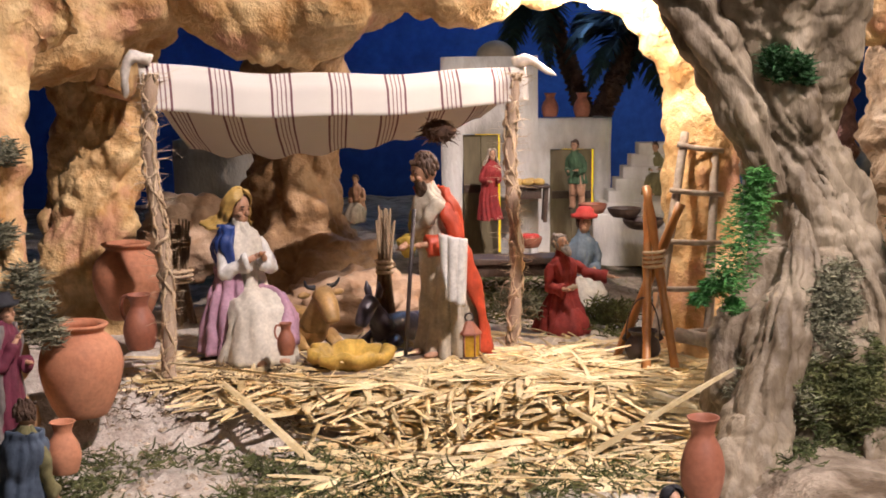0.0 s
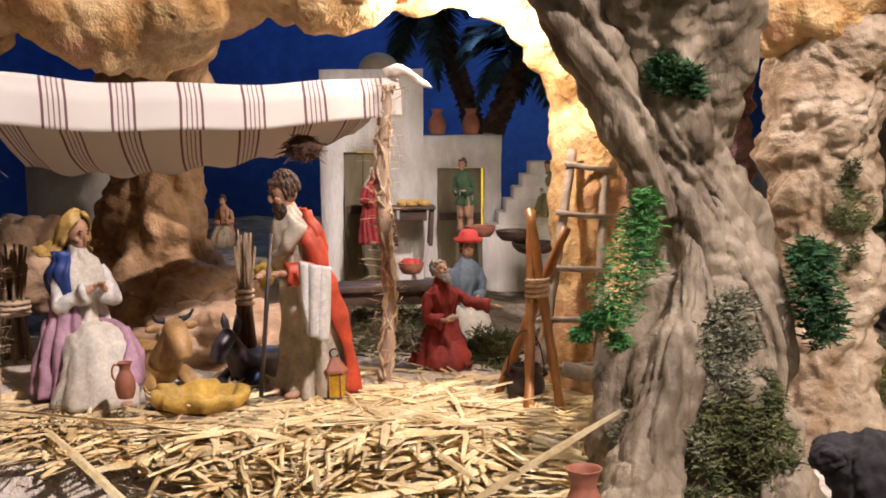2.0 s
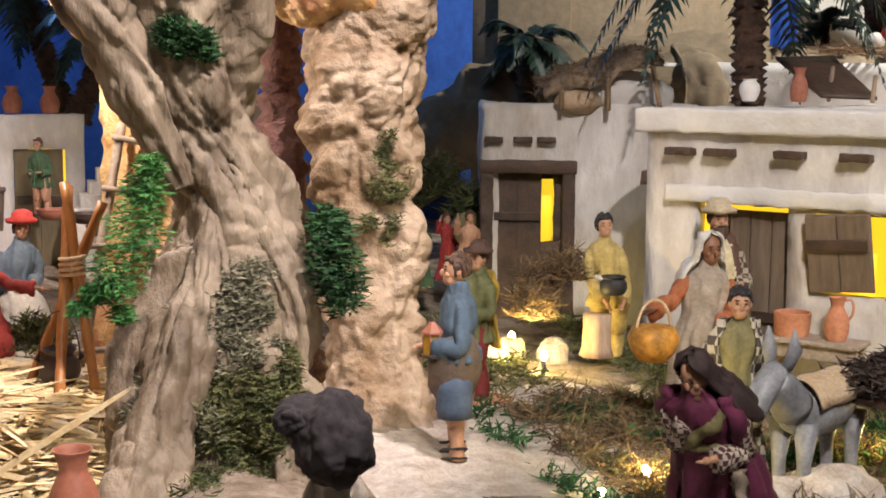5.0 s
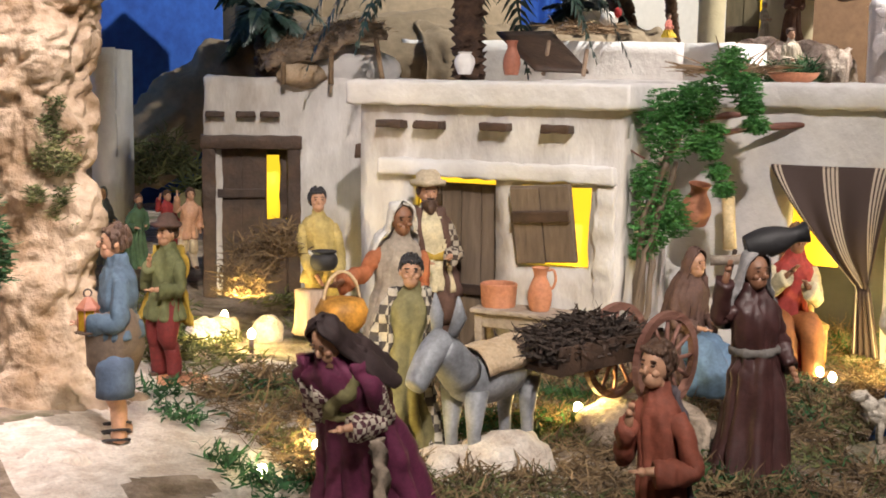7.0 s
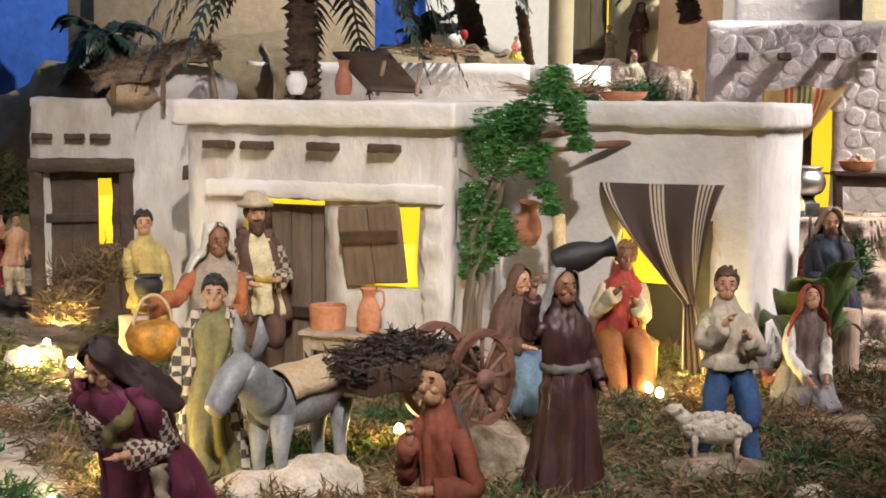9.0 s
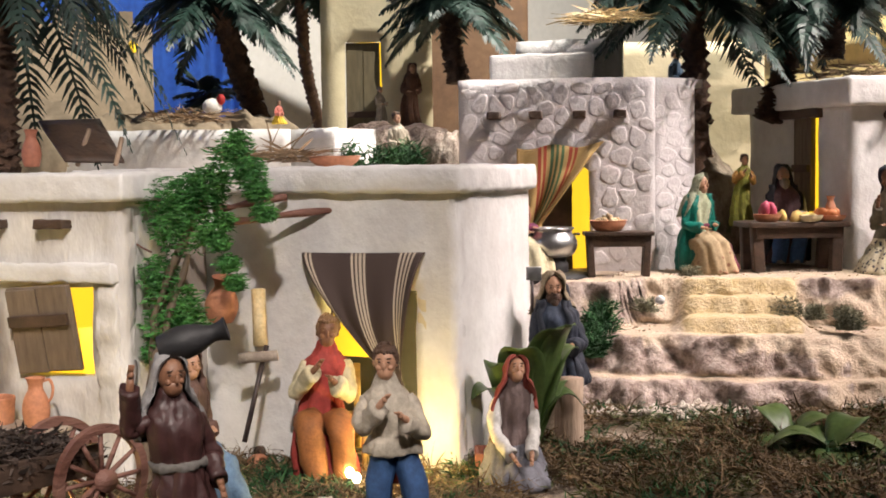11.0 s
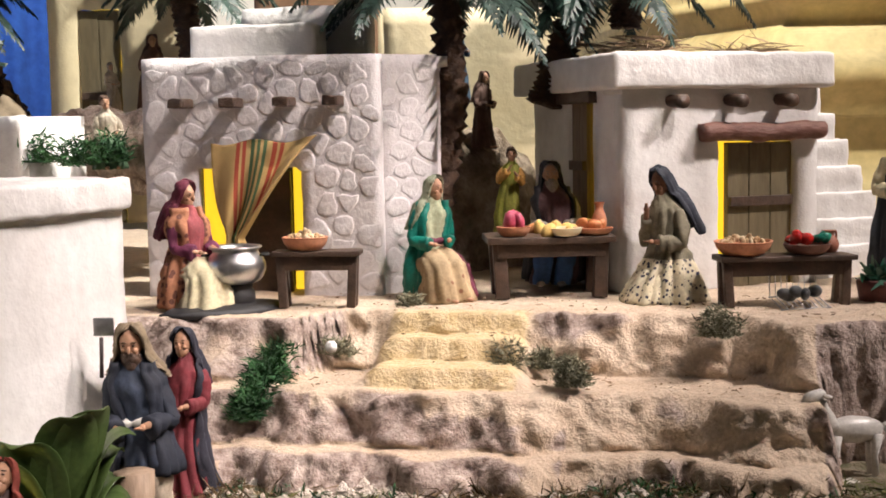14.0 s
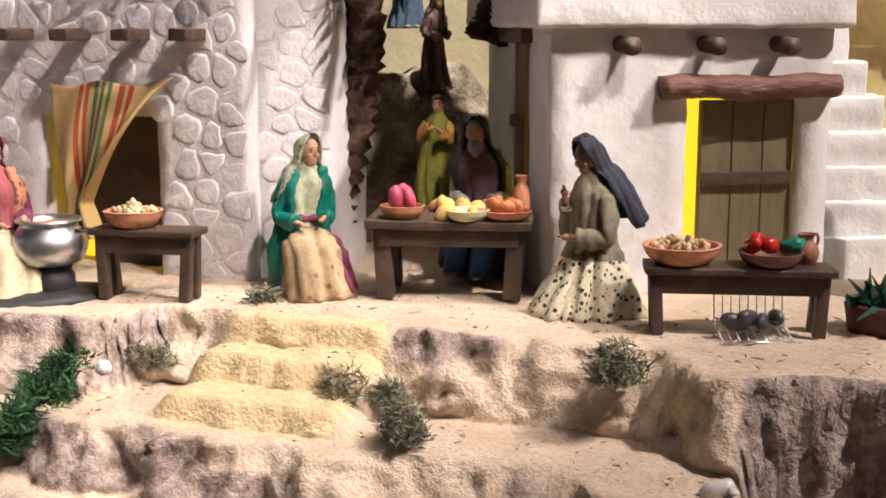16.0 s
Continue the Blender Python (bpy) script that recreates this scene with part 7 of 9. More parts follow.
small_house("white end wall at the edge of the far village", frame_of((0.668, 1.892, 0.118)[:2], (0.88, -0.47), 0.0), 0.032, 0.1, 0.285, "white")
t = thing("outdoor_stairs", "white far steps beside the low house", "stairs", at=frame_of((0.231, 1.916, 0.063)[:2], (1, 0), 0.0))
for k in range(7):
    bm = bmesh.new()
    slab(bm, 0.012 * k, 0.105 + 0.004 * k, 0.004 * k, 0.06, 0.0, 0.08 + 0.018 * k, 0, 0.0015)
    part("step", bm, M["white_old"], t)
for x in (0.170, 0.220):
    jar("clay_jug", "terracotta jug on the far flat roof", (x, 1.979, 0.228), 0.0135, 0.037, "jug", "clay_dark", group="jars")
palm_tree("red-brown palm trunk between tree and pillar", (0.449, 1.37, -0.04), (0.440, 1.37, 0.60), 0.0215, 0.0195, 0, 0.2, 3, "palm_red", crown=False)
palm_tree("leaning far palm with dark fronds", (0.250, 2.159, 0.213), (0.169, 2.245, 0.462), 0.016, 0.012, 13, 0.16, 5)
palm_tree("leaning far palm with dark drooping fronds", (0.261, 2.109, 0.215), (0.309, 2.079, 0.358), 0.017, 0.013, 14, 0.15, 6)


# ---- straw ----
def straw():
    rng = random.Random(12)
    pts, faces = [], []

    def strip(x, y, z, ang, l, w, rise, curl):
        d = Vector((math.cos(ang), math.sin(ang), 0))
        s = Vector((-d.y, d.x, 0)) * w / 2
        k = len(pts)
        seg = 4
        tilt = Vector((0, 0, w * rng.uniform(-0.35, 0.35)))
        for i in range(seg + 1):
            u = i / seg - 0.5
            c = Vector((x, y, z)) + d * l * u + s.normalized() * curl * (u * u) * l + Vector((0, 0, rise * u * l + 0.05 * l * (0.25 - u * u)))
            taper = 1 - 0.5 * max(0, abs(u) - 0.35) / 0.15
            for q, e in ((-1, 0), (0, 0.0012), (1, 0)):
                pts.append(c + (s + tilt) * q * taper + Vector((0, 0, e)))
            pts.append(c - Vector((0, 0, 0.0006)))
        for i in range(seg):
            a, b = k + 4 * i, k + 4 * (i + 1)
            faces.extend([(a, a + 1, b + 1, b), (a + 1, a + 2, b + 2, b + 1), (a + 2, a + 3, b + 3, b + 2), (a + 3, a, b, b + 3)])
        faces.extend([(k + 3, k + 2, k + 1, k), (k + 4 * seg, k + 4 * seg + 1, k + 4 * seg + 2, k + 4 * seg + 3)])

    for i in range(5200):
        x = rng.gauss(0.02, 0.17)
        y = rng.gauss(1.15, 0.10)
        if not (-0.30 < x < 0.275 and 0.98 < y < 1.42) or (x < -0.10 and y < 1.11 - 0.3 * (x + 0.10)) or (x > 0.19 and y < 1.08):
            continue
        if y > 1.30 and rng.random() < 0.45:
            continue
        dens = 0.6 * math.exp(-((x - 0.05) / 0.16) ** 2 - ((y - 1.13) / 0.09) ** 2)
        g = max(gz(x, y), gz(x, y + 0.03) - 0.01) if y < 1.17 else gz(x, y)
        long = rng.random() < 0.24
        strip(x, y, g + 0.002 + rng.uniform(0, 0.005 + 0.012 * dens), rng.gauss(0.0, 0.85) + (math.pi / 2 if rng.random() < 0.15 else 0), rng.uniform(0.06, 0.16) if long else rng.uniform(0.010, 0.06), rng.uniform(0.002, 0.0085) * rng.uniform(0.6, 1), rng.gauss(0, 0.08), rng.gauss(0, 0.12))
    for a, b, w in (((-0.202, 1.131, 0.012), (-0.090, 1.021, -0.049), 0.007), ((0.110, 1.062, -0.047), (0.244, 1.073, 0.031), 0.006), ((-0.263, 1.173, 0.024), (-0.089, 1.150, 0.006), 0.006), ((-0.117, 1.107, -0.009), (-0.014, 1.139, 0.002), 0.006),
                    ((-0.043, 1.044, -0.032), (0.107, 1.085, -0.026), 0.006), ((-0.078, 1.150, 0.006), (-0.050, 1.106, -0.020), 0.006), ((0.077, 1.170, 0.004), (0.081, 1.074, -0.033), 0.006), ((-0.239, 1.127, -0.011), (-0.167, 1.138, -0.007), 0.005)):
        a, b = Vector(a), Vector(b)
        c = (a + b) / 2
        d = b - a
        strip(c.x, c.y, c.z + 0.003, math.atan2(d.y, d.x), d.length, w, d.z / d.xy.length, 0.04)
    tagged(raw_mesh("straw", pts, faces, "straw"), "loose golden straw strewn over the stable floor", "straw", kind="stuff")


straw()
rng = random.Random(77)
pts, faces = [], []
for _ in range(1500):
    x, y = rng.uniform(-0.34, 0.26), rng.uniform(0.96, 1.26)
    if x > -0.06 and rng.random() < 0.6:
        continue
    q = rng.uniform(0.0012, 0.0042)
    k = len(pts)
    o = [Vector((sx * q * rng.uniform(0.6, 1.3), sy * q * rng.uniform(0.6, 1.3), sz * q * rng.uniform(0.4, 0.9))) for sx, sy, sz in ((1, 0, 0), (-1, 0, 0), (0, 1, 0), (0, -1, 0), (0, 0, 1), (0, 0, -1))]
    pts.extend([Vector((x, y, gz(x, y) + q * 0.3)) + v for v in o])
    faces.extend([(k, k + 2, k + 4), (k + 2, k + 1, k + 4), (k + 1, k + 3, k + 4), (k + 3, k, k + 4), (k + 2, k, k + 5), (k + 1, k + 2, k + 5), (k + 3, k + 1, k + 5), (k, k + 3, k + 5)])
tagged(raw_mesh("floor_crumbs", pts, faces, "chaff"), "tan gravel crumbs on the stable floor", "gravel", kind="stuff")



# ---- the village street ----
def on_ground(x, y, dz=0.0):
    return (x, y, ground_z(x, y) + dz)


def lantern_boy():
    """Boy with a jacket tied round his hips, short trousers and sandals, one mesh."""
    base = (0.520, 1.088, -0.043)
    ob = figure("figurine", "boy figurine in denim shirt and shorts, jacket tied round hips", base, 0.178, -100, cloth("shirt_blue", (0.065, 0.105, 0.15)), "legs", hair="hair", arms="hold", lap=M["skin"], tunic=0.50, belt=cloth("grey_sack", (0.14, 0.12, 0.10)), seed=21)
    n = len(ob.data.materials)
    for m in (cloth("jacket_brown", (0.13, 0.095, 0.07)), cloth("shorts_denim", (0.06, 0.09, 0.14)), M["black"]):
        ob.data.materials.append(m)
    bm = bmesh.new()
    bm.from_mesh(ob.data)

    def middle(z0, z1, side=0):
        vs = [v.co for v in bm.verts if z0 < v.co.z < z1 and v.co.x * side >= side * centre]
        lo, hi = [min(v[k] for v in vs) for k in (0, 1)], [max(v[k] for v in vs) for k in (0, 1)]
        return Vector(((lo[0] + hi[0]) / 2, (lo[1] + hi[1]) / 2, 0)), (hi[0] - lo[0]) / 2, (hi[1] - lo[1]) / 2

    centre = 0.0
    waist, wx, wy = middle(0.087, 0.093)
    centre = waist.x
    legs = {s: middle(0.020, 0.060, s) for s in (-1, 1)}
    for v in bm.verts:
        if 0.012 < v.co.z < 0.080:
            c = legs[1 if v.co.x > centre else -1][0]
            v.co.x, v.co.y = c.x + (v.co.x - c.x) * 0.68, c.y + (v.co.y - c.y) * 0.68
    rings = []
    for z, r in ((0.060, 0.66), (0.070, 0.86), (0.080, 0.96), (0.092, 0.94), (0.102, 0.88), (0.108, 0.7)):
        rings.append([waist + Vector((math.cos(a) * r * wx, math.sin(a) * r * wy, z + 0.004 * math.sin(a * 2 + 1))) + noise.noise_vector(Vector((math.cos(a) * 2, math.sin(a) * 2, z * 70))) * 0.0028 for a in np.linspace(0, 2 * math.pi, 40, endpoint=False)])
    loft(bm, rings, n)
    for s in (-1, 1):
        c = legs[s][0]
        tube(bm, [waist * 0.4 + c * 0.6 + Vector((0, 0, 0.074)), c + Vector((0, 0, 0.062)), c + Vector((0, 0, 0.050)), c + Vector((0, 0, 0.042))], [0.0150, 0.0148, 0.0146, 0.0150], 20, n + 1)
        for z in (0.006, 0.014):
            tube(bm, [Vector((c.x + math.cos(a) * 0.0085, c.y + math.sin(a) * 0.0105, z + 0.003 * math.cos(a))) for a in np.linspace(0, 2 * math.pi, 17)], 0.0011, 5, n + 2)
    bm.to_mesh(ob.data)
    bm.free()
    ob.data.polygons.foreach_set("use_smooth", [True] * len(ob.data.polygons))


lantern_boy()
tagged(obj("stone", boulder((0.522, 1.085, -0.064), 0.026, 0.12, 4, 3, (1, 1, 0.85)), M["gravel"]), "round pale stone under the boy figurine", "stone")
lantern((0.495, 1.080, 0.050), 0.034, "black lantern with yellow glass held by the boy")
figure("figurine", "figurine in green coat with yellow cape", (0.617, 1.310, -0.049), 0.160, -60, cloth("moss_green", (0.13, 0.14, 0.06)), "legs", cloak=cloth("mustard", (0.42, 0.28, 0.04)), arms="chin", lap=cloth("dark_red", (0.16, 0.02, 0.02)), hat=BROWN_C, seed=22, cloak_span=(30, 200), cloak_w=1.34)
tagged(obj("base_board", boulder((0.617, 1.310, -0.053), 0.04, 0.08, 8, 3, (1.1, 0.8, 0.16)), M["clay"]), "flat reddish base of the figurine", "base")
figure("figurine", "small figurine in grey behind the pillar", (0.644, 1.716, 0.008), 0.100, 20, cloth("blue_grey", (0.10, 0.13, 0.16)), "stand", scarf=cloth("blue_grey", (0.10, 0.13, 0.16)), seed=23)
figure("figurine", "small bearded figurine in green behind the pillar", (0.694, 1.745, -0.003), 0.098, 10, GREEN_C, "stand", beard=True, seed=24)
figure("figurine", "small figurine in red beside the bather", (0.749, 1.796, -0.001), 0.095, 20, cloth("red_cloth", (0.30, 0.03, 0.03)), "stand", arms="up", seed=25)
figure("figurine", "bare-chested figurine lifting its arms", (0.768, 1.762, -0.012), 0.112, 0, M["skin"], "legs", arms="up", lap=BEIGE_C, seed=26)
tagged(obj("headboard", boulder((0.806, 1.866, 0.060), 0.03, 0.05, 1, 3, (1, 0.25, 0.9)), OLIVE), "pale rounded panel behind the bather", "panel")
figure("figurine", "figurine in yellow shirt and white apron at a stump", (0.855, 1.501, -0.065), 0.186, -15, cloth("straw_yellow", (0.42, 0.33, 0.12)), "legs", hair="black", arms="work", belt=WHITE_C, lap=cloth("straw_yellow", (0.42, 0.33, 0.12)), seed=27)


def stump(label, at, r, h, seed):
    t = thing("stump", label, "stump", at=pose(*at))
    bm = bmesh.new()
    lathe(bm, [(r * 1.2, 0), (r * 1.02, h * 0.2), (r * 0.95, h * 0.7), (r, h)], 20)
    for v in bm.verts:
        a = math.atan2(v.co.y, v.co.x)
        v.co += Vector((v.co.x, v.co.y, 0)) * 0.08 * math.sin(a * 7 + seed)
    part("trunk", bm, M["stick"], t)


stump("pale tree stump used as a work block", (0.822, 1.453, -0.046), 0.017, 0.05, 2)
jar("black_pot", "black pot on the tree stump", Vector((0.833, 1.435, 0.030)), 0.016, 0.022, "pot", "black", category="pot")
figure("figurine", "figurine in white veil and rust dress carrying a basket", on_ground(0.812, 1.195), 0.200, -18, cloth("grey_skirt", (0.34, 0.29, 0.24)), "stand", scarf=WHITE_C, skin="skin_dark", arms="out", sleeve=RUST, seed=28, turn=20, nod=8)
t = thing("basket", "round orange basket with patterned cloth", "basket", at=pose(*(0.742, 1.164, 0.030)))
bm = bmesh.new()
lathe(bm, [(0.014, -0.016), (0.022, -0.006), (0.025, 0.006), (0.020, 0.016), (0.008, 0.018)], 22)
part("body", bm, cloth("orange_print", (0.50, 0.24, 0.04), 0.6, 0.5), t)
bm = bmesh.new()
tube(bm, [(0.018 * math.cos(a), 0, 0.012 + 0.03 * math.sin(a)) for a in np.linspace(0, math.pi, 14)], 0.0016, 6)
part("handle", bm, M["rope"], t)
figure("figurine", "bearded figurine in checked coat and cream cap holding a bowl", on_ground(0.948, 1.392), 0.212, -15, CREAM_C, "legs", cloak=BROWN_C, sleeve=checked("checked_brown", (0.42, 0.37, 0.29), (0.07, 0.05, 0.04), 0.0065), beard=True, hat=cloth("cream_cap", (0.50, 0.42, 0.30)), arms="hold", belt=cloth("mustard", (0.42, 0.28, 0.04)), lap=BROWN_C, seed=29, cloak_span=(-58, 238), cloak_w=1.14)
figure("figurine", "boy figurine in checked jacket and olive tunic", on_ground(0.735, 1.012), 0.170, -20, OLIVE, "stand", cloak=checked("checked_grey", (0.50, 0.45, 0.36), (0.07, 0.06, 0.055), 0.0075), hair="black", arms="down", sleeve=checked("checked_grey", (0.50, 0.45, 0.36), (0.07, 0.06, 0.055), 0.0075), seed=30, cloak_span=(-40, 220))
figure("figurine", "stooping figurine in dark hood and purple robe", on_ground(0.640, 0.868, -0.01), 0.180, -48, PURPLE, "stand", scarf=cloth("dark_hood", (0.035, 0.02, 0.02)), cloak=PURPLE, arms="chin", sleeve=checked("striped_cuff", (0.5, 0.44, 0.36), (0.07, 0.02, 0.03), 0.004), lap=OLIVE, belt=OLIVE, lean=0.36, nod=34, turn=-20, seed=31, sash=OLIVE, veil_len=0.16, cloak_span=(-35, 205), wide=1.3)
bm = bmesh.new()
tube(bm, spline([(0.622, 0.818, 0.02), (0.624, 0.815, -0.01), (0.622, 0.817, -0.05)], 12), np.linspace(0.004, 0.0045, 12), 14)
for v in bm.verts:
    v.co.x += 0.003 * math.sin(v.co.z * 300 + v.co.y * 900)
tagged(obj("striped_scarf", bm, cloth("striped_sleeve", (0.28, 0.22, 0.17), 0.8, 0.6)), "olive striped scarf hanging from the stooping figurine", "scarf")


def donkey():
    m = pose(*on_ground(0.800, 0.985), 0, 0, 205)
    t = thing("donkey", "grey standing donkey with a woven pad on its back", "donkey", at=m)
    mat = cloth("donkey_grey", (0.24, 0.25, 0.27), 0.5, 0.3)
    l = 0.105
    bm = bmesh.new()
    ball(bm, (0, 0, 0.72), (0.52, 0.2, 0.23), 0, 22, 14)
    tube(bm, spline([(0.38, 0, 0.78), (0.60, 0, 0.98), (0.68, 0, 1.04)], 8), np.linspace(0.17, 0.12, 8), 14)
    bmesh.ops.scale(bm, vec=(l, l, l), verts=bm.verts)
    part("body", bm, mat, t)
    bm = bmesh.new()
    tube(bm, spline([(0.62, 0, 1.08), (0.76, 0, 1.0), (0.92, 0, 0.82), (0.96, 0, 0.78)], 10), np.interp(range(10), [0, 4, 8, 9], [0.11, 0.105, 0.075, 0.05]), 14)
    bmesh.ops.scale(bm, vec=(l, l, l), verts=bm.verts)
    hd = part("head", bm, mat, t)
    for s in (-1, 1):
        bm = bmesh.new()
        tube(bm, [(0.60, s * 0.07, 1.12), (0.56, s * 0.11, 1.26), (0.58, s * 0.11, 1.42)], [0.04, 0.055, 0.008], 10)
        bmesh.ops.scale(bm, vec=(l, l, l), verts=bm.verts)
        part("ear", bm, mat, hd)
    for x in (-0.38, 0.34):
        for y in (-0.11, 0.11):
            bm = bmesh.new()
            tube(bm, [(x, y, 0.66), (x + 0.02, y, 0.34), (x, y, 0.05), (x, y, 0)], [0.10, 0.055, 0.045, 0.06], 10)
            bmesh.ops.scale(bm, vec=(l, l, l), verts=bm.verts)
            part("leg", bm, mat, t)
    grid = []
    for i in range(12):
        a = radians(-80 + 160 * i / 11)
        grid.append([Vector((x * l, math.sin(a) * 0.225 * l, (0.74 + math.cos(a) * 0.25) * l)) + noise.noise_vector(Vector((x * 4, a, 0))) * 0.002 for x in np.linspace(-0.36, 0.30, 14)])
    sheet_mesh("saddle_pad", grid, M["rope"], t, 0.002, label="woven raffia saddle pad")


donkey()


def cart():
    wheel_c = Vector((0.962, 0.963, 0.010))
    t = thing("cart", "wooden handcart with a spoked wheel and dark brushwood", "cart")
    ax = Vector((0.96, 0.28, 0)).normalized()
    fw = Vector((-ax.y, ax.x, 0))
    for k, off in enumerate((0.0, 0.055)):
        c = wheel_c + fw * off
        w = bmesh.new()
        R = 0.040
        rim = [c + (ax * math.cos(a) + Vector((0, 0, 1)) * math.sin(a)) * R for a in np.linspace(0, 2 * math.pi, 40, endpoint=False)]
        rings = []
        for p in rim:
            d = (p - c).normalized()
            rings.append([p + d * 0.0035 + fw * 0.003, p - d * 0.0035 + fw * 0.003, p - d * 0.0035 - fw * 0.003, p + d * 0.0035 - fw * 0.003])
        rows = [[w.verts.new(q) for q in r] for r in rings]
        for i in range(40):
            a, b = rows[i], rows[(i + 1) % 40]
            for j in range(4):
                w.faces.new((a[j], a[(j + 1) % 4], b[(j + 1) % 4], b[j]))
        wh = part("wheel", w, M["wood_red"], t, smooth=False)
        for i in range(12):
            a = 2 * math.pi * i / 12
            d = ax * math.cos(a) + Vector((0, 0, 1)) * math.sin(a)
            bm = bmesh.new()
            tube(bm, [c + d * 0.008, c + d * (R - 0.003)], [0.0022, 0.0018], 7)
            part("spoke", bm, M["wood_red"], wh)
        bm = bmesh.new()
        tube(bm, [c - fw * 0.008, c + fw * 0.008], [0.009, 0.0085], 14)
        part("hub", bm, M["wood_red"], wh)
    bm = bmesh.new()
    m = Matrix.Translation(wheel_c + fw * 0.045 + Vector((0, 0, 0.012)) - ax * 0.05) @ frame_of((0, 0), (ax.x, ax.y)).to_3x3().to_4x4()
    slab(bm, -0.075, 0.06, -0.032, 0.032, -0.01, -0.004, 0, 0.001, m)
    slab(bm, -0.075, 0.06, -0.034, -0.030, -0.01, 0.014, 0, 0.001, m)
    slab(bm, -0.075, 0.06, 0.030, 0.034, -0.01, 0.014, 0, 0.001, m)
    part("bed", bm, M["wood_dark"], t)
    rng = random.Random(3)
    pts, faces = [], []
    for _ in range(1900):
        u, v = rng.uniform(-1, 1), rng.uniform(-1, 1)
        p = m @ Vector((-0.012 + 0.070 * u, 0.033 * v, rng.uniform(0.0, 0.030 * (1 - 0.6 * u * u) * (1 - 0.5 * v * v))))
        blades(pts, faces, p, 1, 0.003, rng.uniform(0.010, 0.022), 0.0012, rng, 0.12, 1.1)
    tagged(raw_mesh("brushwood", pts, faces, M["brush"]), "dark tangled brushwood heaped on the cart", "brushwood", kind="stuff")


cart()
tagged(obj("earth_clod", boulder((0.962, 0.985, -0.062), 0.06, 0.14, 7, 3, (1.0, 1.2, 0.55)), M["soil"]), "brown earth clod under the cart wheel", "earth clod")
table("side_table", "grey wooden table with clay vessels before the shutter", HA @ pose(0.235, -0.045, ground_z(0.98, 1.26)), 0.105, 0.05, 0.072, "ladder", 0.009, thick=0.005)
jar("clay_basin", "open pinkish clay basin on the side table", HA @ Vector((0.205, -0.042, ground_z(0.98, 1.26) + 0.072)), 0.021, 0.026, "basin", "clay", category="basin")
jar("clay_jug", "pink clay jug with a handle on the side table", HA @ Vector((0.256, -0.045, ground_z(0.98, 1.26) + 0.072)), 0.0135, 0.048, "jug", "clay", True, -35, group="jars")
figure("figurine", "seated figurine in brown hood and blue skirt", (1.112, 1.120, -0.062), 0.175, 12, BROWN_C, "sit", scarf=BROWN_C, cloak=BROWN_C, arms="hold", lap=cloth("sky_blue", (0.12, 0.20, 0.30)), seed=32)
figure("figurine", "standing figurine in dark brown dress with a grey veil", on_ground(0.985, 0.878), 0.192, -10, cloth("maroon_brown", (0.05, 0.02, 0.019), 0.45), "stand", scarf=cloth("grey_veil", (0.26, 0.25, 0.25)), skin="skin_dark", arms="up", belt=cloth("silver_belt", (0.12, 0.11, 0.10)), seed=33, veil_len=0.14)
jar("black_jug", "black jug carried on the raised hand", (0.976, 0.884, 0.118), 0.0125, 0.050, "jug", "black", True, tilt=74, yaw=60, category="jug")
figure("figurine", "seated figurine in red and orange playing music", on_ground(1.300, 1.175, 0.0), 0.215, -30, cloth("red_vest", (0.36, 0.05, 0.04)), "sit", arms="flute", sleeve=CREAM_C, lap=cloth("orange_brown", (0.30, 0.11, 0.03)), skin="skin_dark", hair="hair_tan", seed=34, skirt=False)
t = thing("chair", "yellow wooden chair under the seated musician", "chair", at=pose(*on_ground(1.325, 1.20), 0, 0, -25))
for x in (-0.03, 0.03):
    for y, hh in ((-0.025, 0.055), (0.025, 0.11)):
        bm = bmesh.new()
        tube(bm, [(x, y, 0), (x, y, hh)], 0.004, 8)
        part("leg", bm, GOLD_C, t)
bm = bmesh.new()
slab(bm, -0.034, 0.034, -0.03, 0.03, 0.05, 0.056, 0, 0.001)
part("seat", bm, GOLD_C, t)
for z in (0.075, 0.098):
    bm = bmesh.new()
    slab(bm, -0.032, 0.032, 0.022, 0.027, z, z + 0.01, 0, 0.001)
    part("back_slat", bm, GOLD_C, t)
figure("figurine", "boy figurine in blue jeans, white shirt and red braces", on_ground(1.19, 0.900), 0.186, -30, cloth("worn_shirt", (0.45, 0.40, 0.32)), "legs", arms="flute", lap=DENIM, hair="hair", cloak=cloth("red_braces", (0.28, 0.04, 0.03)), seed=35, turn=-15, cloak_span=(65, 115), tunic=0.50, stance=1.9)
figure("figurine", "kneeling figurine in red headscarf kneading dough", on_ground(1.425, 1.012), 0.172, -28, cloth("taupe", (0.17, 0.12, 0.11)), "kneel", scarf=cloth("red_scarf", (0.32, 0.07, 0.05)), arms="work", sleeve=WHITE_C, nod=-28, seed=36, veil_len=0.12, lap=cloth("grey_blue", (0.20, 0.20, 0.23)))
t = thing("trough", "terracotta kneading trough with dough", "trough", at=pose(*(1.442, 1.052, -0.078), 0, 0, -38))
bm = bmesh.new()
for x0, x1, y0, y1 in ((-0.03, 0.03, -0.022, -0.018), (-0.03, 0.03, 0.018, 0.022), (-0.03, -0.026, -0.018, 0.018), (0.026, 0.03, -0.018, 0.018)):
    slab(bm, x0, x1, y0, y1, 0.004, 0.026, 0, 0.001)
slab(bm, -0.028, 0.028, -0.02, 0.02, 0.003, 0.008)
part("box", bm, M["clay_dark"], t)
bm = bmesh.new()
ball(bm, (0, 0, 0.02), (0.020, 0.013, 0.008), 0)
part("dough", bm, CREAM_C, t)
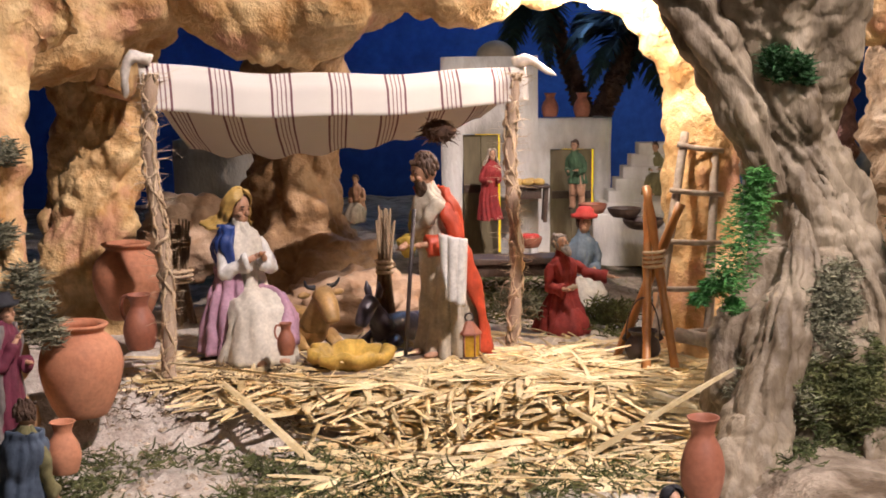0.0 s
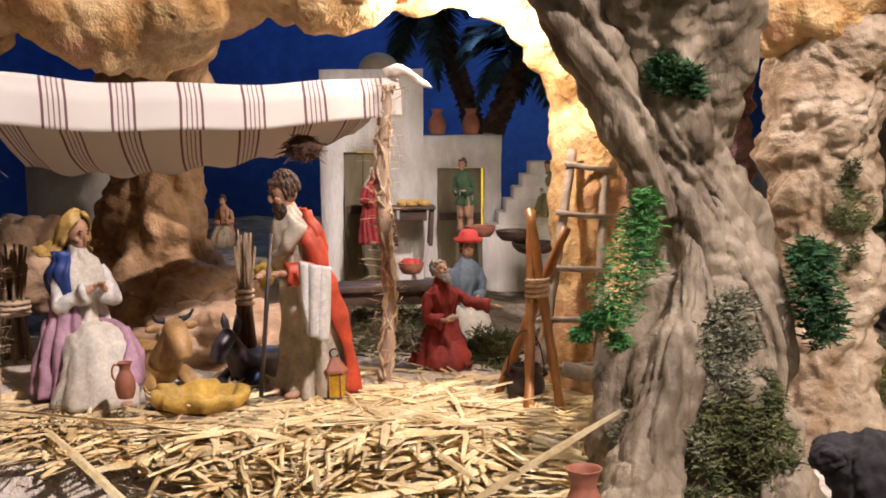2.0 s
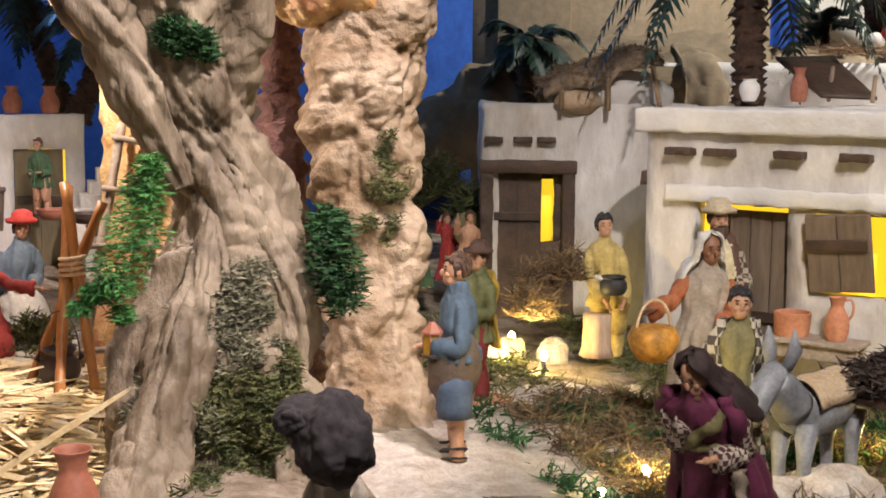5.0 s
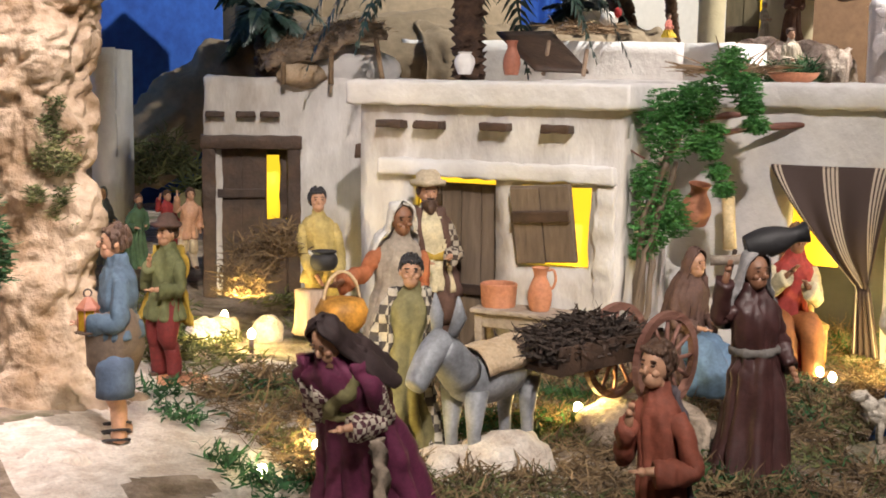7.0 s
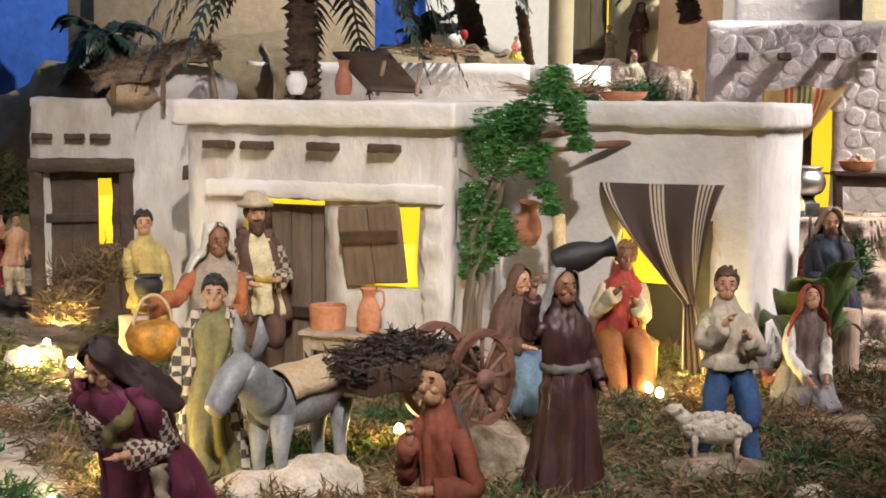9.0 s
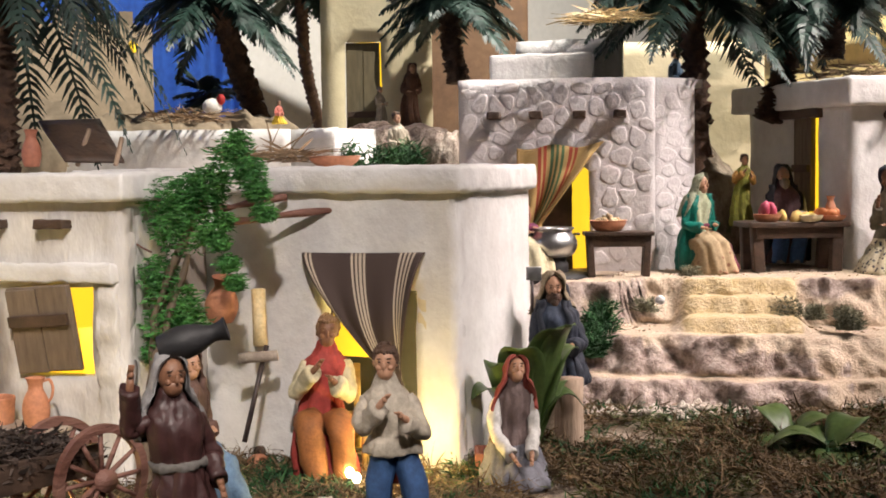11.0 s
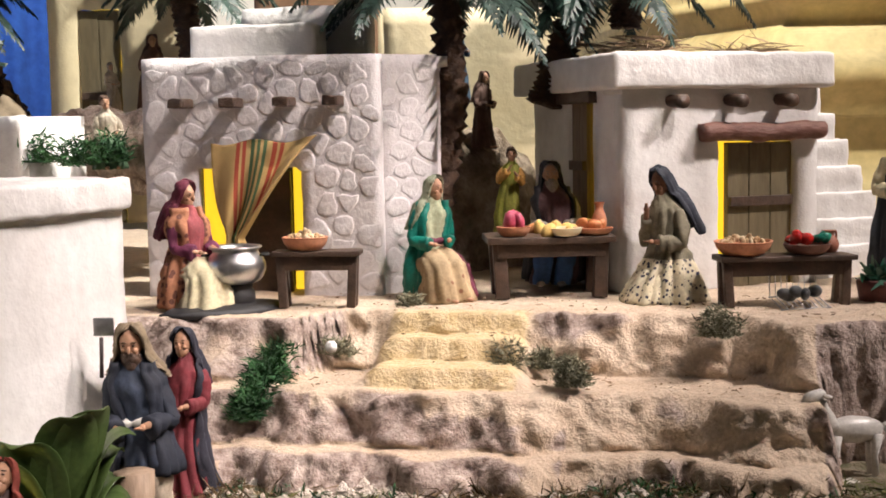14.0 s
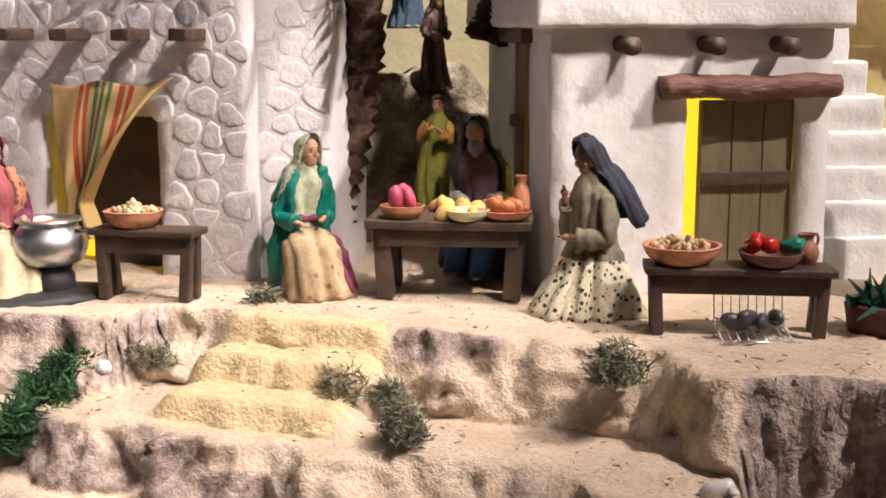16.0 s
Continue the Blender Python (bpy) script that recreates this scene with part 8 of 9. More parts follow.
tagged(obj("base_board", boulder((1.426, 1.021, -0.084), 0.05, 0.05, 12, 3, (1.1, 0.9, 0.1)), M["clay"]), "flat clay board under the kneading trough", "board")
figure("figurine", "bearded figurine in blue cloak and brown hood with a tool", on_ground(1.580, 1.115), 0.198, -40, cloth("blue_tunic", (0.032, 0.045, 0.075)), "legs", cloak=cloth("slate_cloak", (0.020, 0.025, 0.040)), scarf=cloth("tan_hood", (0.26, 0.20, 0.13)), beard=True, arms="hold", belt=WHITE_C, lap=BEIGE_C, sleeve=cloth("slate_cloak", (0.020, 0.025, 0.040)), seed=37, nod=12, cloak_span=(-55, 235), veil_len=0.08)
t = thing("spade", "small iron spade held upright", "spade")
bm = bmesh.new()
tube(bm, [(1.552, 1.127, 0.080), (1.554, 1.129, 0.115)], 0.0018, 7)
part("handle", bm, M["iron"], t)
bm = bmesh.new()
box(bm, Matrix.Translation((1.556, 1.128, 0.124)) @ pose(0, 0, 0, 0, 0, -36), (0.018, 0.003, 0.016), 0, 0.001)
part("blade", bm, M["tin"], t)
figure("figurine", "figurine in dark shawl and crimson skirt", on_ground(1.663, 1.205, 0.0), 0.172, -45, cloth("crimson", (0.20, 0.03, 0.04)), "stand", scarf=cloth("black_blue", (0.03, 0.03, 0.045)), cloak=cloth("black_blue", (0.03, 0.03, 0.045)), arms="hold", seed=38, veil_len=0.14)
for at, r, h in (((1.552, 1.066, -0.082), 0.016, 0.092), ((1.685, 1.211, -0.075), 0.016, 0.04)):
    stump("pale cut log standing on end", at, r, h, 3)
sheep("woolly cream sheep standing on the moss", (1.140, 0.862, -0.062), 0.066, 142, 5)
tagged(obj("earth_clod", boulder((1.140, 0.862, -0.082), 0.05, 0.14, 6, 3, (1.1, 0.9, 0.5)), M["soil"]), "brown earth clod under the sheep", "earth clod")
figure("figurine", "figurine in rust-red dress near the front edge", (0.742, 0.680, -0.07), 0.172, -75, cloth("maroon_rust", (0.22, 0.06, 0.035)), "stand", hair="hair", arms="chin", cloak=cloth("dark_shawl", (0.10, 0.08, 0.09)), sleeve=cloth("maroon_rust", (0.22, 0.06, 0.035)), seed=39, wide=0.8, cloak_span=(20, 120))
for k, (at, r) in enumerate((((0.748, 0.958, -0.062), 0.032), ((0.795, 0.950, -0.058), 0.036), ((0.615, 1.030, -0.060), 0.014), ((1.259, 0.979, -0.080), 0.03), ((0.610, 1.022, -0.050), 0.014), ((0.454, 1.041, -0.050), 0.03), ((1.163, 0.774, -0.080), 0.02))):
    tagged(obj("stone", boulder(at, r, 0.16, k + 3, 3, (1.2, 0.9, 0.7)), M["gravel"]), "pale rough stone lying in the moss", "stone", "field stones")


def vine():
    t = thing("vine", "bushy green vine climbing a twisted stem against the house", "vine")
    base = Vector((1.118, 1.225, -0.085))
    path = [base, Vector((1.128, 1.232, 0.02)), Vector((1.140, 1.238, 0.09)), Vector((1.160, 1.235, 0.16)), Vector((1.185, 1.215, 0.225))]
    bm = bmesh.new()
    tube(bm, spline(path, 30), [0.0075 - 0.00015 * i for i in range(30)], 10)
    for k in range(3):
        tube(bm, spline([Vector(q) + Vector((0.009 * math.cos(k * 2.1 + i * 1.3), -0.006 + 0.008 * math.sin(k * 2.1 + i * 1.3), 0)) for i, q in enumerate(path[:4])], 24), 0.0035, 8)
    for v in bm.verts:
        v.co += noise.noise_vector(v.co * 60) * 0.004
    part("stem", bm, M["wood"], t)
    rng = random.Random(8)
    for spots, n in (((((1.157, 1.241, 0.212), 0.032), ((1.179, 1.225, 0.218), 0.030), ((1.163, 1.234, 0.188), 0.030), ((1.184, 1.208, 0.231), 0.023)), 330),
                     ((((1.198, 1.186, 0.255), 0.025), ((1.204, 1.184, 0.273), 0.016), ((1.207, 1.163, 0.243), 0.018), ((1.216, 1.153, 0.204), 0.011), ((1.212, 1.158, 0.225), 0.011)), 200),
                     ((((1.143, 1.243, 0.139), 0.023), ((1.153, 1.235, 0.115), 0.027), ((1.143, 1.238, 0.084), 0.025), ((1.164, 1.225, 0.097), 0.023), ((1.137, 1.241, 0.060), 0.011)), 260),
                     ((((1.184, 1.188, 0.174), 0.011), ((1.191, 1.181, 0.153), 0.011), ((1.195, 1.177, 0.134), 0.009), ((1.188, 1.187, 0.195), 0.011), ((1.175, 1.195, 0.183), 0.011)), 130)):
        pts, faces = [], []
        for at, r in spots:
            for _ in range(n):
                d = Vector((rng.gauss(0, 1), rng.gauss(0, 1), rng.gauss(0, 1))).normalized() * r * rng.random() ** 0.4
                blades(pts, faces, Vector(at) + d, 5, 0.004, 0.0075, 0.0008, rng, -0.2, 0.9)
        raw_mesh("foliage", pts, faces, "vine", t)


vine()
t = thing("wooden_poles", "two weathered poles leaning along the house wall", "poles")
for a, b in (((1.207, 1.245, 0.190), (1.388, 1.173, 0.211)), ((1.214, 1.256, 0.205), (1.290, 1.232, 0.218)), ((1.313, 1.220, 0.204), (1.390, 1.186, 0.219))):
    bm = bmesh.new()
    a, b = Vector(a), Vector(b)
    tube(bm, [a.lerp(b, i / 12) + noise.noise_vector(a * 9 + Vector((i * 0.7, 0, 0))) * 0.002 for i in range(13)], [0.0036 + 0.0010 * math.sin(i * 1.3) for i in range(13)], 9)
    part("pole", bm, M["wood_red"], t)
bm = bmesh.new()
pts = [Vector((1.108, 1.307, 0.236)) + Vector((0.0045 * math.cos(a), -0.003, 0.0045 * math.sin(a) + 0.0)) * (1 + 0.06 * a) for a in np.linspace(-1.5, 8, 30)]
pts += [Vector(p) for p in spline([pts[-1], (1.116, 1.300, 0.222), (1.107, 1.298, 0.207), (1.114, 1.284, 0.194), (1.122, 1.248, 0.174), (1.134, 1.238, 0.165)], 26)]
tube(bm, pts, 0.0011, 6)
tagged(obj("wire_hook", bm, M["wood_red"]), "rusty wire with a curled end on the cornice", "wire")
jar("clay_jug", "orange clay jug hanging behind the vine", (1.219, 1.256, 0.087), 0.018, 0.048, "jug", "clay", tilt=12, group="jars")
t = thing("hanging_tools", "farm tools and yellow reeds leaning on the wall", "tools")
for k, (a, b, mm, r) in enumerate((((1.252, 1.229, 0.059), (1.259, 1.244, 0.118), "straw", 0.008), ((1.221, 1.213, -0.039), (1.257, 1.225, 0.059), "iron", 0.0028), ((1.260, 1.207, 0.050), (1.227, 1.232, 0.047), "ladder", 0.006))):
    bm = bmesh.new()
    a, b = Vector(a), Vector(b)
    tube(bm, [a, a.lerp(b, 0.5), b], [r, r * 0.95, r], 9)
    part("reeds" if k == 0 else "tool_handle" if k == 1 else "rake_head", bm, M[mm], t)
jar("clay_jug", "small brown pots lying by the wall", (1.258, 1.266, -0.083), 0.014, 0.03, "belly", "clay", tilt=70, group="jars")
jar("clay_jug", "dark round pot by the wall", (1.286, 1.285, -0.083), 0.014, 0.026, "belly", "wood_dark", group="jars")

CURTAIN_STRIPE = (0.58, 0.49, 0.38)
M["dark_curtain"] = striped("brown_striped_cloth", (0.075, 0.05, 0.042), [(a, a + 0.0028, CURTAIN_STRIPE) for a in (0.003, 0.008, 0.056, 0.0608, 0.0656, 0.0704, 0.112, 0.1168, 0.1216, 0.1264)], 0.14)


def gathered(name, label, top_l, top_r, tie, tail_l, tail_r, mat, width, out, sag=0.03):
    """Cloth nailed along its top edge and drawn together at a tie, with a loose tail."""
    tl, tr, ti = Vector(top_l), Vector(top_r), Vector(tie)
    nu, nv = 44, 36
    grid = []
    for i in range(nv):
        v = i / (nv - 1)
        r = []
        for j in range(nu):
            u = j / (nu - 1)
            top = tl.lerp(tr, u)
            if v < 0.66:
                k = v / 0.66
                goal = ti + (tr - tl) * (u - 0.5) * 0.10
                p = top.lerp(goal, k ** (1.55 - 0.35 * math.sin(math.pi * u)))
                p += Vector(out) * (0.020 * math.sin(math.pi * k) + 0.004 * math.sin(u * 20) * k)
                p.z -= sag * math.sin(math.pi * k) * (math.sin(math.pi * u)) * 0.6
            else:
                k = (v - 0.66) / 0.34
                goal = Vector(tail_l).lerp(Vector(tail_r), u)
                p = (ti + (tr - tl) * (u - 0.5) * 0.10).lerp(goal, k) + Vector(out) * (0.005 * math.sin(u * 26))
            r.append(p)
        grid.append(r)
    return tagged(sheet_mesh(name, grid, mat, None, 0.0012, lambda i, j: (j / (nu - 1) * width, i * 0.006)), label, "curtain")


OUTB = tuple(-(HB.to_3x3() @ Vector((0, 1, 0))))
gathered("door_curtain", "dark brown striped cloth gathered over the doorway", HB @ Vector((0.212, -0.004, 0.156)), HB @ Vector((0.358, -0.004, 0.158)), HB @ Vector((0.326, -0.014, 0.026)), HB @ Vector((0.318, -0.012, -0.05)), HB @ Vector((0.350, -0.012, -0.055)), M["dark_curtain"], 0.139, OUTB)
for at in ((0.746, 1.535, -0.055), (0.744, 1.430, -0.058), (0.660, 1.018, -0.065), (0.596, 0.967, -0.062), (0.939, 1.063, -0.075), (1.274, 1.080, -0.082), (1.286, 1.111, -0.084), (1.434, 1.149, -0.083), (1.330, 1.418, -0.083)):
    led(at)
for at, w in ((Vector((1.449, 1.165, -0.083)) + Vector((-0.010, -0.010, 0.045)), 1.0), (Vector((1.338, 1.433, -0.083)) + Vector((0.0, -0.02, 0.05)), 1.1), (Vector((0.738, 1.466, -0.058)) + Vector((0, -0.01, 0.045)), 0.9), (Vector((0.652, 0.997, -0.065)) + Vector((0, -0.01, 0.04)), 0.35), (Vector((0.923, 1.039, -0.075)) + Vector((0, -0.01, 0.04)), 0.35), (Vector((1.332, 1.073, -0.080)) + Vector((0, -0.01, 0.04)), 0.4)):
    bulb("led_glow", at, w, YELLOW)
for k, (at, r) in enumerate((((0.743, 1.536, -0.055), 0.018), ((0.792, 1.514, -0.055), 0.018), ((0.713, 1.513, -0.055), 0.02))):
    tagged(obj("stone", boulder(at, r, 0.14, k + 23, 3, (1.1, 0.8, 1.2)), M["gravel"]), "pale upright stone beside the small lights", "stone", "field stones")



# ---- on the terraces ----
TZ = 0.089
figure("figurine", "seated figurine in wine veil and spotted shawl stirring a pot", (1.772, 1.412, TZ), 0.180, 14, cloth("pink_red", (0.30, 0.07, 0.08)), "sit", scarf=WINE, cloak=printed("spotted_orange", (0.46, 0.20, 0.11), (0.14, 0.05, 0.035), 110, 0.36), arms="hold", sleeve=PURPLE, cloak_span=(-60, 240), lap=CREAM_C, seed=41, nod=14, turn=10, wide=1.18)
tagged(obj("stove_slab", boulder((1.80, 1.372, TZ), 0.06, 0.05, 2, 3, (1.3, 0.7, 0.16)), M["black"]), "black slab under the stove", "slab")
t = thing("stove", "small black round stove", "stove", at=pose(1.812, 1.372, TZ))
bm = bmesh.new()
lathe(bm, [(0.022, 0), (0.021, 0.02), (0.018, 0.024), (0.02, 0.03)], 20)
part("drum", bm, M["black"], t)
t = thing("metal_pot", "shiny tin cooking pot with steam lid rim", "pot", at=pose(1.812, 1.372, TZ + 0.029, 0, 0, -40))
bm = bmesh.new()
lathe(bm, spline([(0.018, 0), (0.028, 0.004), (0.034, 0.016), (0.032, 0.028), (0.026, 0.036), (0.027, 0.039), (0.030, 0.041), (0.029, 0.043), (0.024, 0.041), (0.02, 0.036), (0.002, 0.034)], 30), 36)
part("body", bm, M["tin"], t)
for s in (-1, 1):
    bm = bmesh.new()
    tube(bm, [(s * 0.029, -0.006, 0.033), (s * 0.037, -0.005, 0.033), (s * 0.037, 0.005, 0.033), (s * 0.029, 0.006, 0.033)], 0.0016, 7)
    part("handle", bm, M["black"], t)
bm = bmesh.new()
ball(bm, (0, 0, 0.0365), (0.022, 0.022, 0.004), 0)
part("stew", bm, cloth("stew", (0.36, 0.18, 0.09)), t)
YT = -40
table("bench", "dark wooden bench with a bowl of nuts", pose(1.888, 1.318, TZ, 0, 0, YT), 0.10, 0.038, 0.065, leg=0.010, thick=0.006)


def heap(label, at, r, n, mats, seed, cat="food", size=0.006, flat=0.6):
    rng = random.Random(seed)
    t = thing(cat, label, cat, at=pose(*at))
    for k in range(n):
        bm = bmesh.new()
        a, d = rng.uniform(0, 6.28), math.sqrt(rng.random()) * r
        ball(bm, (d * math.cos(a), d * math.sin(a), size * 0.6 + (r - d) * flat * rng.random()), (size * rng.uniform(0.8, 1.4), size * rng.uniform(0.6, 1), size * rng.uniform(0.5, 0.9)), 0, 8, 6, pose(0, 0, 0, rng.uniform(0, 90), rng.uniform(0, 90), rng.uniform(0, 180)))
        part("piece", bm, rng.choice(mats), t)


NUT = [cloth("nut_a", (0.50, 0.36, 0.20)), cloth("nut_b", (0.40, 0.25, 0.12)), cloth("nut_c", (0.62, 0.50, 0.32))]
jar("bowl", "terracotta bowl of nuts on the bench", (1.878, 1.328, TZ + 0.065), 0.026, 0.016, "bowl", "clay", category="bowl")
heap("heap of pale nuts in the bowl", (1.878, 1.328, TZ + 0.077), 0.020, 60, NUT, 3, "nuts", 0.0036, 0.45)
figure("figurine", "seated figurine in teal cloak and patterned veil", (2.032, 1.292, TZ), 0.178, -8, cloth("pale_green", (0.42, 0.45, 0.30)), "sit", cloak=TEAL, scarf=printed("sage_veil", (0.36, 0.38, 0.27), (0.15, 0.17, 0.10), 160, 0.3), arms="hold", lap=printed("tan_print", (0.46, 0.34, 0.20), (0.25, 0.12, 0.07), 75, 0.2), sleeve=TEAL, cloak_span=(-55, 235), belt=cloth("plum", (0.16, 0.03, 0.06)), lap_drape=(cloth("plum", (0.16, 0.03, 0.06)), 0.12, 0.95, -25, 40), seed=42, turn=25, veil_len=0.16, wide=1.08)
TABM = frame_of((2.062, 1.213), (0.83, -0.56), TZ)
table("table", "dark brown wooden table laid with food", TABM @ pose(0.068, 0.042, 0), 0.150, 0.085, 0.073, "wood_dark", 0.016, thick=0.008)
for k, (x, y, r, hgt, mm, lab) in enumerate(((0.025, 0.02, 0.020, 0.012, "clay", "orange dish with a pink cake"), (0.120, 0.018, 0.022, 0.009, "clay", "orange dish of bread"), (0.085, 0.012, 0.020, 0.010, "cream", "pale round cheese loaf"))):
    jar("dish", lab, TABM @ Vector((x, y, 0.073)), r, hgt, "bowl", mm, category="dish", group="dishes")
heap("pink ham on the orange dish", TABM @ Vector((0.025, 0.02, 0.083)), 0.010, 5, [cloth("ham_pink", (0.50, 0.08, 0.14), 0.4)], 4, "ham", 0.011, 0.5)
heap("round yellow cheeses and loaves on the table", TABM @ Vector((0.070, 0.035, 0.073)), 0.030, 9, [cloth("cheese", (0.62, 0.42, 0.13)), cloth("crust", (0.48, 0.22, 0.08)), cloth("cheese", (0.62, 0.42, 0.13))], 5, "bread", 0.009, 0.15)
heap("orange bread rolls on a dish", TABM @ Vector((0.118, 0.03, 0.078)), 0.016, 6, [cloth("crust2", (0.52, 0.18, 0.06), 0.5)], 6, "bread", 0.009, 0.2)
jar("gourd_bottle", "small orange bottle on the table", TABM @ Vector((0.132, 0.052, 0.073)), 0.009, 0.036, "jug", "clay", category="bottle")
figure("figurine", "grey-bearded figurine in black hood eating at the table", (2.205, 1.270, TZ + 0.006), 0.185, -42, cloth("dark_plum", (0.10, 0.05, 0.055)), "sit", scarf=BLACK_C, cloak=BLACK_C, hair="hair_grey", beard=True, arms="hold", sleeve=cloth("striped_grey", (0.30, 0.29, 0.26), 0.8, 0.5), lap=DENIM, seed=43, skirt=False, wide=1.2)
figure("figurine", "figurine in green and yellow playing a pipe behind the table", (2.197, 1.344, 0.150), 0.115, -30, cloth("lime", (0.22, 0.22, 0.03)), "stand", hair="hair", arms="flute", sleeve=cloth("rust_gold", (0.42, 0.22, 0.05)), seed=44)
figure("figurine", "kneeling figurine in navy veil and flowered skirt", (2.212, 1.088, TZ), 0.200, -92, cloth("olive_grey", (0.17, 0.15, 0.10)), "kneel", scarf=cloth("navy_veil", (0.018, 0.022, 0.035)), skin="skin_dark", arms="chin", lap=printed("flowered", (0.62, 0.56, 0.40), (0.025, 0.025, 0.05), 170, 0.33), seed=45, veil_len=0.22, wide=1.12, nod=16)
BM2 = frame_of((2.205, 0.988), (0.825, -0.56), TZ)
table("bench", "low dark bench carrying a bowl of nuts and peppers", BM2 @ pose(0.067, 0.018, 0), 0.150, 0.042, 0.056, "wood_dark", 0.010, thick=0.006)
jar("bowl", "terracotta bowl of nuts on the low bench", BM2 @ Vector((0.022, 0.02, 0.056)), 0.031, 0.016, "bowl", "clay", category="bowl")
heap("pale nuts in the terracotta bowl", BM2 @ Vector((0.022, 0.02, 0.068)), 0.025, 70, NUT, 7, "nuts", 0.0036, 0.4)
jar("bowl", "brown wicker bowl of peppers", BM2 @ Vector((0.092, 0.016, 0.056)), 0.025, 0.012, "bowl", "wood_red", category="bowl")
heap("shiny red peppers in a bowl", BM2 @ Vector((0.083, 0.016, 0.068)), 0.010, 7, [cloth("pepper_red", (0.50, 0.02, 0.015), 0.25)], 8, "peppers", 0.008, 0.5)
heap("shiny green peppers in a bowl", BM2 @ Vector((0.108, 0.016, 0.068)), 0.007, 5, [cloth("pepper_green", (0.01, 0.20, 0.13), 0.25)], 9, "peppers", 0.008, 0.5)
jar("clay_jug", "small brown jug on the low bench", BM2 @ Vector((0.122, 0.032, 0.056)), 0.011, 0.024, "jug", "clay_dark", True, group="jars")


def wire_rack():
    t = thing("wire_rack", "grey wire grill rack with fish under the bench", "grill rack", at=BM2 @ pose(0.078, 0.002, 0.004, 12, 0, 10))
    for i in range(9):
        bm = bmesh.new()
        x = -0.028 + 0.007 * i
        tube(bm, [(x, -0.018, 0.0), (x, 0.012, 0.004), (x, 0.02, 0.028)], 0.0006, 5)
        part("wire", bm, M["tin"], t)
    for y, z in ((-0.018, 0.0), (0.012, 0.004), (0.02, 0.028)):
        bm = bmesh.new()
        tube(bm, [(-0.03, y, z), (0.03, y, z)], 0.0009, 5)
        part("rail", bm, M["tin"], t)
    for k in range(4):
        bm = bmesh.new()
        ball(bm, (-0.015 + 0.011 * k, 0.0, 0.010 + 0.003 * (k % 2)), (0.013, 0.006, 0.007), 0, 10, 7, pose(0, 0, 0, 0, 20, 30 * k))
        part("fish", bm, cloth("fish_grey", (0.07, 0.075, 0.08), 0.35), t)


wire_rack()
figure("figurine", "standing figurine in navy dress holding oranges", (2.534, 0.994, TZ), 0.205, -45, cloth("navy_dress", (0.03, 0.04, 0.055)), "stand", hair="black", arms="hold", sleeve=CREAM_C, belt=CREAM_C, seed=46)
jar("bowl", "basket of oranges held by the figurine", (2.517, 0.962, TZ + 0.108), 0.030, 0.02, "bowl", "wood_red", category="basket")
heap("bright oranges in the basket", (2.517, 0.962, TZ + 0.126), 0.02, 16, [cloth("orange_fruit", (0.62, 0.22, 0.02), 0.4)], 11, "oranges", 0.0065)
t = thing("crate", "dark red tub of green leaves", "tub", at=pose(2.39, 0.905, TZ, 0, 0, -34))
bm = bmesh.new()
lathe(bm, [(0.040, 0), (0.044, 0.022), (0.042, 0.024), (0.038, 0.022), (0.036, 0.006)], 24, squash=0.7)
part("tub", bm, cloth("tub_red", (0.10, 0.03, 0.025)), t)
pts, faces = [], []
rng = random.Random(5)
for _ in range(170):
    a, d = rng.uniform(0, 6.28), rng.random() * 0.036
    blades(pts, faces, (d * math.cos(a), d * 0.7 * math.sin(a), 0.02), 1, 0.004, 0.026, 0.0045, rng, 0.6, 0.5)
raw_mesh("leaves", pts, faces, cloth("leaf_teal", (0.02, 0.10, 0.06), 0.4), t)

M["gold_curtain"] = striped("yellow_striped_cloth", (0.62, 0.43, 0.17), [(0.030, 0.035, (0.45, 0.08, 0.04)), (0.038, 0.042, (0.45, 0.08, 0.04)), (0.048, 0.053, (0.10, 0.18, 0.08)), (0.056, 0.060, (0.10, 0.18, 0.08)), (0.063, 0.067, (0.10, 0.18, 0.08)), (0.073, 0.078, (0.45, 0.08, 0.04)), (0.081, 0.085, (0.45, 0.08, 0.04))], 0.125)


def door_cloth():
    nu, nv = 48, 44
    grid = []
    for i in range(nv):
        v = i / (nv - 1)
        r = []
        for j in range(nu):
            u = j / (nu - 1)
            k = min(1.0, v / 0.80)
            x0, z0 = 0.088 + 0.132 * u, 0.277 - 0.003 * math.sin(u * 11) + 0.004 * u * u
            pull = k ** (3.2 - 2.1 * u)
            x = x0 + (0.106 + 0.018 * u - x0) * pull
            z = z0 + (0.164 - 0.004 * u - z0) * k ** (0.95 + 0.25 * u)
            if v > 0.80:
                w = (v - 0.80) / 0.20
                x += (0.004 + 0.020 * (u - 0.5)) * w
                z -= 0.036 * w
            y = -0.012 - 0.016 * math.sin(math.pi * min(1, k)) * (0.3 + u) + 0.0075 * math.sin(u * 19 + v * 2.5) * (0.12 + k) + 0.004 * math.sin(u * 9 + v * 5)
            r.append(HD @ Vector((x, y, z)))
        grid.append(r)
    tagged(sheet_mesh("door_cloth", grid, M["gold_curtain"], None, 0.0012, lambda i, j: (j / (nu - 1) * 0.122, i * 0.005)), "yellow cloth with red and green stripes over the doorway", "curtain")


door_cloth()
lamb_statue()


def fold_cloth():
    grid = []
    a, b = Vector((1.904, 0.612, -0.004)), Vector((1.983, 0.561, 0.041))
    for i in range(14):
        r = []
        for j in range(24):
            u = j / 23
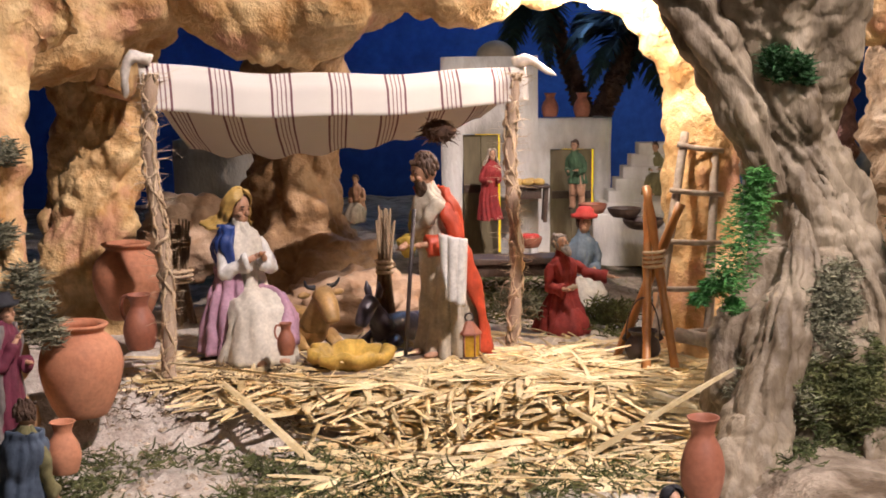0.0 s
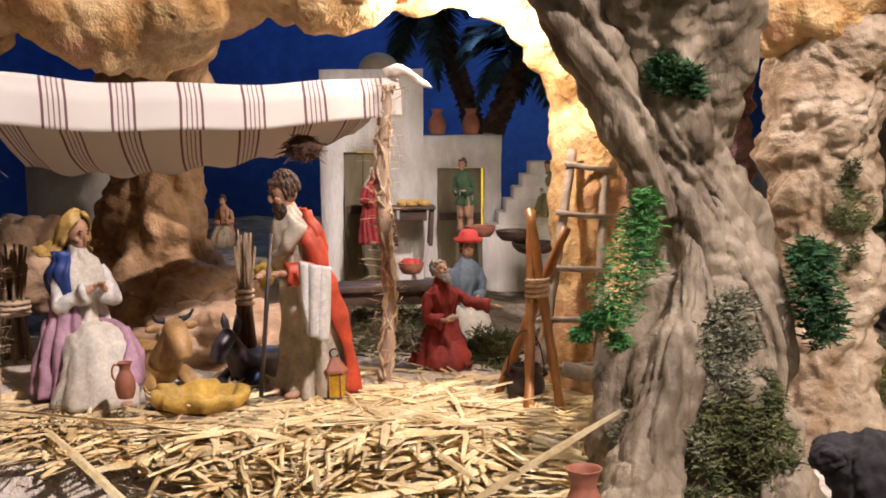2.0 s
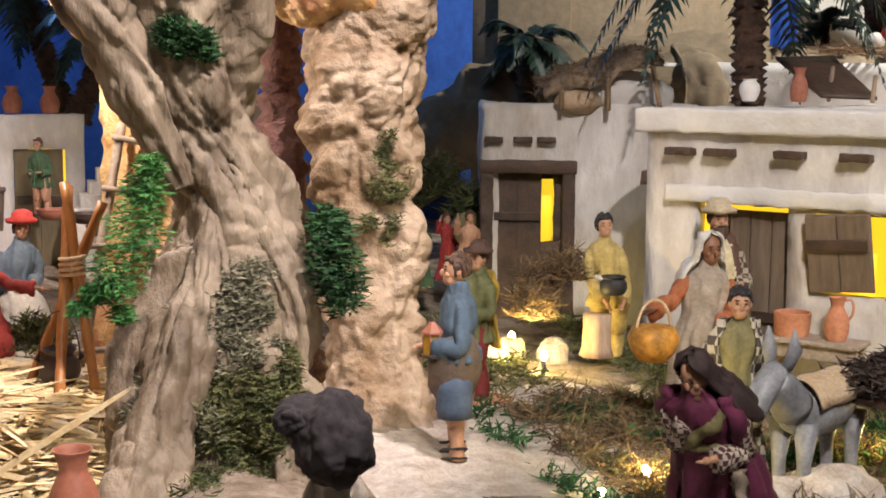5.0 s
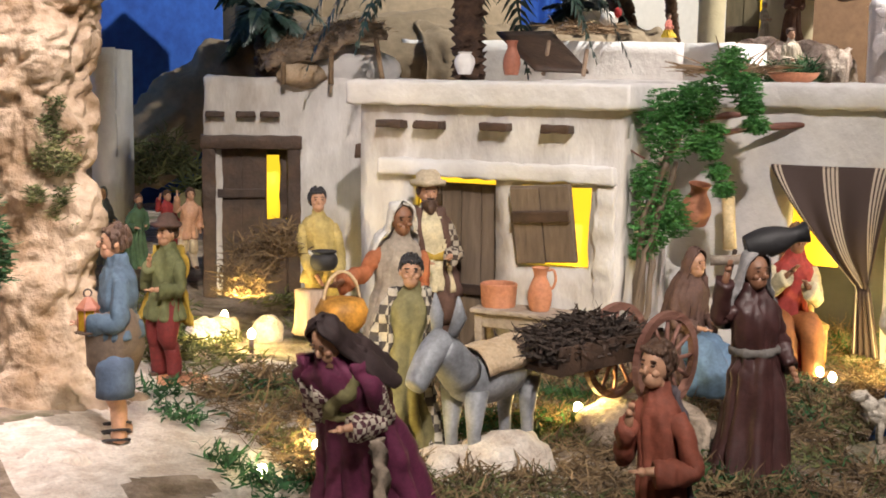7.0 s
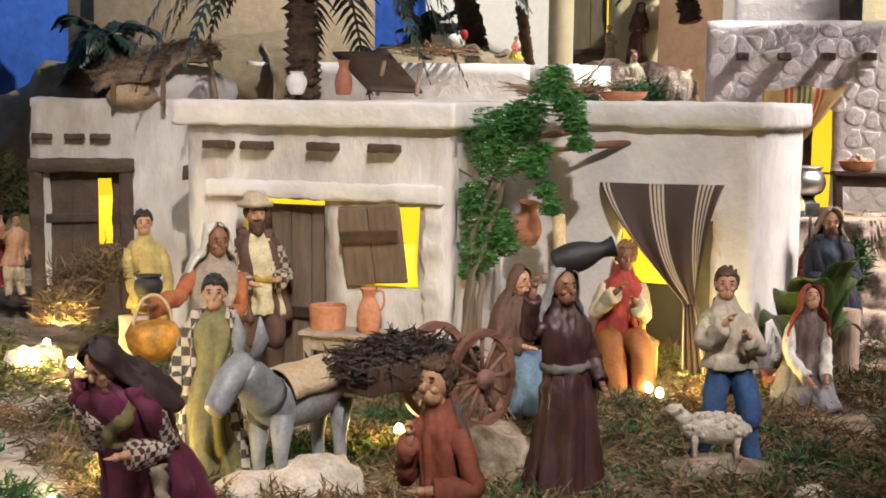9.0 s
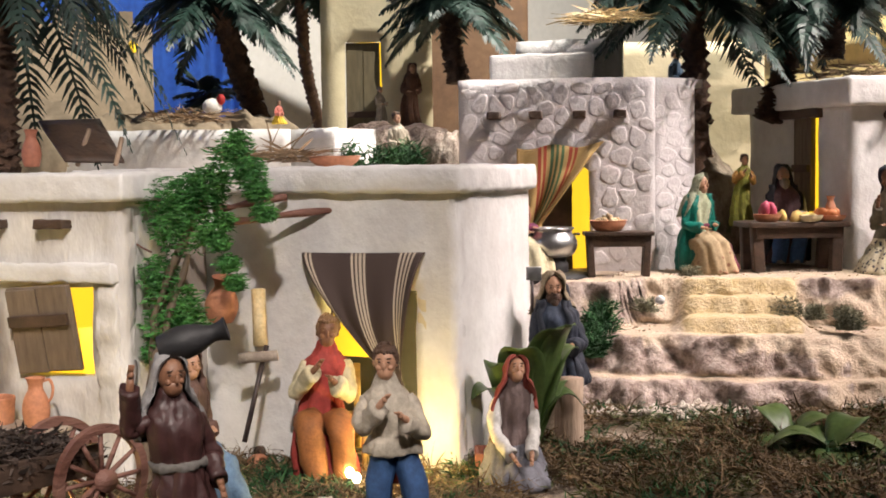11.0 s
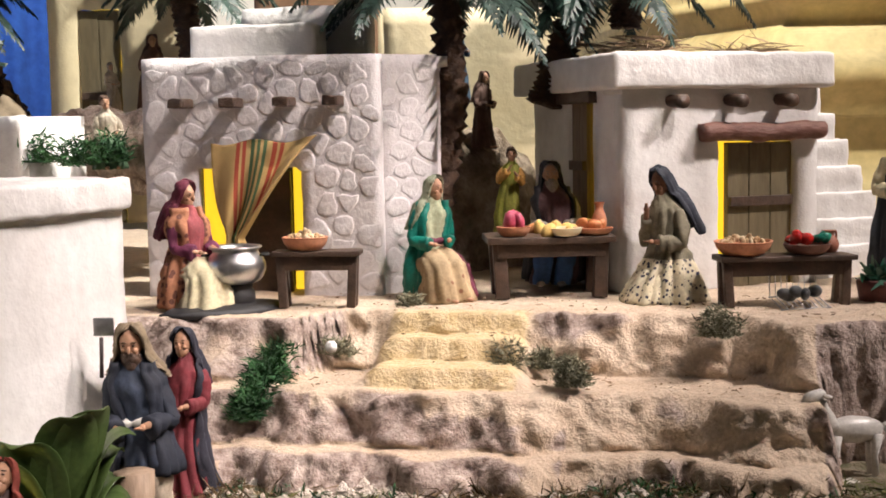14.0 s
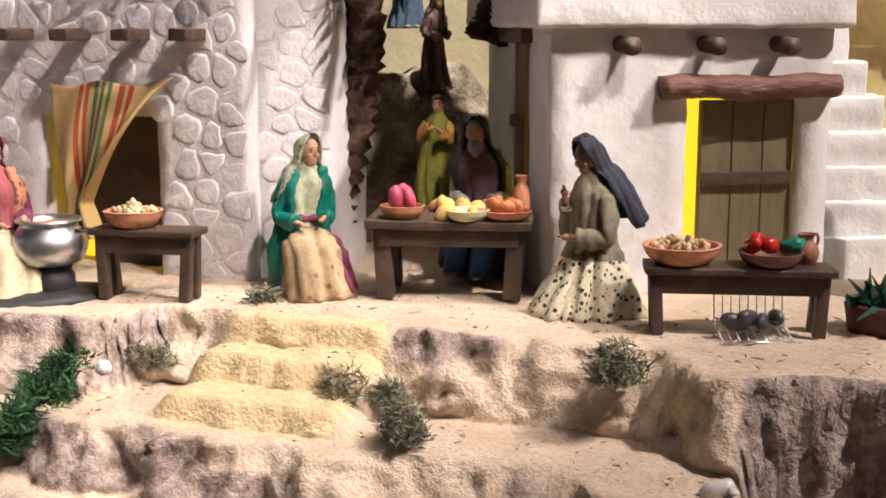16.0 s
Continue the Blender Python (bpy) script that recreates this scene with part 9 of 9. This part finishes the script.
            p = a.lerp(b, u) + Vector((0.03 * i / 13, 0.05 * i / 13, -0.16 * (i / 13) ** 2 - 0.006 * math.sin(u * 14 + i * 0.4)))
            r.append(p)
        grid.append(r)
    tagged(sheet_mesh("blue_cloth", grid, cloth("light_blue_cloth", (0.32, 0.46, 0.62)), None, 0.002), "light blue cloth draped over the front edge", "cloth")


fold_cloth()
tuft("shrub", "dark grey-green lichen bush on the ledge", [((1.987, 1.001, 0.038), 0.019), ((1.991, 1.013, 0.048), 0.010)], "moss_grey", 700, 0.010, 0.0007, 1, category="shrub")
tuft("shrub", "dark grey-green lichen bush below the terrace edge", [((1.980, 1.093, 0.046), 0.021), ((2.010, 1.071, 0.042), 0.014)], "moss_grey", 700, 0.010, 0.0007, 2, category="shrub")
tuft("shrub", "grey lichen tuft at the terrace corner", [((2.134, 0.940, 0.080), 0.024)], "moss_grey", 700, 0.010, 0.0007, 3, category="shrub")
tuft("shrub", "little olive tuft on the terrace", [((1.975, 1.258, TZ), 0.013)], "moss_grey", 220, 0.012, 0.0009, 4, category="shrub")
tuft("shrub", "small lichen tuft beside the steps", [((1.876, 1.248, 0.048), 0.014), ((1.862, 1.256, 0.050), 0.012)], "moss_grey", 160, 0.012, 0.0008, 5, category="shrub")
tuft("grass", "dark green grass hanging over the rock", [((1.787, 1.252, 0.035), 0.026), ((1.768, 1.239, 0.025), 0.024), ((1.805, 1.265, 0.045), 0.018), ((1.739, 1.220, 0.004), 0.018), ((1.752, 1.224, 0.013), 0.018)], "moss", 300, 0.018, 0.0010, 6, category="grass")
tagged(obj("stone", boulder((1.807, 1.163, 0.072), 0.006, 0.15, 3, 3), M["white"]), "small white stone on the rock edge", "stone", "field stones")
rng = random.Random(31)
pts, faces = [], []
for _ in range(900):
    s, c = (rng.uniform(0.20, 0.44), rng.uniform(2.0, 2.12)) if rng.random() < 0.75 else (rng.uniform(0.4, 0.8), rng.uniform(2.03, 2.09))
    x, y = terrace_xy(c, s)
    z = ground_z(x, y) + lumps(x, y) + rng.uniform(0, 0.010)
    q = rng.uniform(0.002, 0.008) * (1.6 if rng.random() < 0.1 else 1)
    k = len(pts)
    o = [Vector((sx * q * rng.uniform(0.6, 1.2), sy * q * rng.uniform(0.6, 1.2), sz * q * rng.uniform(0.4, 0.9))) for sx, sy, sz in ((1, 0, 0), (-1, 0, 0), (0, 1, 0), (0, -1, 0), (0, 0, 1), (0, 0, -1))]
    pts.extend([Vector((x, y, z + q * 0.3)) + v for v in o])
    faces.extend([(k, k + 2, k + 4), (k + 2, k + 1, k + 4), (k + 1, k + 3, k + 4), (k + 3, k, k + 4), (k + 2, k, k + 5), (k + 1, k + 2, k + 5), (k + 3, k + 1, k + 5), (k, k + 3, k + 5)])
tagged(raw_mesh("rubble", pts, faces, "gravel"), "pale stone rubble at the foot of the terrace", "rubble", kind="stuff")
pts, faces = [], []
for _ in range(420):
    s, c = rng.uniform(0.25, 0.95), rng.uniform(2.12, 2.40)
    x, y = terrace_xy(c, s)
    z = terrace_z(c, s) + 0.003
    blades(pts, faces, (x, y, z), 1, 0.002, rng.uniform(0.003, 0.010), 0.0007, rng, 0.02, 0.6)
tagged(raw_mesh("dry_crumbs", pts, faces, "twig"), "dry bark crumbs scattered on the sand", "crumbs", kind="stuff")


def big_leaves(label, at, n, l, w, seed, rises=(0.3, 1.3), reach=0.8):
    t = thing("broad_leaf_plant", label, "plant", at=pose(*at))
    rng = random.Random(seed)
    for k in range(n):
        a = rng.uniform(0, 6.28)
        out = Vector((math.cos(a), math.sin(a), 0))
        side = Vector((-out.y, out.x, 0))
        rise = rng.uniform(*rises)
        grid = []
        for i in range(12):
            u = i / 11
            c = out * l * u * reach + Vector((0, 0, l * (rise * u - 0.9 * u * u)))
            ww = w * math.sin(math.pi * min(1, u * 0.96 + 0.03)) ** 0.8
            grid.append([c + side * ww * q + Vector((0, 0, 0.18 * ww * q * q)) for q in (-1, -0.5, 0, 0.5, 1)])
        sheet_mesh("leaf", grid, M["leaf"], t, 0.0006)


big_leaves("low plant with broad glossy green leaves", (1.719, 0.840, -0.060), 7, 0.085, 0.022, 3)
big_leaves("broad green leaves growing in the moss", (1.728, 0.900, -0.060), 8, 0.075, 0.020, 4)
big_leaves("tall plant with olive broad leaves by the white wall", (1.485, 1.066, -0.085), 9, 0.19, 0.026, 5, (1.2, 1.8), 0.34)



# ---- behind the village ----
def far_block(label, left, right, z0, z1, d, mat, door=None, name="far_house"):
    a, b = Vector(left), Vector(right)
    m = frame_of((a.x, a.y), (b.x - a.x, b.y - a.y), z0)
    return small_house(label, m, (b - a).xy.length, d, z1 - z0, mat, door)


far_block("low white flat-roofed house behind the street", (1.278, 2.171, 0.321), (1.685, 1.885, 0.323), 0.0, 0.318, 0.12, "white")
far_block("white end block of the flat roof", (1.690, 1.894, 0.323), (1.714, 1.794, 0.264), 0.0, 0.317, 0.1, "white")
far_block("tall pale house with a dark doorway", (1.851, 2.047, 0.276), (2.018, 1.925, 0.275), 0.15, 0.60, 0.16, "cream", (0.045, 0.112, 0.335))
far_block("cream tower house behind the stone house", (2.218, 1.655, 0.348), (2.465, 1.510, 0.345), 0.05, 0.47, 0.14, "cream")
far_block("white upper block behind the stone house", (1.965, 1.626, 0.349), (2.071, 1.491, 0.347), 0.10, 0.455, 0.05, "white")
bm = bmesh.new()
a = Vector((2.402, 1.643, 0.388))
box(bm, Matrix.Translation(a) @ pose(0, 0, 0, 0, 0, -38), (0.055, 0.012, 0.062), 0, 0.001)
tagged(obj("window_shutter", bm, M["wood_dark"], smooth=False), "dark wooden shutter on the cream tower", "shutter")


def town_wall():
    a, b = Vector((1.126, 2.746, 0.400)), Vector((1.747, 2.548, 0.429))
    m = frame_of((a.x, a.y), (b.x - a.x, b.y - a.y), 0.0)
    t = thing("town_wall", "beige crenellated town wall with small lit windows", "wall", at=m)
    w = (b - a).xy.length
    bm = bmesh.new()
    slab(bm, 0, w, 0, 0.05, -0.05, 0.56)
    part("wall", bm, M["town"], t)
    n = int(w / 0.045)
    for i in range(n):
        bm = bmesh.new()
        slab(bm, i * 0.045, i * 0.045 + 0.028, 0.002, 0.03, 0.559, 0.588, 0, 0.001)
        part("merlon", bm, M["town"], t, smooth=False)
    for x in (w - 0.04, w - 0.32, w - 0.62):
        bm = bmesh.new()
        ball(bm, (x, -0.001, 0.515), (0.010, 0.004, 0.014), 0, 12, 8)
        part("lit_window", bm, M["lit"], t)
    bm = bmesh.new()
    slab(bm, w - 0.60, w - 0.44, -0.02, 0.06, -0.05, 0.66, 0, 0.002)
    part("tower", bm, M["town"], t)


town_wall()
bm = bmesh.new()
slab(bm, 0, 0.30, 0, 0.06, -0.2, 1.3, 0, 0.02, frame_of((2.606, 2.766, 0.510)[:2], (0.79, -0.61)))
tagged(obj("brown_niche", bm, M["brown_arch"]), "tall brown recessed panel of the exhibition room", kind="structure")


def pedestal():
    """Stepped ochre mouldings of the room's column base."""
    c = Vector((3.282, 1.764, 0.506))
    left = Vector((3.367, 2.079, 0.533))
    right = Vector((3.734, 1.418, 0.497))
    bm = bmesh.new()
    steps = [(-0.9, 0.06), (0.10, 0.06), (0.16, 0.02), (0.30, 0.02), (0.36, 0.05), (0.40, 0.06), (0.43, 0.04), (0.47, 0.035), (0.485, 0.012), (0.52, 0.012), (0.535, 0.03), (0.56, 0.03), (0.565, 0.0), (0.60, -0.004), (0.61, -0.03), (0.66, -0.03), (0.665, -0.06), (1.1, -0.06)]
    dl, dr = (left - c).xy.normalized(), (right - c).xy.normalized()
    rings = []
    for z, o in steps:
        out = Vector((-0.6, -0.8)) * o * 2.2
        p = c.xy + out
        a = p + dl * 0.6
        b = p + dr * 1.4
        rings.append([(a.x, a.y, z), (p.x, p.y, z), (b.x, b.y, z), (b.x + 0.5, b.y + 0.8, z), (a.x + 0.5, a.y + 0.8, z)])
    loft(bm, rings)
    bmesh.ops.bevel(bm, geom=[e for e in bm.edges], offset=0.004, segments=2, affect="EDGES")
    tagged(obj("column_base", bm, M["mould"]), "ochre stepped stone mouldings of the exhibition hall", kind="structure")


pedestal()
palm_tree("big dark palm behind the street roofs", (1.105, 1.596, 0.250), (1.114, 1.619, 0.560), 0.020, 0.017, 28, 0.21, 11, droop=1.05)
palm_tree("leaning brown palm on the white roof", (1.885, 2.32, 0.315), (1.697, 2.162, 0.577), 0.022, 0.018, 32, 0.17, 12, droop=0.62)
palm_tree("slender palm beside the pale house", (2.13, 2.49, 0.33), (1.906, 2.204, 0.619), 0.012, 0.011, 30, 0.14, 13, droop=0.62)
palm_tree("dark palm before the brown panel", (1.974, 1.789, 0.400), (1.968, 1.805, 0.550), 0.017, 0.015, 32, 0.14, 14, droop=0.6)
palm_tree("large green palm beside the stone house", (2.105, 1.425, TZ), (2.126, 1.397, 0.540), 0.021, 0.017, 40, 0.20, 15, droop=0.62)
palm_tree("green palm behind the white house", (2.256, 1.342, 0.317), (2.325, 1.302, 0.534), 0.020, 0.016, 34, 0.16, 16, droop=0.62)
palm_tree("second green palm behind the white house", (2.358, 1.294, 0.419), (2.382, 1.285, 0.576), 0.018, 0.015, 32, 0.15, 17, droop=0.62)
palm_tree("dark palm behind the far grey house", (1.025, 2.175, 0.227), (1.031, 2.190, 0.352), 0.016, 0.013, 16, 0.12, 18)
palm_tree("dark low shrub palm against the blue cloth", (1.836, 2.469, 0.327), (1.837, 2.475, 0.415), 0.010, 0.008, 12, 0.10, 19, droop=0.2)
rock("brown_hill", "brown burlap hillside behind the grey house", [(0.710, 2.374, 0.054), (0.835, 2.316, 0.115), (0.968, 2.316, 0.204), (1.122, 2.299, 0.257), (1.440, 2.191, 0.283)], [0.04, 0.06, 0.08, 0.09, 0.09], mat="town", amp=0.014, seed=20)
rock("brown_hill", "dark hillside at the back of the street", [(1.313, 2.212, 0.249), (1.579, 2.172, 0.243), (1.825, 2.147, 0.258)], [0.10, 0.10, 0.09], mat="town", amp=0.014, seed=21)
rock("rocky_bank", "brown rocky bank with grass between the roofs", [(1.741, 1.899, 0.242), (1.858, 1.872, 0.267), (1.934, 1.747, 0.257)], [0.05, 0.055, 0.05], mat="terrace", amp=0.012, seed=22)
tuft("grass", "dark green grass on the bank", [((1.744, 1.795, 0.263), 0.03), ((1.776, 1.744, 0.258), 0.03), ((1.811, 1.717, 0.262), 0.03)], "moss", 240, 0.018, 0.0014, 7, category="grass")


# roof clutter
def lean_to():
    t = thing("lean_to", "rounded burlap shelter on twig posts on the roof", "shelter")
    a, b = Vector((0.873, 1.746, 0.257)), Vector((1.029, 1.693, 0.308))
    back = Vector((0.25, 1.0, 0)).normalized() * 0.10
    grid = []
    for i in range(26):
        r = []
        v = i / 25
        for j in range(34):
            u = j / 33
            p = a.lerp(b, u) + back * v + Vector((0, 0, 0.032 * math.sin(math.pi * v) ** 0.7 * (0.6 + 0.4 * math.sin(math.pi * u)) + 0.004 * math.sin(u * 11)))
            r.append(p + noise.noise_vector(p * 40) * 0.006 + noise.noise_vector(p * 120) * 0.003)
        grid.append(r)
    cover = sheet_mesh("cover", grid, cloth("burlap", (0.30, 0.225, 0.155), 0.95, 0.5), t, 0.004)
    rng = random.Random(8)
    pts, faces = [], []
    for row in grid:
        for p in row:
            blades(pts, faces, p, 2, 0.004, 0.016, 0.0005, rng, 0.3, 0.8)
    raw_mesh("fringe", pts, faces, "twig", cover)
    for top, foot in (((0.894, 1.736, 0.268), (0.893, 1.733, 0.239)), ((0.956, 1.717, 0.286), (0.950, 1.702, 0.240)), ((1.015, 1.700, 0.302), (1.012, 1.670, 0.245))):
        bm = bmesh.new()
        tube(bm, [top, foot], 0.0035, 8)
        part("post", bm, M["twig"], t)


lean_to()
for k, (at, r, sq) in enumerate((((0.925, 1.745, 0.252), 0.026, (1.3, 0.8, 0.7)), ((1.004, 1.765, 0.258), 0.055, (1.35, 0.7, 0.7)))):
    tagged(obj("sack" if k == 0 else "white_mound", boulder(at, r, 0.10, k + 33, 3, sq), M["rope"] if k == 0 else M["white"]), ["brown sack under the shelter", "white plaster mound on the roof"][k], ["sack", "mound"][k])


def board_roof():
    t = thing("roof_canopy", "dark tilted board canopy on thin posts", "canopy")
    grid = [[Vector((1.161, 1.623, 0.311)), Vector((1.228, 1.588, 0.313))], [Vector((1.142, 1.488, 0.260)), Vector((1.202, 1.456, 0.258))]]
    fine = [[grid[0][0].lerp(grid[0][1], u).lerp(grid[1][0].lerp(grid[1][1], u), v) for u in np.linspace(0, 1, 8)] for v in np.linspace(0, 1, 8)]
    sheet_mesh("board", fine, M["wood_dark"], t, 0.004)
    for top, foot in (((1.192, 1.536, 0.300), (1.162, 1.500, 0.257)), ((1.202, 1.461, 0.288), (1.185, 1.442, 0.256))):
        bm = bmesh.new()
        tube(bm, [top, foot], 0.003, 7)
        part("post", bm, M["stick"], t)


board_roof()
jar("clay_jug", "brown jug on the street roof", (1.095, 1.467, 0.255), 0.011, 0.042, "jug", "clay_dark", group="jars")
jar("white_jar", "small white jar on the street roof", (1.053, 1.512, 0.255), 0.013, 0.028, "belly", "white", category="jar")
jar("bowl", "terracotta bowl on the roof edge", HB @ Vector((0.20, 0.10, 0.251)), 0.030, 0.012, "bowl", "clay", category="bowl")
for at, r, n, lab in ((HB @ Vector((0.12, 0.10, 0.256)), 0.05, 160, "bundle of dry twigs on the street roof"), (Vector((1.547, 1.996, 0.330)), 0.06, 200, "bundle of dry twigs on the far roof"), (HE @ Vector((0.08, 0.12, 0.380)), 0.06, 140, "dry twigs on the white house roof"), (HE @ Vector((0.26, 0.14, 0.378)), 0.05, 70, "few dry twigs on the roof"), (Vector((1.924, 1.386, 0.459)), 0.05, 200, "straw bundle on the white block")):
    tuft("twig_bundle", lab, [(at, r)], "twig" if "straw" not in lab else "straw", n, 0.05, 0.0013, int(r * 1000) + n, up=0.06, kink=0.12, category="twigs", flat=True)
bm = bmesh.new()
ball(bm, (1.584, 1.968, 0.357), (0.018, 0.012, 0.014), 0)
ball(bm, (1.596, 1.959, 0.369), (0.007, 0.007, 0.009), 1)
tagged(obj("hen", bm, [WHITE_C, cloth("comb_red", (0.4, 0.02, 0.02))]), "white hen with a red comb on the roof", "hen")
figure("figurine", "seated pair figurine by the roof edge", (1.830, 1.777, 0.243), 0.125, -10, GREY_C, "sit", arms="hold", lap=GREEN_C, seed=51)
figure("figurine", "figurine in brown standing by the dark doorway", (1.964, 1.919, 0.323), 0.12, -20, cloth("far_brown", (0.16, 0.08, 0.05)), "stand", scarf=BROWN_C, seed=52)
figure("figurine", "bearded figurine seated near the doorway", (1.903, 1.930, 0.324), 0.075, 10, BEIGE_C, "stand", hair="hair_grey", seed=53)
figure("figurine", "small figurine with a yellow bowl on the roof", (1.707, 1.958, 0.329), 0.055, 10, PINK, "kneel", seed=54, arms="hold", lap=cloth("yellow_bowl", (0.6, 0.4, 0.03)))
figure("figurine", "figurine in blue standing in the lane behind the table", (2.266, 1.545, 0.331), 0.12, 0, cloth("lane_blue", (0.08, 0.13, 0.2)), "stand", seed=55)
figure("figurine", "dark figurine in the lane behind the palm", (2.280, 1.500, 0.261), 0.11, 10, BROWN_C, "stand", scarf=BROWN_C, seed=56)
tagged(obj("earth_bank", boulder(Vector((2.289, 1.545, 0.277)) + Vector((0, 0, -0.13)), 0.12, 0.10, 44, 4, (1.2, 0.6, 1.1)), M["soil"]), "brown earth bank behind the table", "bank")



# ---- moss and ground growth ----
def carpet(name, label, mat, n, region, length, width, seed, cut=0.0, scale=7.0, up=0.35):
    """Scattered blades over a stretch of ground where a noise field is above a level."""
    rng = random.Random(seed)
    pts, faces = [], []
    x0, x1, y0, y1 = region
    for _ in range(n):
        x, y = rng.uniform(x0, x1), rng.uniform(y0, y1)
        if noise.noise(Vector((x * scale, y * scale, seed))) < cut + rng.gauss(0, 0.08):
            continue
        if terrace_cs(x, y)[0] > 2.11 and x > 1.4:
            continue
        blades(pts, faces, (x, y, gz(x, y) + rng.uniform(0, 0.009)), 3, 0.009, length, width, rng, up, 1.3)
    tagged(raw_mesh(name, pts, faces, mat), label, "moss", kind="stuff")


carpet("dry_moss", "curled dry brown moss on the village ground", "moss_dry", 22000, (0.62, 2.1, 0.62, 1.32), 0.026, 0.0009, 3, -0.08, 9.0, 0.35)
carpet("olive_moss", "olive moss on the village ground", "moss_olive", 15000, (0.62, 2.15, 0.62, 1.32), 0.018, 0.0009, 5, 0.05, 12.0, 0.4)
carpet("green_moss", "fresh green moss on the village ground", "moss", 20000, (0.57, 2.1, 0.60, 1.25), 0.016, 0.0012, 7, 0.16, 10.0, 0.7)
carpet("green_moss", "moss along the front of the stable", "moss_olive", 3600, (-0.36, 0.30, 0.90, 1.09), 0.013, 0.0009, 9, -0.12)
carpet("dry_moss", "brown straw dust beside the jars", "moss_dry", 700, (-0.33, -0.12, 1.13, 1.25), 0.010, 0.0006, 11, -0.1)
carpet("green_moss", "moss behind the stable", "moss_olive", 1300, (0.04, 0.30, 1.40, 1.75), 0.014, 0.001, 13, 0.0)
carpet("dry_moss", "dark growth behind the pillar", "moss_olive", 2200, (0.5, 0.95, 1.35, 1.75), 0.018, 0.0012, 15, -0.1)
moss_on("moss_cushion", "dense green moss clump on the tree", TRUNK, [((0.303, 1.110, 0.301), 0.013), ((0.322, 1.112, 0.294), 0.013), ((0.290, 1.112, 0.307), 0.011)], "moss", 12, 0.012, 0.0009, 21, "moss", 0.4)
tuft("moss_cushion", "bright green creeper on the tree's side", [((0.266, 1.074, 0.181), 0.020), ((0.259, 1.065, 0.158), 0.024), ((0.248, 1.057, 0.135), 0.024), ((0.268, 1.075, 0.191), 0.014), ((0.241, 1.055, 0.120), 0.014), ((0.228, 1.055, 0.116), 0.008), ((0.218, 1.055, 0.106), 0.006), ((0.248, 1.055, 0.100), 0.008), ((0.272, 1.075, 0.208), 0.010)], "vine", 330, 0.008, 0.0007, 22, up=-0.2)
tuft("moss_cushion", "deep green moss on the tree's flank", [((0.414, 1.093, 0.147), 0.022), ((0.417, 1.089, 0.124), 0.024), ((0.421, 1.086, 0.104), 0.020), ((0.414, 1.105, 0.160), 0.014)], "moss", 420, 0.010, 0.0010, 23, up=0.0)
moss_on("lichen", "grey lichen crust spread over the trunk", TRUNK, [((0.307, 1.068, 0.132), 0.026), ((0.330, 1.060, 0.086), 0.028), ((0.290, 1.066, 0.116), 0.022), ((0.336, 1.066, 0.112), 0.028), ((0.318, 1.080, 0.152), 0.016)], "moss_grey", 6, 0.011, 0.0007, 24)
moss_on("lichen", "grey lichen in the fork of the tree", TRUNK, [((0.243, 1.103, 0.316), 0.022), ((0.236, 1.104, 0.326), 0.018)], "moss_grey", 6, 0.010, 0.0007, 25)
moss_on("lichen", "pale lichen at the foot of the tree", TRUNK, [((0.262, 1.040, 0.026), 0.032), ((0.278, 1.030, 0.016), 0.028), ((0.250, 1.045, 0.018), 0.026)], "moss_grey", 7, 0.012, 0.0007, 26)
moss_on("lichen", "dark lichen on the roots", TRUNK, [((0.341, 1.017, -0.004), 0.04), ((0.355, 1.013, -0.032), 0.04), ((0.308, 1.012, -0.041), 0.035), ((0.336, 1.040, 0.010), 0.035), ((0.362, 1.050, 0.026), 0.03)], "moss_olive", 6, 0.010, 0.0007, 27)
moss_on("lichen", "dark moss streak on the pillar", PILLAR, [((0.503, 1.215, 0.189), 0.026), ((0.504, 1.211, 0.164), 0.03), ((0.499, 1.210, 0.143), 0.024), ((0.499, 1.221, 0.225), 0.018)], "moss_olive", 5, 0.009, 0.0006, 28)
tuft("lichen", "grey-green moss on the cave pier", [((-0.356, 1.056, 0.127), 0.018), ((-0.349, 1.053, 0.103), 0.020), ((-0.343, 1.060, 0.082), 0.016), ((-0.374, 1.072, 0.236), 0.014), ((-0.377, 1.061, 0.165), 0.012)], "moss_grey", 300, 0.012, 0.0008, 29, up=0.1)
tuft("shrub", "low green bush beside the kneeling figurine", [((0.183, 1.454, 0.013), 0.022), ((0.205, 1.444, 0.015), 0.020)], "moss_olive", 420, 0.012, 0.0009, 30, category="shrub")
tuft("shrub", "dry undergrowth around the post", [((0.078, 1.426, 0.033), 0.022), ((0.098, 1.435, 0.024), 0.022)], "moss_grey", 260, 0.014, 0.0008, 31, category="shrub")
tuft("shrub", "tangled dry shrub between the figurines", [((0.781, 1.531, 0.025), 0.035), ((0.812, 1.518, 0.046), 0.03), ((0.752, 1.487, 0.007), 0.03)], "moss_dry", 420, 0.022, 0.0009, 32, category="shrub")
tuft("shrub", "dark hedge with tiny lights", [((0.747, 2.018, 0.099), 0.05), ((0.814, 2.042, 0.113), 0.05), ((0.844, 1.964, 0.084), 0.04)], "moss_olive", 380, 0.025, 0.0014, 33, category="shrub")
